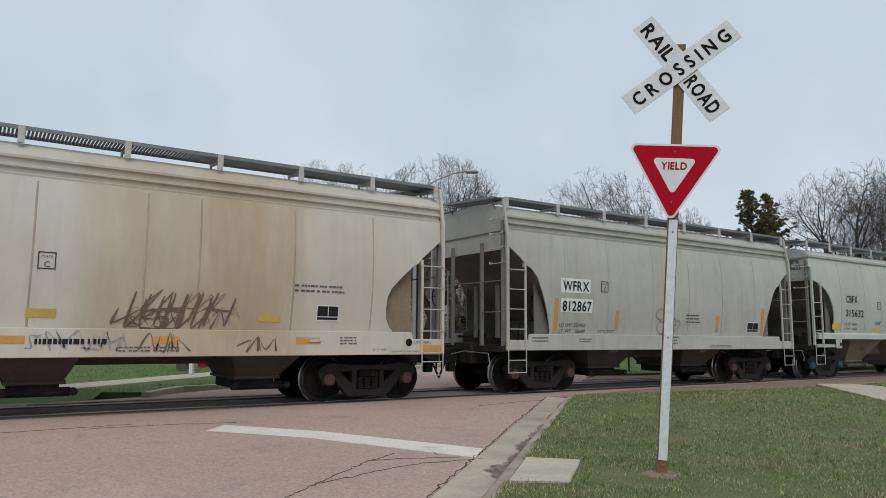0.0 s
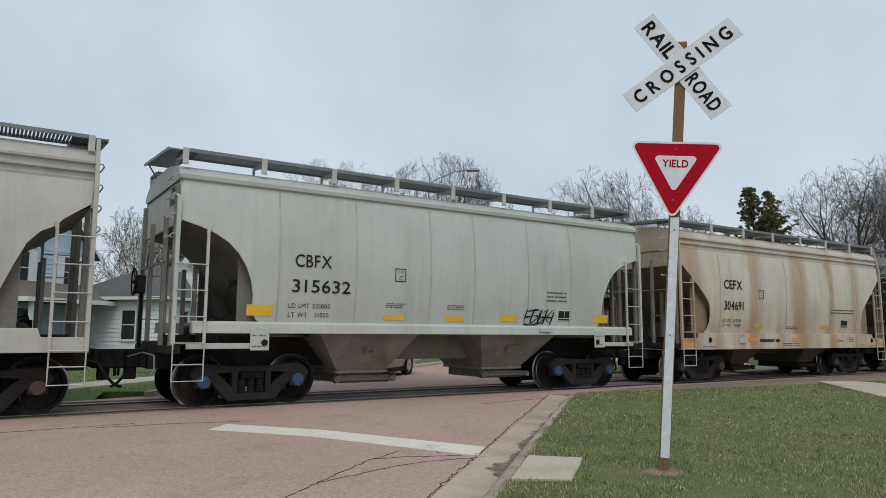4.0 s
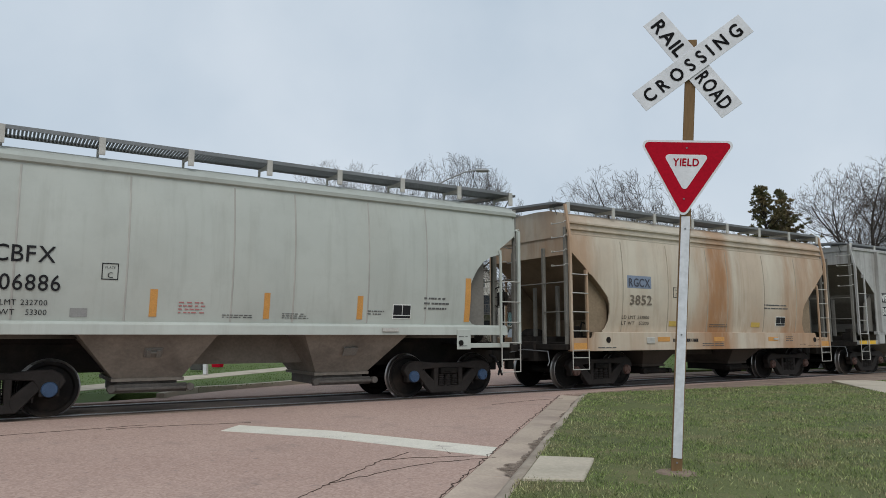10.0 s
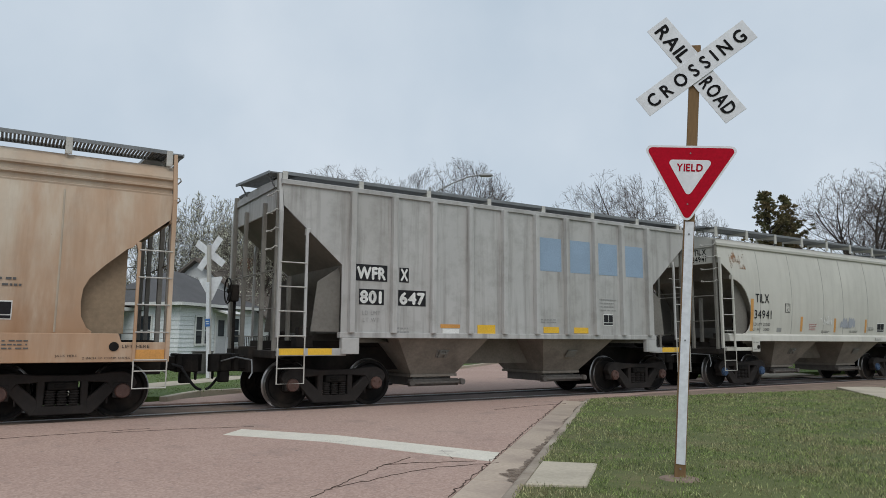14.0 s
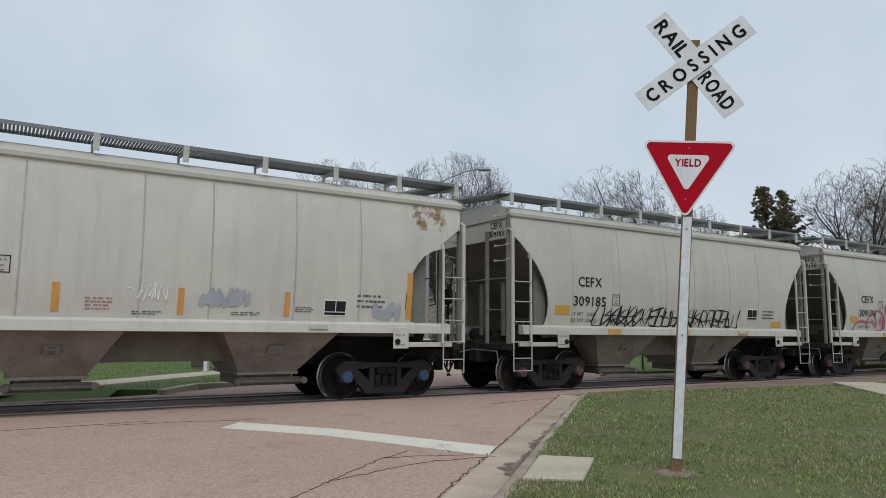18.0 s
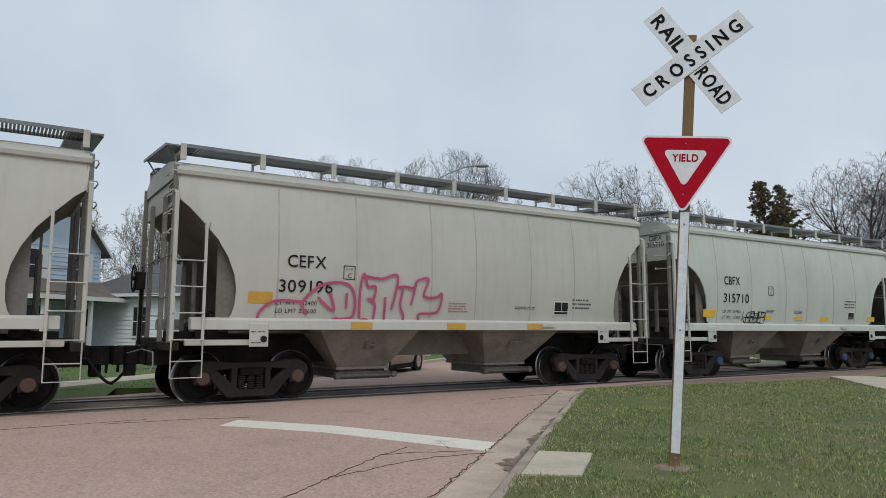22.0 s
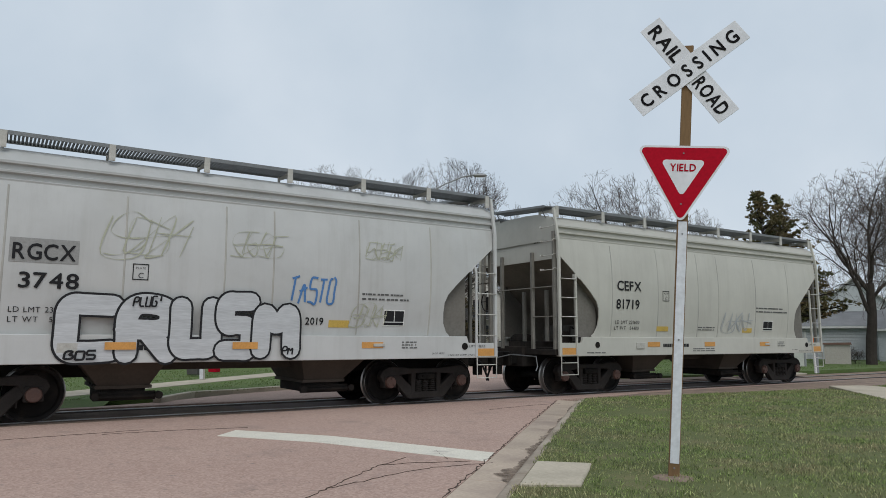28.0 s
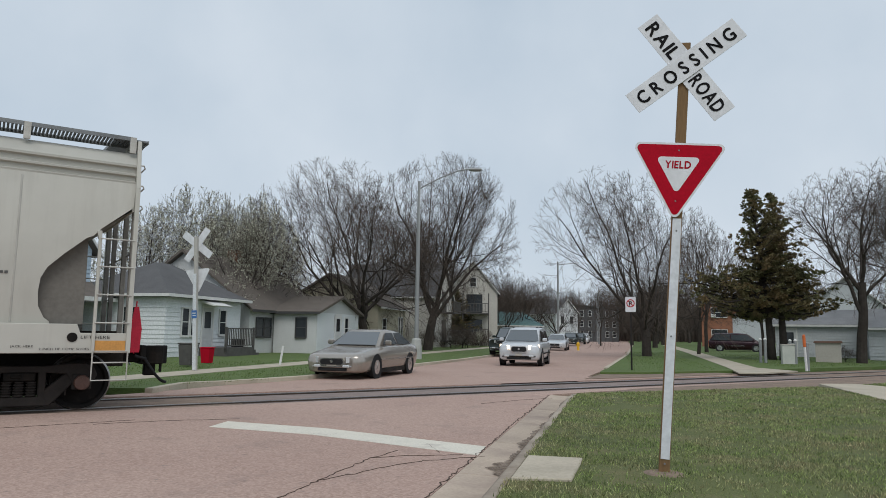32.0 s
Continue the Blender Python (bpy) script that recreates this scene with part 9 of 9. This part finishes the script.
for src, x, y, s, turn in ((PALE, 12.82, 27.96, 0.92, 80), (PALE, 8.2, 31.5, 0.86, 200), (PALE, 15.5, 36.0, 1.0, 300), (PALE, 3.2, 36.0, 0.9, 20), (PALE, 18.0, 42.0, 1.05, 140), (PALE, 14.8, 30.5, 0.8, 250),
                           (EDGE, 41.63, 2.96, 1.0, 130), (EDGE, 52.0, 7.5, 1.1, 250), (SLIM, 43.5, 18.5, 0.85, 90), (SLIM, 46.0, 15.0, 0.75, 200), (RIGHT, 62.0, 38.0, 0.95, 150), (SLIM, 60.0, 15.0, 1.0, 310),
                           (RIGHT, 54.25, 51.3, 0.72, 70), (RIGHT, 49.8, 49.5, 0.65, 190), (SLIM, 62.6, 57.3, 0.75, 240), (RIGHT, 74.1, 67.1, 0.75, 300), (SLIM, 66.0, 50.0, 0.7, 20), (RIGHT, 74.0, 52.0, 0.8, 110), (RIGHT, 84.0, 55.0, 0.85, 10),
                           (SLIM, 90.0, 88.0, 0.8, 30), (RIGHT, 98.0, 98.0, 0.85, 80), (RIGHT, 112.0, 106.0, 1.0, 170), (RIGHT, 126.0, 104.0, 1.0, 260), (RIGHT, 130.0, 92.0, 0.95, 40), (RIGHT, 110.0, 76.0, 0.95, 120), (RIGHT, 96.0, 66.0, 0.9, 220), (RIGHT, 140.0, 84.0, 1.1, 330),
                           (RIGHT, 104.0, 93.9, 0.95, 15), (SLIM, 93.4, 103.2, 0.9, 65), (RIGHT, 121.0, 92.0, 1.1, 200), (SLIM, 116.3, 80.6, 1.0, 140), (RIGHT, 119.0, 77.2, 0.95, 290), (RIGHT, 140.0, 96.0, 1.2, 33), (RIGHT, 128.0, 63.7, 1.0, 75), (SLIM, 137.0, 72.0, 1.1, 180),
                           (RIGHT, 132.0, 112.0, 1.1, 99), (RIGHT, 150.0, 108.0, 1.2, 199), (RIGHT, 146.0, 122.0, 1.2, 301), (RIGHT, 160.0, 130.0, 1.3, 10), (RIGHT, 172.0, 112.0, 1.3, 120), (RIGHT, 165.0, 90.0, 1.2, 240), (RIGHT, 168.0, 72.0, 1.2, 330), (RIGHT, 176.0, 52.0, 1.2, 80),
                           (RIGHT, 186.0, 140.0, 1.3, 55), (RIGHT, 196.0, 122.0, 1.3, 145), (RIGHT, 200.0, 100.0, 1.3, 265), (RIGHT, 204.0, 76.0, 1.3, 5), (RIGHT, 120.0, 128.0, 1.0, 310), (RIGHT, 110.0, 140.0, 1.0, 60),
                           (BIG_LEFT, 40.0, 52.0, 0.75, 95), (BIG_LEFT, 46.0, 58.0, 0.75, 200), (BIG_LEFT, 52.0, 62.0, 0.75, 310), (MID_LEFT, 58.0, 68.0, 0.7, 45), (BIG_LEFT, 66.0, 74.0, 0.8, 145), (BIG_LEFT, 76.0, 84.0, 0.8, 230),
                           (MID_LEFT, 36.0, 46.0, 0.9, 120), (MID_LEFT, 20.0, 48.0, 0.85, 210), (RIGHT, 76.0, 30.0, 0.9, 15), (RIGHT, 84.0, 18.0, 1.0, 75)):
    again(src, x, y, s, turn)
rnd = random.Random(5)
for k in range(9):
    x, y = 33.0 + k * 0.9 + rnd.uniform(-0.3, 0.3), 35.0 + k * 0.62 + rnd.uniform(-0.3, 0.3)
    ob = again(PALE if k % 2 else BIG_LEFT, x, y, rnd.uniform(0.12, 0.16), rnd.uniform(0, 360), "low brown twiggy shrub before a house")
    ob.name, ob["category"] = "shrub", "shrub"
for x, y, s in ((39.5, 6.1, 0.07), (24.5, 31.0, 0.1), (31.5, 36.0, 0.12)):
    ob = again(BIG_LEFT, x, y, s, 40, "small bare shrub on the lawn")
    ob.name, ob["category"] = "shrub", "shrub"


def conifer(x, y, height, radius, seed, label, low=2.5, lean=(0.0, 0.0), skew=(0.0, 0.0), boughs_n=230):
    """An old cedar: ragged tiers of upswept boughs, each with feathery sprays, wide below and thin at the tip."""
    rnd = random.Random(seed)
    root = thing("conifer", label, "tree", pose(x, y, 0.05))
    axis = lambda h: Vector((lean[0] * max(0.0, h / height) ** 1.5, lean[1] * max(0.0, h / height) ** 1.5, h))
    part("trunk", Geo().tube([axis(height * f) for f in (-0.01, 0.12, 0.35, 0.65, 0.97)], 0.27, 9, 0.03), M_BARK, root, smooth=True)
    boughs, vs, fs = [], [], []
    for i in range(boughs_n):
        t = ((i + rnd.random()) / boughs_n) ** 1.15
        h = low + (height - low - 0.15) * t
        ang = rnd.uniform(0, 6.283)
        lump = noise.noise((math.cos(ang) * 1.1 + seed, math.sin(ang) * 1.1, h * 0.62))
        out_ = radius * (1 - t) ** 1.2 * min(1.0, 0.7 + t * 2.4) * max(0.3, 0.85 + 0.95 * lump) * rnd.uniform(0.72, 1.08) + 0.16
        base = axis(h)
        flat = Vector((math.cos(ang) * out_ + skew[0] * (1 - t) * 0.5, math.sin(ang) * out_ + skew[1] * (1 - t) * 0.5, out_ * (0.02 + 1.2 * t * t)))
        tip = base + flat
        mid = base.lerp(tip, 0.5) - Vector((0, 0, 0.10 * out_ * (1 - t)))
        r0 = 0.012 + 0.012 * out_
        boughs += [(base, mid, r0 * 1.5, r0, 1), (mid, tip, r0, 0.006, 1)]
        d_out = flat.normalized()
        m = max(4, int(out_ * 9))
        for j in range(m):
            f = 0.18 + 0.84 * (j + rnd.random()) / m
            c = (base.lerp(mid, f * 2) if f < 0.5 else mid.lerp(tip, f * 2 - 1)) + Vector((rnd.gauss(0, 0.16), rnd.gauss(0, 0.16), rnd.gauss(0.02, 0.10))) * (0.5 + 0.5 * out_ / radius)
            size = rnd.uniform(0.12, 0.25)
            for q in range(14):
                dirn = (d_out * 0.75 + Vector((rnd.gauss(0, 0.6), rnd.gauss(0, 0.6), rnd.gauss(0.28, 0.45)))).normalized()
                sd = dirn.cross(Vector((rnd.gauss(0, 1), rnd.gauss(0, 1), rnd.gauss(0, 1)))).normalized() * size * 0.17
                o = len(vs)
                e, mm = c + dirn * size, c + dirn * size * 0.5
                vs += [tuple(c), tuple(mm + sd), tuple(e), tuple(mm - sd)]
                fs.append((o, o + 1, o + 2, o + 3))
    put("branchwork", array_mesh("branchwork", *bars(boughs, 4), M_BARK), root)["kind"] = "stuff"
    put("foliage", array_mesh("foliage", np.array(vs), np.array(fs), M_FIR), root)["kind"] = "stuff"
    return root


FIR = conifer(38.24, 9.59, 10.0, 3.9, 3, "dark green and rust-brown conifer on the lawn", lean=(-0.45, 0.7), skew=(0.5, -0.8))
conifer(38.75, 9.15, 9.7, 2.5, 8, "dark green conifer grown into a larger one", low=3.0, lean=(-0.2, 0.25), skew=(0.3, -0.5), boughs_n=150)
again(FIR, 42.5, 47.5, 0.6, 60, "small dark conifer beside a house")


# woods closing the view beyond the last houses
rnd = random.Random(77)
segs = []
for k in range(7500):
    az, dist = radians(rnd.uniform(18, 80)), rnd.uniform(172, 275)
    x, y = EYE[0] + dist * math.cos(az), EYE[1] + dist * math.sin(az)
    hgt = rnd.uniform(8, 15) * (0.8 + 0.5 * noise.noise((x * 0.03, y * 0.03, 0.0)))
    p = Vector((x, y, -0.1))
    q = p + Vector((rnd.gauss(0, 0.4), rnd.gauss(0, 0.4), hgt * 0.45))
    segs.append((p, q, 0.16, 0.12, 0))
    for j in range(5):
        e = q + Vector((rnd.gauss(0, 1.3), rnd.gauss(0, 1.3), hgt * rnd.uniform(0.15, 0.55)))
        segs.append((q, e, 0.09, 0.03, 1))
tagged(put("far_woods", array_mesh("far_woods", *bars(segs, 3), M_TWIG_DARK)), "brown bare woods far beyond the street", "woods", kind="stuff")


# ---- what moves ----
TRAVEL = ((0, 0.0), (4, 20.09), (8, 40.48), (12, 60.70), (16, 81.16), (20, 101.47), (24, 121.76), (28, 142.26), (32, 162.705))


def travelled(t):
    for (t0, s0), (t1, s1) in zip(TRAVEL, TRAVEL[1:]):
        if t <= t1:
            return s0 + (s1 - s0) * (t - t0) / (t1 - t0)
    return TRAVEL[-1][1]


def motions():
    rows = [(t, on_road(15.5 + 5.0 * (32 - t), 2.6)) for t in range(0, 33, 4)]
    walk(SUV, rows)
    for w in SUV_WHEELS:
        m = w.matrix_basis.copy()
        walk(w, [(i * 0.1, m @ Matrix.Rotation(0.5 * i / 0.36, 4, "Y")) for i in range(321)])
    for root, x in CARS:
        walk(root, [(t, pose(x - travelled(t), 0, 0)) for t in range(0, 33, 2)])
    n = 320
    for k, ws in enumerate(WHEELSETS):
        m = ws.matrix_basis.copy()
        walk(ws, [(32 * i / n, m @ Matrix.Rotation(-travelled(32 * i / n) / WHEEL_R + k, 4, "Y")) for i in range(n + 1)])


motions()
